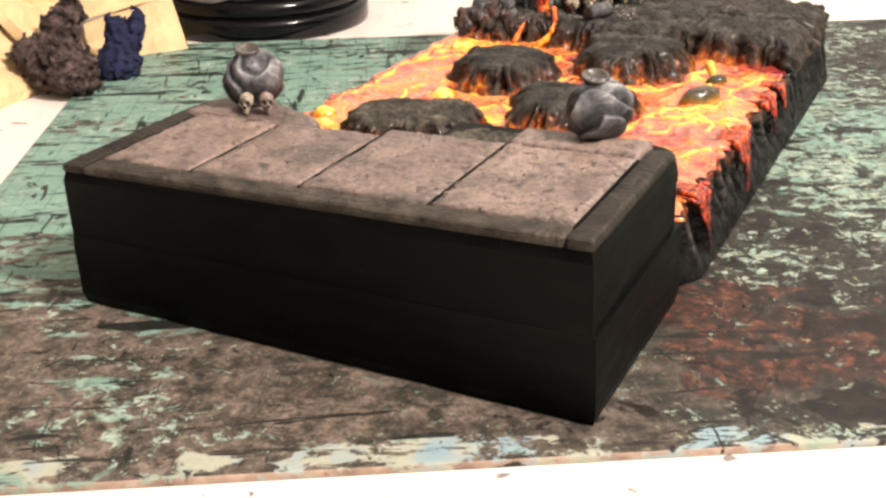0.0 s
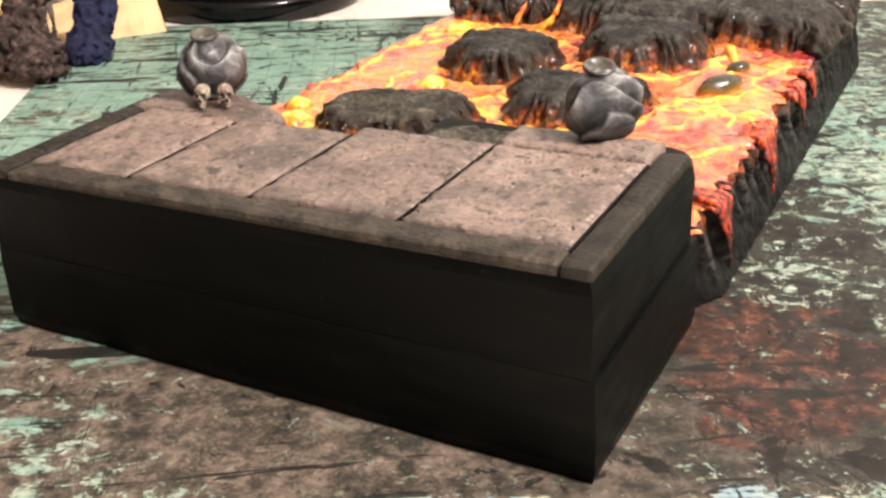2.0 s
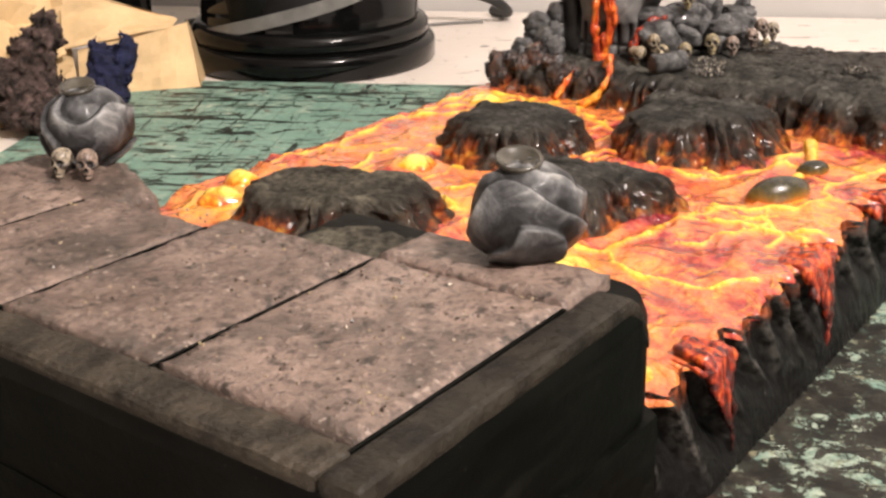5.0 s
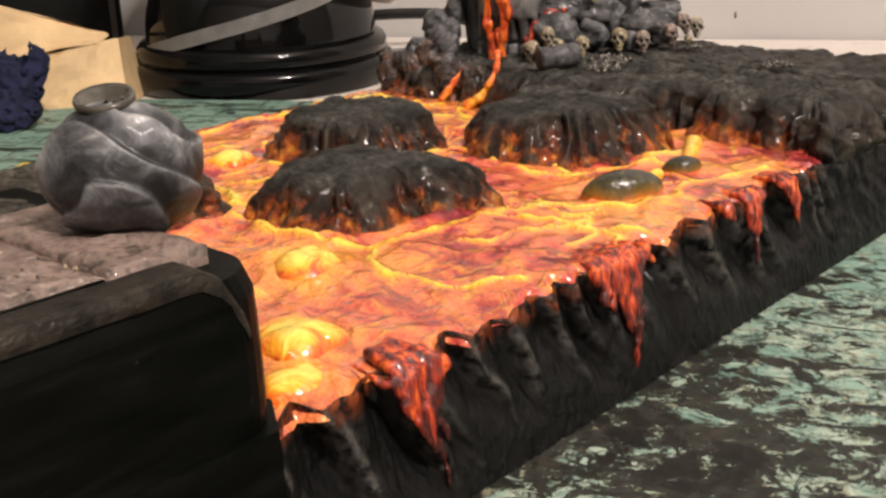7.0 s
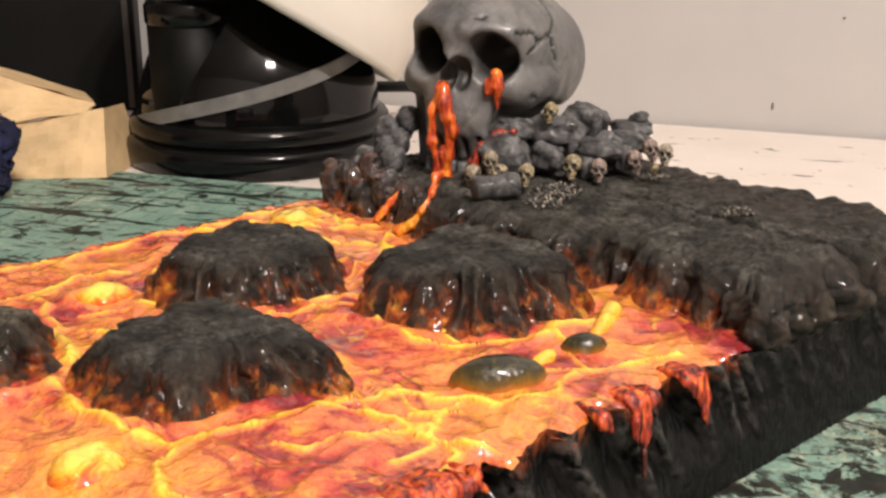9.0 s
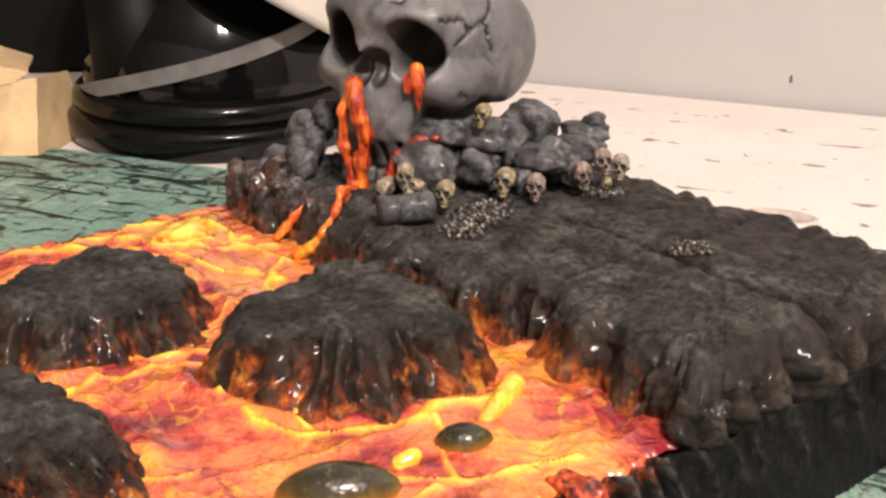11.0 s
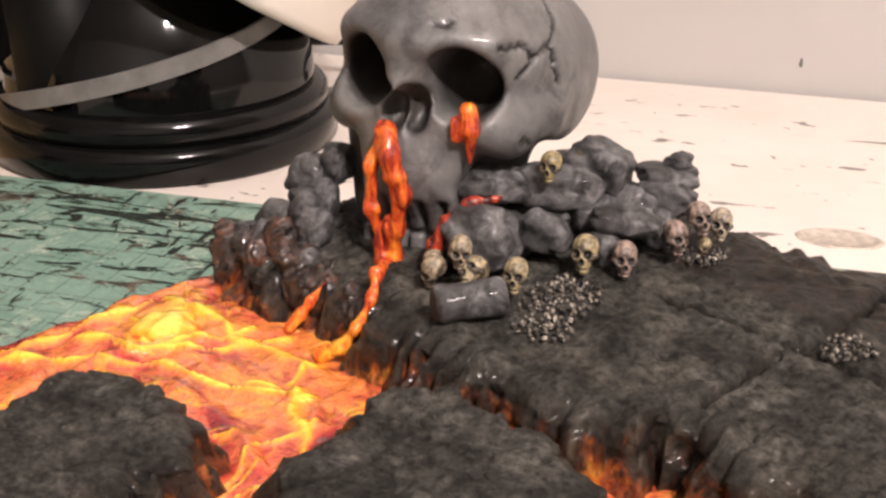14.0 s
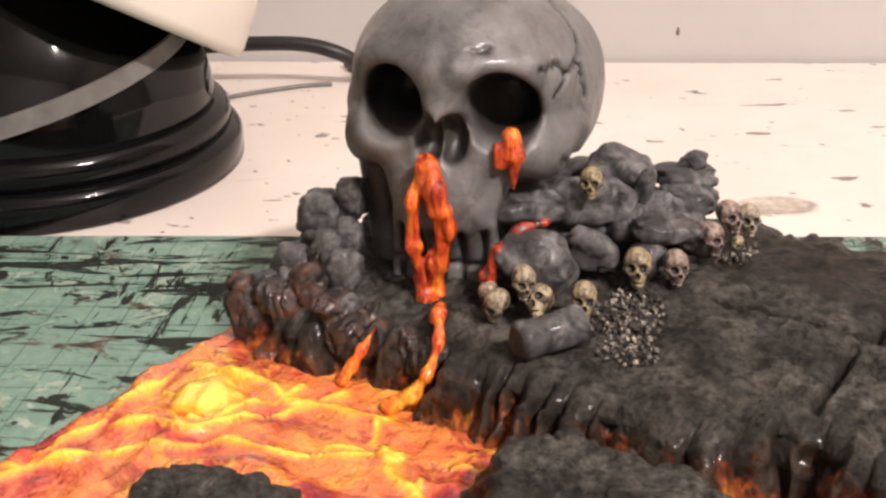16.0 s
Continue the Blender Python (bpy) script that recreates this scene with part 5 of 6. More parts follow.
def urn(at, turn, axis):
    """A slightly flattened clay urn wrapped in slanting, overlapping folds, with a small dished stopper on a dark neck."""
    u = thing("clay_urn", at, "dark grey clay urn with swirling folds and a dished stopper", "urn", "urns on the platform")
    seg, rings = 150, 96
    verts, faces, fold = [], [], []
    R = 0.0139
    ac, az = math.cos(radians(axis)), math.sin(radians(axis))
    for j in range(rings):
        t = j / (rings - 1)
        ph = -1.10 + t * (1.10 + 1.42)
        for i in range(seg):
            a = 2 * math.pi * i / seg
            b = a + turn
            d = Vector((math.cos(a) * math.cos(ph), math.sin(a) * math.cos(ph), math.sin(ph)))
            w = 0.85 * ph + 0.62 * math.sin(b) + 0.30 * math.sin(2 * b + 1.3 + ph) + 0.35 * nz(d.x, d.y, d.z + turn, 1.3)
            w *= 1.2
            f = w - math.floor(w)
            lip = 1 - min(1.0, (1 - f) / 0.10)
            rise = f ** 1.4 * (1 - lip ** 2)
            fade = math.cos(ph) ** 0.5 if abs(ph) < 1.55 else 0.0
            r = R + fade * (0.0019 * rise - 0.0009) + 0.00035 * nz(d.x, d.y, d.z, 4)
            u0, u1 = r * math.cos(a) * math.cos(ph) * 0.99, r * math.sin(a) * math.cos(ph) * 0.76
            verts.append((at[0] + ac * u0 - az * u1, at[1] + az * u0 + ac * u1, at[2] + R * 0.82 + r * 0.88 * math.sin(ph)))
            # shading put in the colour: paler raised faces and top, darker creases
            fold.append(min(1.0, max(0.0, 0.10 + 0.85 * rise - 0.35 * lip + 0.18 * math.sin(ph))))
    for j in range(rings - 1):
        for i in range(seg):
            k = (i + 1) % seg
            faces.append((j * seg + i, j * seg + k, (j + 1) * seg + k, (j + 1) * seg + i))
    place("body", mesh_of("body", verts, faces, M["urn"], attrs={"fold": fold}), u)
    top = (at[0] - 0.0022, at[1] - 0.0004, at[2] + 0.0206)
    v, f = lathe([(0.0060, -0.0012), (0.0036, 0.0004), (0.0030, 0.0018)], top, 36)
    neck = place("neck", mesh_of("neck", v, f, M["urn"], attrs={"fold": [0.0] * len(v)}), u)
    v, f = lathe([(0.0012, 0.0014), (0.0042, 0.0018), (0.0051, 0.0026), (0.0053, 0.0036), (0.0050, 0.0042), (0.0043, 0.0037), (0.0032, 0.0027), (0.0005, 0.0023)],
                 top, 44, pose(0, 0, 0, 10, 8, 0))
    place("stopper", mesh_of("stopper", v, f, M["stopper"]), neck, "glossy dished stopper")


urn((0.1665, 0.0785, 0.0618), 0.6, 62)
urn((0.0168, 0.0722, 0.0580), 2.4, 72)

# ---- the great skull ----
def skull_field(x, y, z):
    ax = np.abs(x)
    d = ell(x, y, z, (0, 0.004, 0.0500), (0.0285, 0.0330, 0.0265))
    d = smin(d, ell(x, y, z, (0, -0.012, 0.0560), (0.0235, 0.0205, 0.0190)), 0.006)
    d = smin(d, ell(ax, y, z, (0.0225, 0.010, 0.044), (0.0075, 0.018, 0.016)), 0.006)
    d = smin(d, ell(x, y, z, (0, -0.0175, 0.0400), (0.0190, 0.0135, 0.0210)), 0.005)
    d = smin(d, ell(x, y, z, (0, 0.0020, 0.0240), (0.0175, 0.0200, 0.0230)), 0.006)
    d = smin(d, caps(ax, y, z, (0.0030, -0.0300, 0.0600), (0.0170, -0.0232, 0.0602), 0.0026, 0.0022), 0.006)
    d = smin(d, caps(ax, y, z, (0.0160, -0.0235, 0.0405), (0.0245, -0.0060, 0.0420), 0.0056, 0.0042), 0.005)
    d = smin(d, caps(x, y, z, (0, -0.0300, 0.0560), (0, -0.0338, 0.0490), 0.0034, 0.0032), 0.003)
    d = smin(d, ell(x, y, z, (0, -0.0225, 0.0270), (0.0135, 0.0120, 0.0130)), 0.005)
    box = np.maximum(np.maximum(ax - 0.0125, np.abs(y + 0.0145) - 0.0125), np.abs(z - 0.0095) - 0.0110)
    d = smin(d, box, 0.005)
    d = smin(d, caps(ax, y, z, (0.0165, -0.0090, 0.0030), (0.0215, -0.0040, 0.0360), 0.0050, 0.0048), 0.005)
    # sockets, nose, hollow cheeks, mouth and teeth
    d = smax(d, -ell(ax, y, z + (ax - 0.012) * 0.12, (0.0126, -0.0320, 0.0506), (0.0083, 0.0235, 0.0098)), 0.0020)
    d = smax(d, -ell(ax, y, z, (0.0027, -0.0385, 0.0436), (0.0042, 0.0140, 0.0078)), 0.0012)
    d = smax(d, -ell(ax, y, z, (0.0222, -0.0160, 0.0190), (0.0104, 0.0250, 0.0165)), 0.0024)
    d = smin(d, ell(ax, y, z, (0.0204, -0.0150, 0.0378), (0.0060, 0.0104, 0.0074)), 0.0030)
    d = smin(d, caps(-x, y, z, (0.0160, -0.0135, 0.0010), (0.0215, -0.0110, 0.0350), 0.0048, 0.0046), 0.0030)
    teeth = np.maximum(np.abs(np.mod(x + 0.0024, 0.0048) - 0.0024) - 0.0006, np.maximum(np.abs(z - 0.0095) - 0.0105, y + 0.0252))
    d = smax(d, -teeth, 0.0010)
    d = smax(d, -np.maximum(np.abs(z - 0.0095) - 0.0007, y + 0.0255), 0.0012)
    groove = caps(ax, y, z, (0.0045, -0.0350, 0.0390), (0.0062, -0.0338, 0.0230), 0.0009)
    d = smax(d, -groove, 0.0016)
    return d


def crack_lines():
    """Cracks over the right temple and brow, as short chains in the skull's own axes."""
    return [[(0.0190, -0.0010, 0.0710), (0.0237, -0.0029, 0.0647), (0.0259, -0.0075, 0.0600), (0.0245, -0.0154, 0.0569), (0.0230, -0.0195, 0.0529)],
            [(0.0258, -0.0087, 0.0593), (0.0272, -0.0089, 0.0543), (0.0281, -0.0074, 0.0498)],
            [(0.0245, -0.0154, 0.0569), (0.0226, -0.0177, 0.0605), (0.0200, -0.0246, 0.0602)],
            [(0.0089, -0.0281, 0.0653), (0.0061, -0.0295, 0.0646)],
            [(0.0233, -0.0189, 0.0378), (0.0259, -0.0042, 0.0323)]]


SKULL_AT = Matrix.Translation((0.0348, 0.3566, 0.0440)) @ pose(0, 0, 0, 0, 2.5, 20) @ Matrix.Diagonal((1.050, 1.04, 0.965, 1.0))


def great_skull():
    v, f = sdf_surface(skull_field, (-0.034, -0.041, -0.003), (0.034, 0.040, 0.080), 0.00085)
    # deep darkens cracks, and paints shade into sockets, nose, cheeks and teeth
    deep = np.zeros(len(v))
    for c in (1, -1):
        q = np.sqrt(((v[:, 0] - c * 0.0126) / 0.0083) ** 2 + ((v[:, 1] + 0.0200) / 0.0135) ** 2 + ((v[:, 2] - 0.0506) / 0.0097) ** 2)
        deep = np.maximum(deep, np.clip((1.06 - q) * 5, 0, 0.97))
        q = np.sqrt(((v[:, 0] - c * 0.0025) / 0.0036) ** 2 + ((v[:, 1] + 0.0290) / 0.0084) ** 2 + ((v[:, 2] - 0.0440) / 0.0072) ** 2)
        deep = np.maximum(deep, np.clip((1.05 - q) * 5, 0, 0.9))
    normal = v - np.array([0, 0, 0.045])
    normal /= np.linalg.norm(normal, axis=1)[:, None]
    for chain in crack_lines():
        for a, b in zip(chain, chain[1:]):
            ua, ub = [np.subtract(q, (0, 0, 0.045)) / np.linalg.norm(np.subtract(q, (0, 0, 0.045))) for q in (a, b)]
            d = caps(normal[:, 0], normal[:, 1], normal[:, 2], ua, ub, 0.0) * 0.028
            d = d + 0.0005 * np.sin(v[:, 2] * 2600) * np.sin(v[:, 1] * 2100)
            near = np.clip(1 - d / 0.0011, 0, 1)
            v = v - normal * (near * 0.0009)[:, None]
            deep = np.maximum(deep, np.clip(near * 1.9 - 0.3, 0, 1))
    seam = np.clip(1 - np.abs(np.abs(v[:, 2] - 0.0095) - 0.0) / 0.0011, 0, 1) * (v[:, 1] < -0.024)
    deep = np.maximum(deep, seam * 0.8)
    # shade of the hollow cheeks, put into the colour
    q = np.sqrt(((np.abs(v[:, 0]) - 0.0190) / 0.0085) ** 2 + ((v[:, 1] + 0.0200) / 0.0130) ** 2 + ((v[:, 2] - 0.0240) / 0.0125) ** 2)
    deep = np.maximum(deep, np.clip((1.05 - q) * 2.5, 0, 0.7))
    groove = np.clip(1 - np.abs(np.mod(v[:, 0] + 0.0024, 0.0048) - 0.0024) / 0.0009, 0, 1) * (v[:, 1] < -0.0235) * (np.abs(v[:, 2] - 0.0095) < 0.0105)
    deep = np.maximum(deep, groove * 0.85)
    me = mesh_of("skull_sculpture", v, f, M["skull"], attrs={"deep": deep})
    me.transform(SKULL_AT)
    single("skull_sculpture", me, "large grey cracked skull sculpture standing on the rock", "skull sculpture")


great_skull()


def skull_lava():
    """Lava that pours from the nose and the eye of the great skull."""
    A = [(-0.0022, -0.0352, 0.0402), (-0.0044, -0.0376, 0.0300), (-0.0044, -0.0369, 0.0180), (-0.0034, -0.0342, 0.0080), (-0.0024, -0.0365, 0.0010)]
    B = [(-0.0010, -0.0368, 0.0390), (0.0008, -0.0381, 0.0340), (0.0018, -0.0376, 0.0290)]
    C = [(0.0022, -0.0374, 0.0280), (0.0030, -0.0362, 0.0235), (0.0006, -0.0348, 0.0130), (-0.0004, -0.0333, 0.0040), (0.0006, -0.0372, 0.0030), (0.0030, -0.0442, 0.0030)]

    def f(x, y, z):
        d = None
        for chain, r in ((A, 0.0014), (B, 0.0022), (C, 0.0019)):
            for a, b in zip(chain, chain[1:]):
                q = caps(x, y, z, a, b, r)
                d = q if d is None else smin(d, q, 0.0026)
        wob = 0.00035 * np.sin(x * 1500 + z * 160 + 1) * np.sin(z * 300 + x * 300)
        return d + wob

    v, fc = sdf_surface(f, (-0.012, -0.054, -0.015), (0.006, -0.028, 0.043), 0.0006)
    me = mesh_of("poured_lava", v, fc, M["poured"], attrs={"vein": 0.10 + 0.40 * np.clip((0.01 - v[:, 2]) / 0.02, 0, 1)})
    me.transform(SKULL_AT)
    single("poured_lava", me, "glossy orange lava pouring from the skull's nose", "lava stream", "lava on the skull")
    g = lambda x, y, z: smin(smin(caps(x, y, z, (0.0152, -0.0290, 0.0455), (0.0162, -0.0292, 0.0410), 0.0021, 0.0023), caps(x, y, z, (0.0162, -0.0292, 0.0410), (0.0160, -0.0282, 0.0318), 0.0021, 0.0004), 0.001),
                             caps(x, y, z, (0.0128, -0.0300, 0.0425), (0.0132, -0.0300, 0.0385), 0.0014), 0.001)
    v, fc = sdf_surface(g, (0.009, -0.033, 0.028), (0.021, -0.021, 0.050), 0.0006)
    me = mesh_of("poured_lava", v, fc, M["poured"], attrs={"vein": 0.08 + 0.5 * np.clip((v[:, 2] - 0.043) / 0.004, 0, 1)})
    me.transform(SKULL_AT)
    single("poured_lava", me, "orange lava drop hanging from the skull's eye", "lava stream", "lava on the skull")


skull_lava()


def rivulet(points, radii, vein0, vein1, label):
    """A flattened string of lava that follows the rock."""
    def f(x, y, z):
        d = None
        for (a, ra), (b, rb) in zip(zip(points, radii), list(zip(points, radii))[1:]):
            q = caps(x, y, z, a, b, ra, rb)
            d = q if d is None else smin(d, q, 0.0026)
        return d + 0.00022 * np.sin(x * 1300 + z * 500) * np.sin(y * 1100 + z * 700)

    lo = [min(p[i] for p in points) - 0.005 for i in range(3)]
    hi = [max(p[i] for p in points) + 0.005 for i in range(3)]
    v, fc = sdf_surface(f, lo, hi, 0.0006)
    t = np.clip((v[:, 2] - lo[2]) / (hi[2] - lo[2]), 0, 1)
    single("poured_lava", mesh_of("poured_lava", v, fc, M["poured"], attrs={"vein": vein0 + (vein1 - vein0) * t}), label, "lava stream", "lava on the skull")


rivulet([(0.0560, 0.3130, 0.0520), (0.0585, 0.3085, 0.0525), (0.0612, 0.3045, 0.0480), (0.0612, 0.2998, 0.0420), (0.0585, 0.2975, 0.0370), (0.0540, 0.2950, 0.0342)], [0.0012, 0.0013, 0.0009, 0.0010, 0.0014, 0.0022], 0.75, 0.15, "orange lava trickling over the rock shelf")
rivulet([(0.0425, 0.3055, 0.0455), (0.0405, 0.3025, 0.0410), (0.0395, 0.2998, 0.0375), (0.0385, 0.2970, 0.0345)], [0.0004, 0.0009, 0.0010, 0.0015], 0.7, 0.05, "thin orange lava trickle on the rock shelf")
rivulet([(0.0618, 0.3232, 0.0495), (0.0616, 0.3240, 0.0560), (0.0634, 0.3262, 0.0615), (0.0664, 0.3310, 0.0660), (0.0708, 0.3365, 0.0672)], [0.0013, 0.0015, 0.0015, 0.0013, 0.0008], 0.0, -0.35, "dull red lava smeared over a boulder")


def boulder(at, r, turn, seed, material="boulder", label="smooth dark grey boulder piled beside the skull", tilt=0.0):
    bm = bmesh.new()
    bmesh.ops.create_icosphere(bm, subdivisions=4, radius=1.0)
    for v in bm.verts:
        k = 1 + 0.30 * nz(v.co.x, v.co.y, v.co.z + seed, 1.2) + 0.12 * nz(v.co.x, v.co.y, v.co.z + seed, 2.7) - 0.10 * abs(nz(v.co.x, v.co.y, v.co.z + seed, 1.9))
        p = Vector((math.copysign(abs(v.co.x) ** 0.85, v.co.x) * r[0], math.copysign(abs(v.co.y) ** 0.85, v.co.y) * r[1], math.copysign(abs(v.co.z) ** 0.85, v.co.z) * r[2])) * k
        v.co = Vector(at) + Euler((0, tilt, radians(turn))).to_matrix() @ p
    single("boulder", bm_mesh("boulder", bm, M[material], True), label, "boulder", "boulders round the skull")


PILE_FRONT = [
    ((0.0700, 0.3320, 0.0585), (0.0092, 0.0070, 0.0080), 25, -0.25), ((0.0758, 0.3475, 0.0570), (0.0066, 0.0052, 0.0050), 20, 0.2),
    ((0.0693, 0.3585, 0.0645), (0.0112, 0.0080, 0.0058), 40, 0.0), ((0.0690, 0.3770, 0.0650), (0.0092, 0.0080, 0.0074), 10, 0.2),
    ((0.0885, 0.3624, 0.0598), (0.0088, 0.0058, 0.0036), 42, 0.1), ((0.0851, 0.3836, 0.0592), (0.0082, 0.0066, 0.0050), 30, 0.1),
    ((0.0825, 0.3885, 0.0636), (0.0086, 0.0062, 0.0029), 34, 0.0), ((0.0838, 0.3905, 0.0672), (0.0037, 0.0034, 0.0027), 0, 0.0),
    ((0.0790, 0.3700, 0.0655), (0.0024, 0.0026, 0.0062), 0, 0.35), ((0.0600, 0.3460, 0.0660), (0.0110, 0.0058, 0.0040), 48, 0.1),
]
PILE_MIDDLE = [
    ((0.0560, 0.3800, 0.0560), (0.0100, 0.0090, 0.0100), 20, 0.0), ((0.0760, 0.3800, 0.0540), (0.0070, 0.0070, 0.0075), 50, 0.0),
    ((0.0099, 0.3264, 0.0596), (0.0060, 0.0054, 0.0062), 15, 0.3), ((0.0170, 0.3300, 0.0640), (0.0044, 0.0044, 0.0056), 0, 0.0),
    ((0.0190, 0.3190, 0.0530), (0.0056, 0.0050, 0.0068), 60, 0.3), ((0.0260, 0.3150, 0.0520), (0.0042, 0.0042, 0.0066), 0, 0.1),
    ((0.0085, 0.3170, 0.0490), (0.0062, 0.0055, 0.0050), 30, 0.0),
]
PILE_LEFT = [
    ((0.0600, 0.3400, 0.0500), (0.0090, 0.0070, 0.0070), 10, 0.0), ((0.0660, 0.3540, 0.0530), (0.0090, 0.0080, 0.0080), 70, 0.0),
    ((0.0780, 0.3640, 0.0570), (0.0070, 0.0060, 0.0052), 30, 0.2), ((0.0820, 0.3720, 0.0580), (0.0065, 0.0050, 0.0055), 65, -0.2),
    ((0.0110, 0.3250, 0.0540), (0.0050, 0.0045, 0.0050), 0, 0.3), ((0.0220, 0.3220, 0.0570), (0.0040, 0.0040, 0.0055), 40, 0.1),
]
PILE_LOW = [
    ((0.0050, 0.3090, 0.0450), (0.0050, 0.0040, 0.0050), 10, 0.2), ((0.0130, 0.3100, 0.0470), (0.0045, 0.0040, 0.0045), 70, 0.0),
    ((0.0300, 0.3090, 0.0470), (0.0050, 0.0040, 0.0040), 5, 0.0),
    ((0.0900, 0.3740, 0.0550), (0.0050, 0.0045, 0.0046), 0, 0.2), ((0.0870, 0.3560, 0.0540), (0.0045, 0.0040, 0.0042), 0, 0.1),
]
for n, (at, r, turn, tilt) in enumerate(PILE_FRONT + PILE_MIDDLE + PILE_LEFT + PILE_LOW):
    boulder(at, r, turn, n * 3.7, tilt=tilt)


def barrel_stone():
    """A short log-shaped stone lying on its side before the pile."""
    bm = bmesh.new()
    bmesh.ops.create_cone(bm, segments=40, radius1=0.0041, radius2=0.0039, depth=0.0170, cap_ends=True)
    bmesh.ops.bevel(bm, geom=[e for e in bm.edges if abs(e.verts[0].co.z - e.verts[1].co.z) < 1e-5], offset=0.0016, segments=4, affect="EDGES", profile=0.5)
    bmesh.ops.subdivide_edges(bm, edges=[e for e in bm.edges if abs(e.verts[0].co.z - e.verts[1].co.z) > 0.006], cuts=10)
    m = Matrix.Translation((0.0843, 0.3135, 0.0530)) @ pose(0, 0, 0, 0, 0, 58) @ pose(0, 0, 0, 0, 86, 0)
    for v in bm.verts:
        k = 1 + 0.16 * nz(v.co.x, v.co.y, v.co.z + 3, 170) + 0.07 * nz(v.co.x, v.co.y, v.co.z, 420)
        v.co = m @ Vector((v.co.x * k * 1.08, v.co.y * k, v.co.z * (1 + 0.06 * nz(v.co.x, v.co.y, 4, 200))))
    single("log_stone", bm_mesh("log_stone", bm, M["boulder"], True), "short log-shaped grey stone lying before the skull pile", "stone")


barrel_stone()
rnd_lumps = random.Random(23)


def scorched_face():
    """The rough, glossy rock face that falls from the skull's foot to the lava."""
    rnd = random.Random(31)
    blobs = []
    for n in range(30):
        x = -0.002 + 0.060 * n / 29
        size = rnd.uniform(0.0034, 0.0064)
        blobs.append(((x, 0.3055 + rnd.uniform(-0.002, 0.005) + (0.003 if x > 0.034 else 0.0), rnd.uniform(0.0360, 0.0480 if x < 0.034 else 0.0430)), (size * rnd.uniform(0.6, 1.0), size * 0.8, size * rnd.uniform(0.9, 1.5))))

    def f(x, y, z):
        d = None
        for c, r in blobs:
            q = ell(x, y, z, c, r)
            d = q if d is None else smin(d, q, 0.0016)
        w = np.sin(x * 1500 + 3 * np.sin(z * 330 + x * 210)) * np.sin(z * 460 + 2.5 * np.sin(x * 420)) + 0.6 * np.sin(x * 2900 + 4 * np.sin(y * 500)) * np.sin(z * 1300 + 2 * np.sin(x * 900) + y * 800)
        return d + 0.0007 * w

    v, fc = sdf_surface(f, (-0.012, 0.292, 0.026), (0.068, 0.322, 0.058), 0.0007)
    single("scorched_rock", mesh_of("scorched_rock", v, fc, M["scorch"]), "rough glossy black and brown scorched rock under the skull", "rock")


scorched_face()
for n in range(22):
    a = n / 22
    x, y = (0.052 + 0.030 * a + rnd_lumps.uniform(-0.004, 0.004), 0.336 + 0.048 * a + rnd_lumps.uniform(-0.004, 0.004)) if n > 7 else (0.002 + 0.022 * n / 7, 0.334 - 0.018 * n / 7 + rnd_lumps.uniform(-0.004, 0.004))
    size = rnd_lumps.uniform(0.0032, 0.0056)
    boulder((x, y, 0.0510 + rnd_lumps.uniform(0.0, 0.006)), (size * 1.2, size, size * 0.9), rnd_lumps.uniform(0, 180), 90 + n * 3.1, tilt=rnd_lumps.uniform(-0.5, 0.5))


def small_skull_mesh():
    def f(x, y, z):
        ax = np.abs(x)
        d = ell(x, y, z, (0, 0.0006, 0.0054), (0.0030, 0.0035, 0.0031))
        d = smin(d, ell(x, y, z, (0, -0.0014, 0.0034), (0.0021, 0.0019, 0.0026)), 0.0006)
        d = smin(d, ell(x, y, z, (0, -0.0017, 0.0012), (0.0014, 0.0014, 0.0015)), 0.0005)
        d = smin(d, caps(ax, y, z, (0.0017, -0.0024, 0.0038), (0.0027, -0.0006, 0.0040), 0.0006), 0.0004)
        d = smax(d, -ell(ax, y, z, (0.00135, -0.0034, 0.0048), (0.00095, 0.0017, 0.00095)), 0.0003)
        d = smax(d, -ell(x, y, z, (0, -0.0036, 0.0031), (0.0005, 0.0013, 0.0008)), 0.0002)
        d = smax(d, -np.maximum(np.abs(z - 0.0014) - 0.00013, y + 0.0022), 0.0002)
        return d

    v, fc = sdf_surface(f, (-0.0036, -0.0040, -0.0008), (0.0036, 0.0046, 0.0090), 0.00026)
    deep = np.zeros(len(v))
    for c in (1, -1):
        q = np.sqrt(((v[:, 0] - c * 0.00135) / 0.0010) ** 2 + ((v[:, 1] + 0.0028) / 0.0014) ** 2 + ((v[:, 2] - 0.0048) / 0.0010) ** 2)
        deep = np.maximum(deep, np.clip((1.2 - q) * 3, 0, 1))
    q = np.sqrt((v[:, 0] / 0.0006) ** 2 + ((v[:, 1] + 0.0031) / 0.0012) ** 2 + ((v[:, 2] - 0.0031) / 0.0009) ** 2)
    deep = np.maximum(deep, np.clip((1.2 - q) * 3, 0, 1))
    deep = np.maximum(deep, (np.abs(v[:, 2] - 0.0014) < 0.0002) * (v[:, 1] < -0.0022) * 0.8)
    return mesh_of("small_skull", v, fc, M["bone"], attrs={"deep": deep})


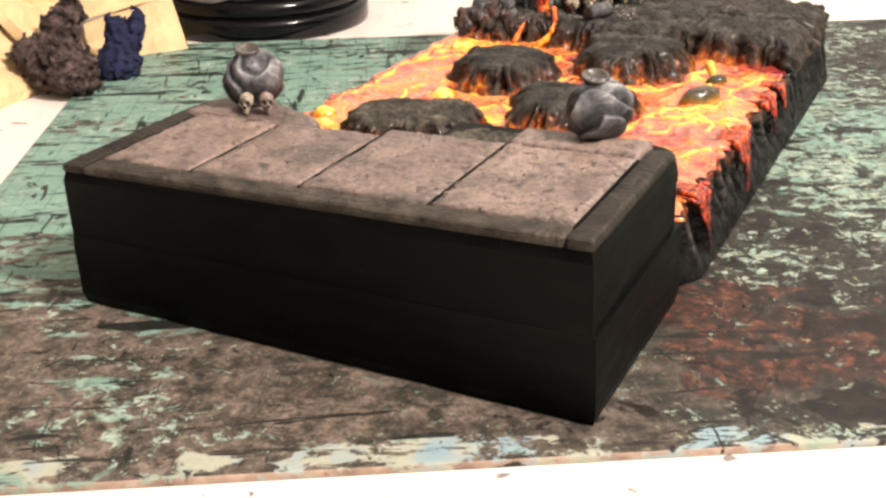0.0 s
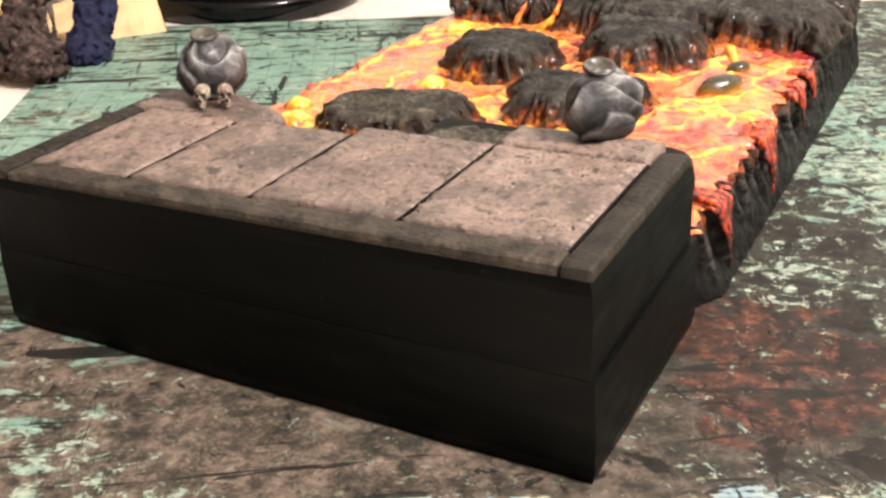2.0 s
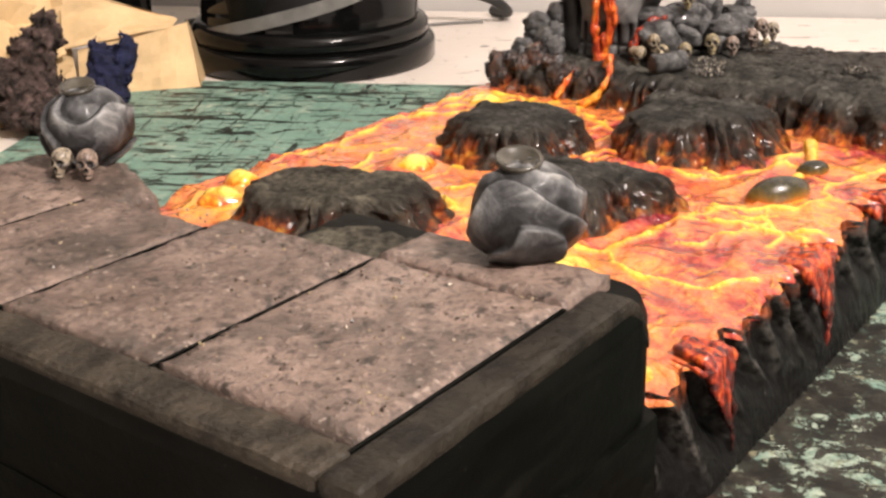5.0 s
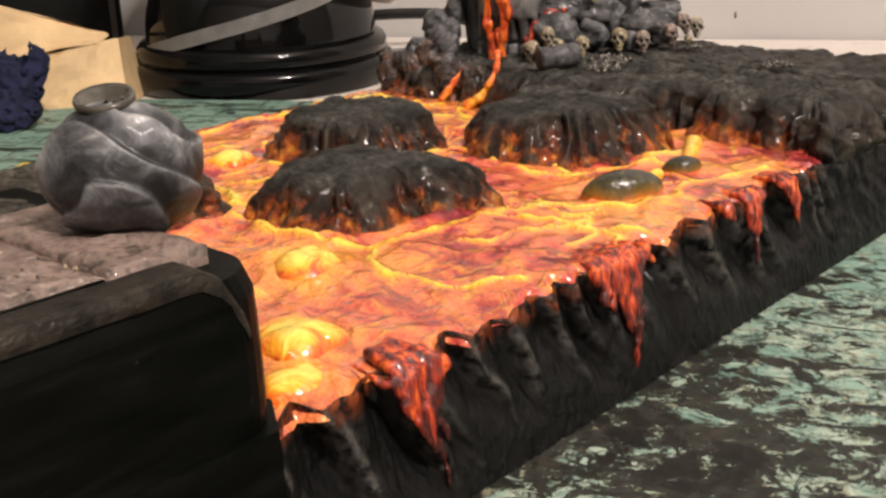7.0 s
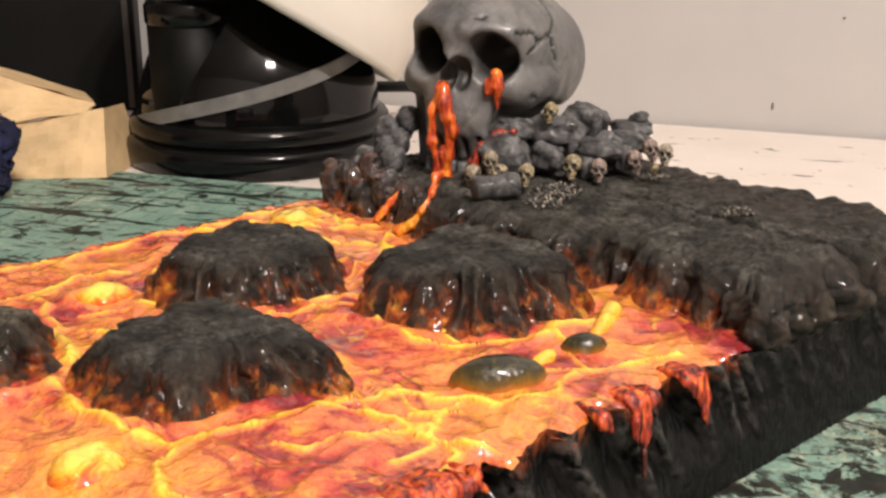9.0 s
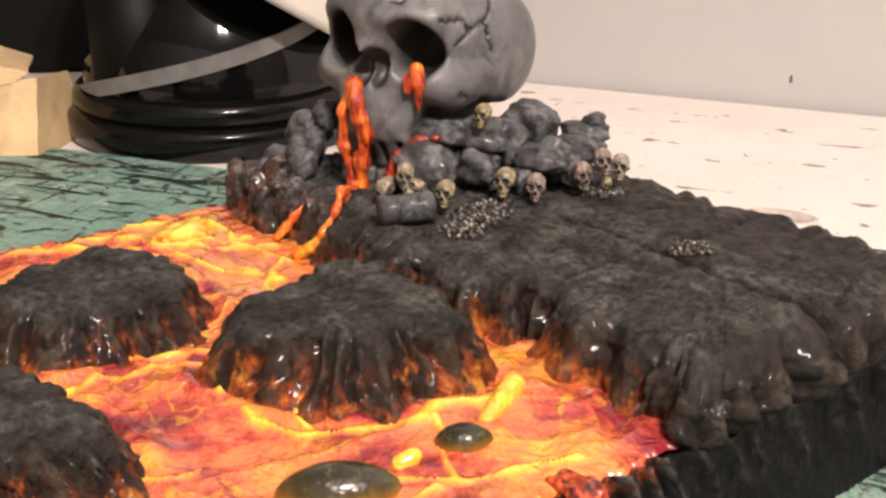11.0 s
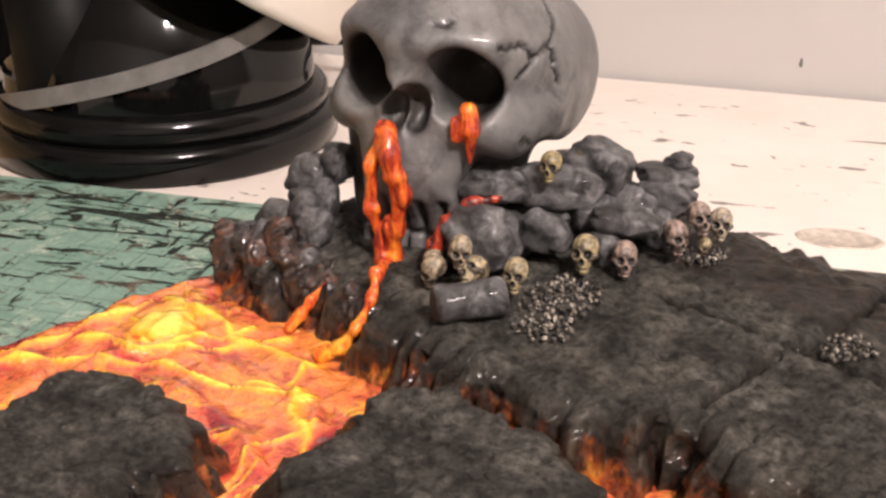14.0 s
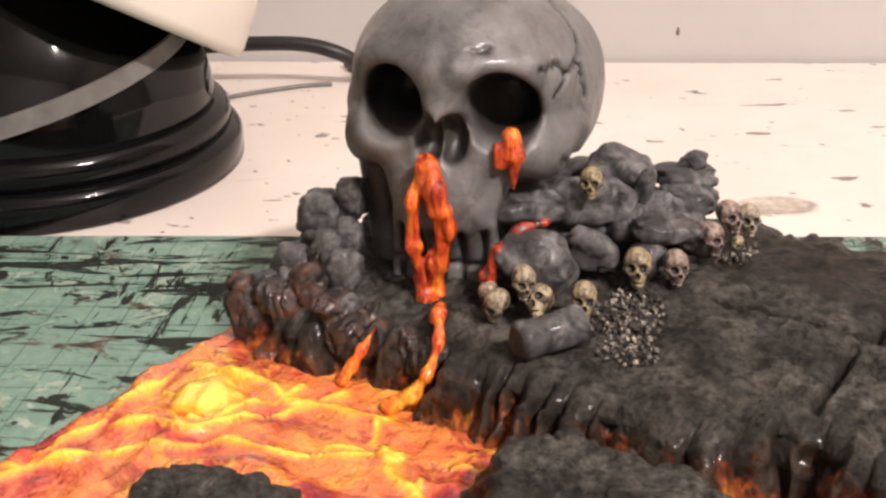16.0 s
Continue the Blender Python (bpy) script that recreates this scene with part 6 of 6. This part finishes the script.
SMALL = small_skull_mesh()
MINIS = [((0.0752, 0.3515, 0.0672), 22, 0, 0.88), ((0.0862, 0.3280, 0.0492), 30, 0, 0.95), ((0.0900, 0.3482, 0.0490), 25, -6, 1.08), ((0.0962, 0.3548, 0.0485), 45, 4, 0.98),
         ((0.0732, 0.3225, 0.0530), 50, 10, 0.90), ((0.0795, 0.3205, 0.0495), 10, -40, 1.02), ((0.0690, 0.3195, 0.0480), -20, 18, 0.9), ((0.0975, 0.3730, 0.0490), 75, 6, 1.0),
         ((0.1000, 0.3805, 0.0525), 60, -5, 1.0), ((0.1030, 0.3850, 0.0510), 35, 0, 0.95), ((0.0690, 0.3735, 0.0610), 30, -10, 1.05), ((0.0640, 0.3250, 0.0485), -35, 30, 0.7),
         ((0.1005, 0.3800, 0.0480), 70, 30, 0.55), ((0.0222, 0.0580, 0.0577), 20, 0, 0.98), ((0.0302, 0.0610, 0.0580), 45, 0, 0.98)]
for n, (at, turn, tip, size) in enumerate(MINIS):
    ob = new("small_skull", SMALL)
    ob.matrix_world = Matrix.Translation((at[0] - 0.0012 * (at[1] > 0.2), at[1] - 0.0008 * (at[1] > 0.2), at[2] + 0.0018)) @ pose(0, 0, 0, tip, tip * 0.6, turn) @ Matrix.Scale(size, 4)
    tagged(ob, "tiny bone-coloured skull with dark sockets" + (" beside the far urn" if at[1] < 0.2 else " in the rock pile"), "small skull", "small skulls")


def chip_paint():
    k = Nodes("bone_chip_paint")
    r = k.t.nodes.new("ShaderNodeNewGeometry").outputs["Random Per Island"]
    col = k.ramp(r, [(0.0, (0.012, 0.011, 0.010)), (0.45, (0.035, 0.031, 0.026)), (0.75, (0.15, 0.135, 0.108)), (1.0, (0.46, 0.42, 0.34))])
    return k.done(col, 0.5)


M["chips"] = chip_paint()


def rubble(name, spots, count, size, material, label):
    verts, faces = [], []
    for n in range(count):
        cx, cy, z, sx, sy = spots[n % len(spots)]
        a, q = random.random() * 6.283, random.random() ** 0.6
        c = Vector((cx + math.cos(a) * sx * q, cy + math.sin(a) * sy * q, z + random.random() * size * 0.5 * (1 - q)))
        s = size * random.uniform(0.5, 1.2)
        rot = Euler([random.random() * 6 for _ in range(3)]).to_matrix()
        base = len(verts)
        for p in ((1, 0, 0), (-1, 0, 0), (0, 0.7, 0), (0, -0.7, 0), (0, 0, 0.8), (0, 0, -0.8)):
            verts.append(c + rot @ (Vector(p) * s * random.uniform(0.7, 1.1)))
        for t in ((0, 2, 4), (2, 1, 4), (1, 3, 4), (3, 0, 4), (2, 0, 5), (1, 2, 5), (3, 1, 5), (0, 3, 5)):
            faces.append([base + i for i in t])
    me = mesh_of(name, verts, faces, material, smooth=False)
    single(name, me, label, "rubble", kind="stuff")


rubble("bone_rubble", [(0.0922, 0.3350, 0.0493, 0.0085, 0.0110), (0.0945, 0.3290, 0.0490, 0.0075, 0.0085), (0.0985, 0.3215, 0.0488, 0.0070, 0.0060), (0.0905, 0.3410, 0.0496, 0.0070, 0.0085)], 380, 0.0009, M["chips"],
       "scatter of tiny pale bone chips on black rock")
rubble("bone_rubble", [(0.1490, 0.3610, 0.0490, 0.0055, 0.0070)], 110, 0.0008, M["chips"], "small heap of pale grit on the rock shelf")
rubble("bone_rubble", [(0.1005, 0.3790, 0.0495, 0.0055, 0.0090)], 120, 0.0009, M["chips"], "tiny pale bone chips by the boulders")

def grit():
    """Crumbs of sand stuck to the slabs, thickest on the two nearest the right rim."""
    rnd = random.Random(61)
    verts, faces = [], []
    for n in range(620):
        x = 0.184 - 0.160 * rnd.random() ** 1.5
        y = rnd.uniform(0.003, 0.060)
        if nz(x, y, 2.0, 70) < -0.05 and rnd.random() < 0.75:
            continue
        s = rnd.uniform(0.00025, 0.00075)
        base = Vector((x, y, 0.0578 + 0.0062 * x / 0.2 + 0.0001))
        rot = Euler([rnd.random() * 6 for _ in range(3)]).to_matrix()
        k = len(verts)
        for p in ((1, 0, 0), (-1, 0, 0), (0, 0.8, 0), (0, -0.8, 0), (0, 0, 0.7), (0, 0, -0.7)):
            verts.append(base + rot @ (Vector(p) * s * rnd.uniform(0.7, 1.2)))
        for t in ((0, 2, 4), (2, 1, 4), (1, 3, 4), (3, 0, 4), (2, 0, 5), (1, 2, 5), (3, 1, 5), (0, 3, 5)):
            faces.append([k + q for q in t])
    single("grit", mesh_of("grit", verts, faces, M["grit"], smooth=False), "brown and yellowish grit stuck to the stone slabs", "grit", kind="stuff")


grit()

# ---- behind the mat ----
BX, BY = -0.232, 0.4200


def lamp_body():
    b = thing("black_drum", (BX, BY, -0.003), "glossy black round drum with a stepped foot and grey strap", "drum")
    v, f = lathe([(0.0, -0.003), (0.0805, -0.003), (0.0835, -0.001), (0.0837, 0.0095), (0.0825, 0.0122), (0.0800, 0.0132), (0.0785, 0.0140)], (BX, BY, 0), 120)
    foot = place("foot", mesh_of("foot", v, f, M["satin"]), b)
    v, f = lathe([(0.0770, 0.0134), (0.0793, 0.0150), (0.0793, 0.0215), (0.0775, 0.0242), (0.0745, 0.0265), (0.0720, 0.0270)], (BX, BY, 0), 120)
    place("step", mesh_of("step", v, f, M["satin"]), foot)
    v, f = lathe([(0.0730, 0.0268), (0.0723, 0.037), (0.0705, 0.046), (0.0673, 0.055), (0.0639, 0.0625), (0.0602, 0.0700), (0.0555, 0.0785), (0.0490, 0.089), (0.0410, 0.099), (0.0280, 0.1085), (0.0, 0.1135)], (BX, BY, 0), 140)
    body = place("body", mesh_of("body", v, f, M["gloss"]), b, "mirror-glossy black body")
    # the slanting strap
    verts, faces = [], []
    n = 60
    for i in range(n + 1):
        th = -118 + 140 * i / n
        z = 0.0555 + 0.00032 * th
        a = radians(th)
        r = 0.0742 - max(0, z - 0.04) * 0.20
        for dr, dz in ((0, -0.0042), (0.0016, -0.0040), (0.0016, 0.0040), (0, 0.0042)):
            verts.append((BX + (r + dr) * math.cos(a), BY + (r + dr) * math.sin(a), z + dz))
    for i in range(n):
        for j in range(4):
            k = (j + 1) % 4
            faces.append((i * 4 + j, i * 4 + k, (i + 1) * 4 + k, (i + 1) * 4 + j))
    place("strap", mesh_of("strap", verts, faces, M["strap"], smooth=False), body, "grey plastic strap")


lamp_body()


def canister():
    """The upright black canister in front of the drum."""
    d = Vector((0.86, -0.51, 0))
    side = Vector((0.51, 0.86, 0))
    c = Vector((BX, BY, 0)) - side * 0.038 + d * 0.032
    can = thing("canister", c + Vector((0, 0, 0.027)), "upright black canister against the glossy drum", "canister")
    v, f = lathe([(0.0, 0.0270), (0.0235, 0.0270), (0.0245, 0.0285), (0.0250, 0.0795), (0.0240, 0.0800)], c, 56)
    body = place("body", mesh_of("body", v, f, M["matte_black"]), can)
    v, f = lathe([(0.0245, 0.0800), (0.0260, 0.0815), (0.0262, 0.091), (0.0240, 0.094), (0.0, 0.094)], c, 56)
    place("cap", mesh_of("cap", v, f, M["satin"]), body)


canister()


def cream_bowl():
    """A cream bowl turned over, tilted on top of the drum."""
    side = Vector((0.56, 0.83, 0)).normalized()
    axis = side.cross(Vector((0, 0, 1)))
    tilt = Matrix.Rotation(radians(-8), 4, side) @ Matrix.Rotation(radians(30.0), 4, -axis)
    prof = [(0.0885, 0.002), (0.0940, -0.0012), (0.0970, 0.0002), (0.0978, 0.004), (0.0965, 0.020), (0.0925, 0.045), (0.084, 0.068), (0.066, 0.086), (0.0, 0.092)]
    b = thing("cream_bowl", (BX, BY, 0.09), "cream plastic bowl turned upside down over the black drum", "bowl")
    v, f = lathe(prof, (BX, BY, 0.0885), 96, tilt)
    shell = place("shell", mesh_of("shell", v, f, M["white"]), b)
    v, f = lathe([(0.0880, 0.0025), (0.0865, 0.006), (0.0845, 0.030), (0.078, 0.060), (0.055, 0.078), (0.0, 0.084)], (BX, BY, 0.0885), 96, tilt)
    place("lining", mesh_of("lining", v, [q[::-1] for q in f], M["inner"]), shell, "dark grey lining")


cream_bowl()


CABLE = [room(-0.10, 0.55, 0.004), room(0.00, 0.595, 0.017), room(0.050, 0.60, 0.0215), room(0.085, 0.60, 0.0230), room(0.108, 0.60, 0.0220), room(0.125, 0.60, 0.0175), room(0.135, 0.605, 0.0105), room(0.138, 0.62, 0.0030), room(0.125, 0.64, 0.0010)]
single("power_cable", curve_mesh("power_cable", CABLE, 0.0040, M["rubber"]), "thick black cable arching over the table", "cable")
single("wire", curve_mesh("wire", [room(0.0, 0.51, -0.0016), room(0.06, 0.575, -0.0016), room(0.10, 0.60, -0.0016), room(0.12, 0.605, -0.0016)], 0.0012, M["strap"]), "thin grey wire lying on the table", "wire")


def tall_case():
    bm = box_bm((-0.20, 0.0, -0.003), (0.0, 0.14, 0.30), 0.004)
    turn = Matrix.Translation((-0.411, 0.428, 0)) @ pose(0, 0, 0, 0, 0, 62)
    bmesh.ops.transform(bm, matrix=turn, verts=bm.verts[:])
    case = thing("black_case", (-0.411, 0.428, -0.003), "tall plain black case standing on the table", "case")
    body = place("body", bm_mesh("body", bm, M["matte_black"]), case)
    bm = box_bm((-0.0085, -0.0022, 0.0), (-0.0045, 0.0002, 0.296), 0.0006)
    bmesh.ops.transform(bm, matrix=turn, verts=bm.verts[:])
    place("edge_strip", bm_mesh("edge_strip", bm, M["strip"]), body, "dark brown edge strip")


tall_case()


def paper_bag():
    """A crumpled, slumped tan paper bag: folded sheets with creases."""
    b = thing("paper_bag", (-0.33, 0.30, -0.003), "crumpled tan paper bag slumped on the table", "paper bag")

    def sheet(name, corners, nu, nv, amp, seed):
        a, b1, c, d = [Vector(p) for p in corners]
        verts, faces = [], []
        for j in range(nv + 1):
            for i in range(nu + 1):
                u, v = i / nu, j / nv
                p = (a * (1 - u) + b1 * u) * (1 - v) + (d * (1 - u) + c * u) * v
                k = abs(nz(u * 2.2, v * 2.2, seed)) * 2 + abs(nz(u * 5, v * 5, seed)) * 0.7
                verts.append(p + Vector((0.7, -0.5, 0.5)) * amp * (k - 0.5))
        n = len(verts)
        verts += [p + Vector((-0.0009, 0.0006, -0.0009)) for p in verts]
        w = nu + 1
        for j in range(nv):
            for i in range(nu):
                q = (j * w + i, j * w + i + 1, (j + 1) * w + i + 1, (j + 1) * w + i)
                faces.append(q)
                faces.append(tuple(n + e for e in q[::-1]))
        place(name, mesh_of(name, verts, faces, M["paper"], smooth=False), b)

    # front face, right end, slumped top, inner fold
    sheet("sheet", [(-0.230, 0.295, -0.002), (-0.219, 0.310, -0.002), (-0.240, 0.321, 0.035), (-0.242, 0.308, 0.034)], 4, 8, 0.0010, 1.0)
    sheet("sheet", [(-0.219, 0.310, -0.002), (-0.262, 0.352, -0.002), (-0.275, 0.350, 0.030), (-0.240, 0.321, 0.035)], 8, 8, 0.0016, 2.0)
    sheet("sheet", [(-0.262, 0.255, -0.002), (-0.230, 0.295, -0.002), (-0.242, 0.308, 0.034), (-0.266, 0.260, 0.026)], 10, 8, 0.0022, 3.0)
    sheet("sheet", [(-0.266, 0.250, 0.028), (-0.241, 0.309, 0.0335), (-0.246, 0.319, 0.0370), (-0.278, 0.262, 0.060)], 12, 8, 0.0022, 4.0)
    sheet("sheet", [(-0.250, 0.150, -0.002), (-0.262, 0.255, -0.002), (-0.278, 0.262, 0.060), (-0.300, 0.160, 0.080)], 14, 12, 0.0120, 5.0)
    sheet("sheet", [(-0.278, 0.262, 0.060), (-0.246, 0.319, 0.0370), (-0.330, 0.350, 0.030), (-0.370, 0.250, 0.070)], 10, 8, 0.0030, 6.0)
    sheet("sheet", [(-0.300, 0.160, 0.080), (-0.278, 0.262, 0.060), (-0.370, 0.250, 0.070), (-0.390, 0.150, 0.090)], 10, 8, 0.0060, 7.0)
    sheet("sheet", [(-0.240, 0.140, -0.002), (-0.245, 0.200, -0.002), (-0.280, 0.220, 0.030), (-0.270, 0.130, 0.045)], 10, 10, 0.0100, 8.0)
    sheet("sheet", [(-0.255, 0.200, 0.020), (-0.262, 0.250, 0.026), (-0.285, 0.250, 0.056), (-0.290, 0.190, 0.062)], 8, 8, 0.0080, 9.0)


paper_bag()


def lump(name, blobs, step, material, label, category, rough=0.0015):
    def f(x, y, z):
        d = None
        for c, r in blobs:
            q = ell(x, y, z, c, r)
            d = q if d is None else smin(d, q, 0.006)
        w = np.sin(x * 420 + np.sin(z * 260) * 2) * np.sin(y * 380 + np.sin(x * 300) * 2) * np.sin(z * 410 + np.sin(y * 210) * 2)
        w2 = np.sin(x * 1100 + y * 500) * np.sin(y * 1250 + z * 700) * np.sin(z * 1000 + x * 600)
        return np.maximum(d + rough * w + rough * 0.5 * w2, base - z)

    base = 0.0003
    lo = [min(c[i] - r[i] for c, r in blobs) - 0.004 for i in range(3)]
    hi = [max(c[i] + r[i] for c, r in blobs) + 0.004 for i in range(3)]
    v, fc = sdf_surface(f, lo, hi, step)
    single(name, mesh_of(name, v, fc, material), label, category)


lump("foam_lump", [((-0.236, 0.206, 0.012), (0.022, 0.019, 0.013)), ((-0.222, 0.198, 0.008), (0.018, 0.014, 0.009)), ((-0.243, 0.216, 0.030), (0.012, 0.010, 0.016)), ((-0.240, 0.226, 0.044), (0.007, 0.007, 0.010)),
                   ((-0.250, 0.196, 0.022), (0.011, 0.012, 0.010))], 0.0013,
     M["sponge"], "torn lump of dark stained foam", "foam", 0.0042)
lump("blue_cloth", [((-0.221, 0.242, 0.009), (0.012, 0.014, 0.013)), ((-0.221, 0.248, 0.021), (0.009, 0.011, 0.012)), ((-0.214, 0.257, 0.032), (0.0042, 0.0060, 0.0085)), ((-0.228, 0.247, 0.031), (0.0045, 0.0050, 0.0085)), ((-0.217, 0.235, 0.006), (0.013, 0.012, 0.008))], 0.0013,
     M["blue"], "crumpled navy blue cloth beside the paper bag", "cloth", 0.0022)


def stain():
    """An oval ring of dried glue on the table."""
    c, verts, faces = Vector((0.063, 0.537, -0.003)), [], []
    n = 60
    for i in range(n):
        a = 2 * math.pi * i / n
        for k, z in ((1.0, 0.0), (0.97, 0.0006), (0.88, 0.0006), (0.84, 0.0002), (0.0, 0.00018)):
            w = 1 + 0.08 * nz(math.cos(a), math.sin(a), 0, 2)
            verts.append(c + U * (0.0165 * k * w * math.cos(a)) + N * (0.0100 * k * w * math.sin(a)) + Vector((0, 0, z)))
    for i in range(n):
        j = (i + 1) % n
        for k in range(4):
            faces.append((i * 5 + k, j * 5 + k, j * 5 + k + 1, i * 5 + k + 1))
    single("glue_stain", mesh_of("glue_stain", verts, faces, M["stain"]), "oval patch of dried glue on the table", "stain")


stain()


def chips():
    """Small chips in the far wall, and dried drops of paint on the mat."""
    for u, z, w, h in ((0.316, 0.0140, 0.0009, 0.0026), (0.356, 0.0750, 0.0010, 0.0009)):
        c = room(u, wall_line(u) - 0.0004, z)
        bm = bmesh.new()
        bmesh.ops.create_icosphere(bm, subdivisions=2, radius=1.0)
        for v in bm.verts:
            k = 1 + 0.4 * nz(v.co.x, v.co.y, v.co.z + u * 40, 2.0)
            v.co = c + U * (v.co.x * w * k) + N * (v.co.y * 0.0005) + Vector((0, 0, v.co.z * h * k))
        single("wall_chip", bm_mesh("wall_chip", bm, M["strap"], True), "small dark chip in the grey wall paint", "chip", "chips in the wall")
    for x, y, r, key in ((0.2420, 0.1410, 0.0009, "scorch"), (0.2620, 0.1600, 0.0024, "scorch"), (0.2250, 0.0880, 0.0016, "scorch")):
        bm = bmesh.new()
        bmesh.ops.create_icosphere(bm, subdivisions=3, radius=1.0)
        for v in bm.verts:
            k = 1 + 0.35 * nz(v.co.x, v.co.y, x * 300, 1.6)
            v.co = Vector((x + v.co.x * r * k, y + v.co.y * r * k, 0.0001 + v.co.z * 0.0005))
        single("paint_drop", bm_mesh("paint_drop", bm, M[key], True), "dried drop of paint on the mat", "paint drop", "paint drops on the mat")


chips()
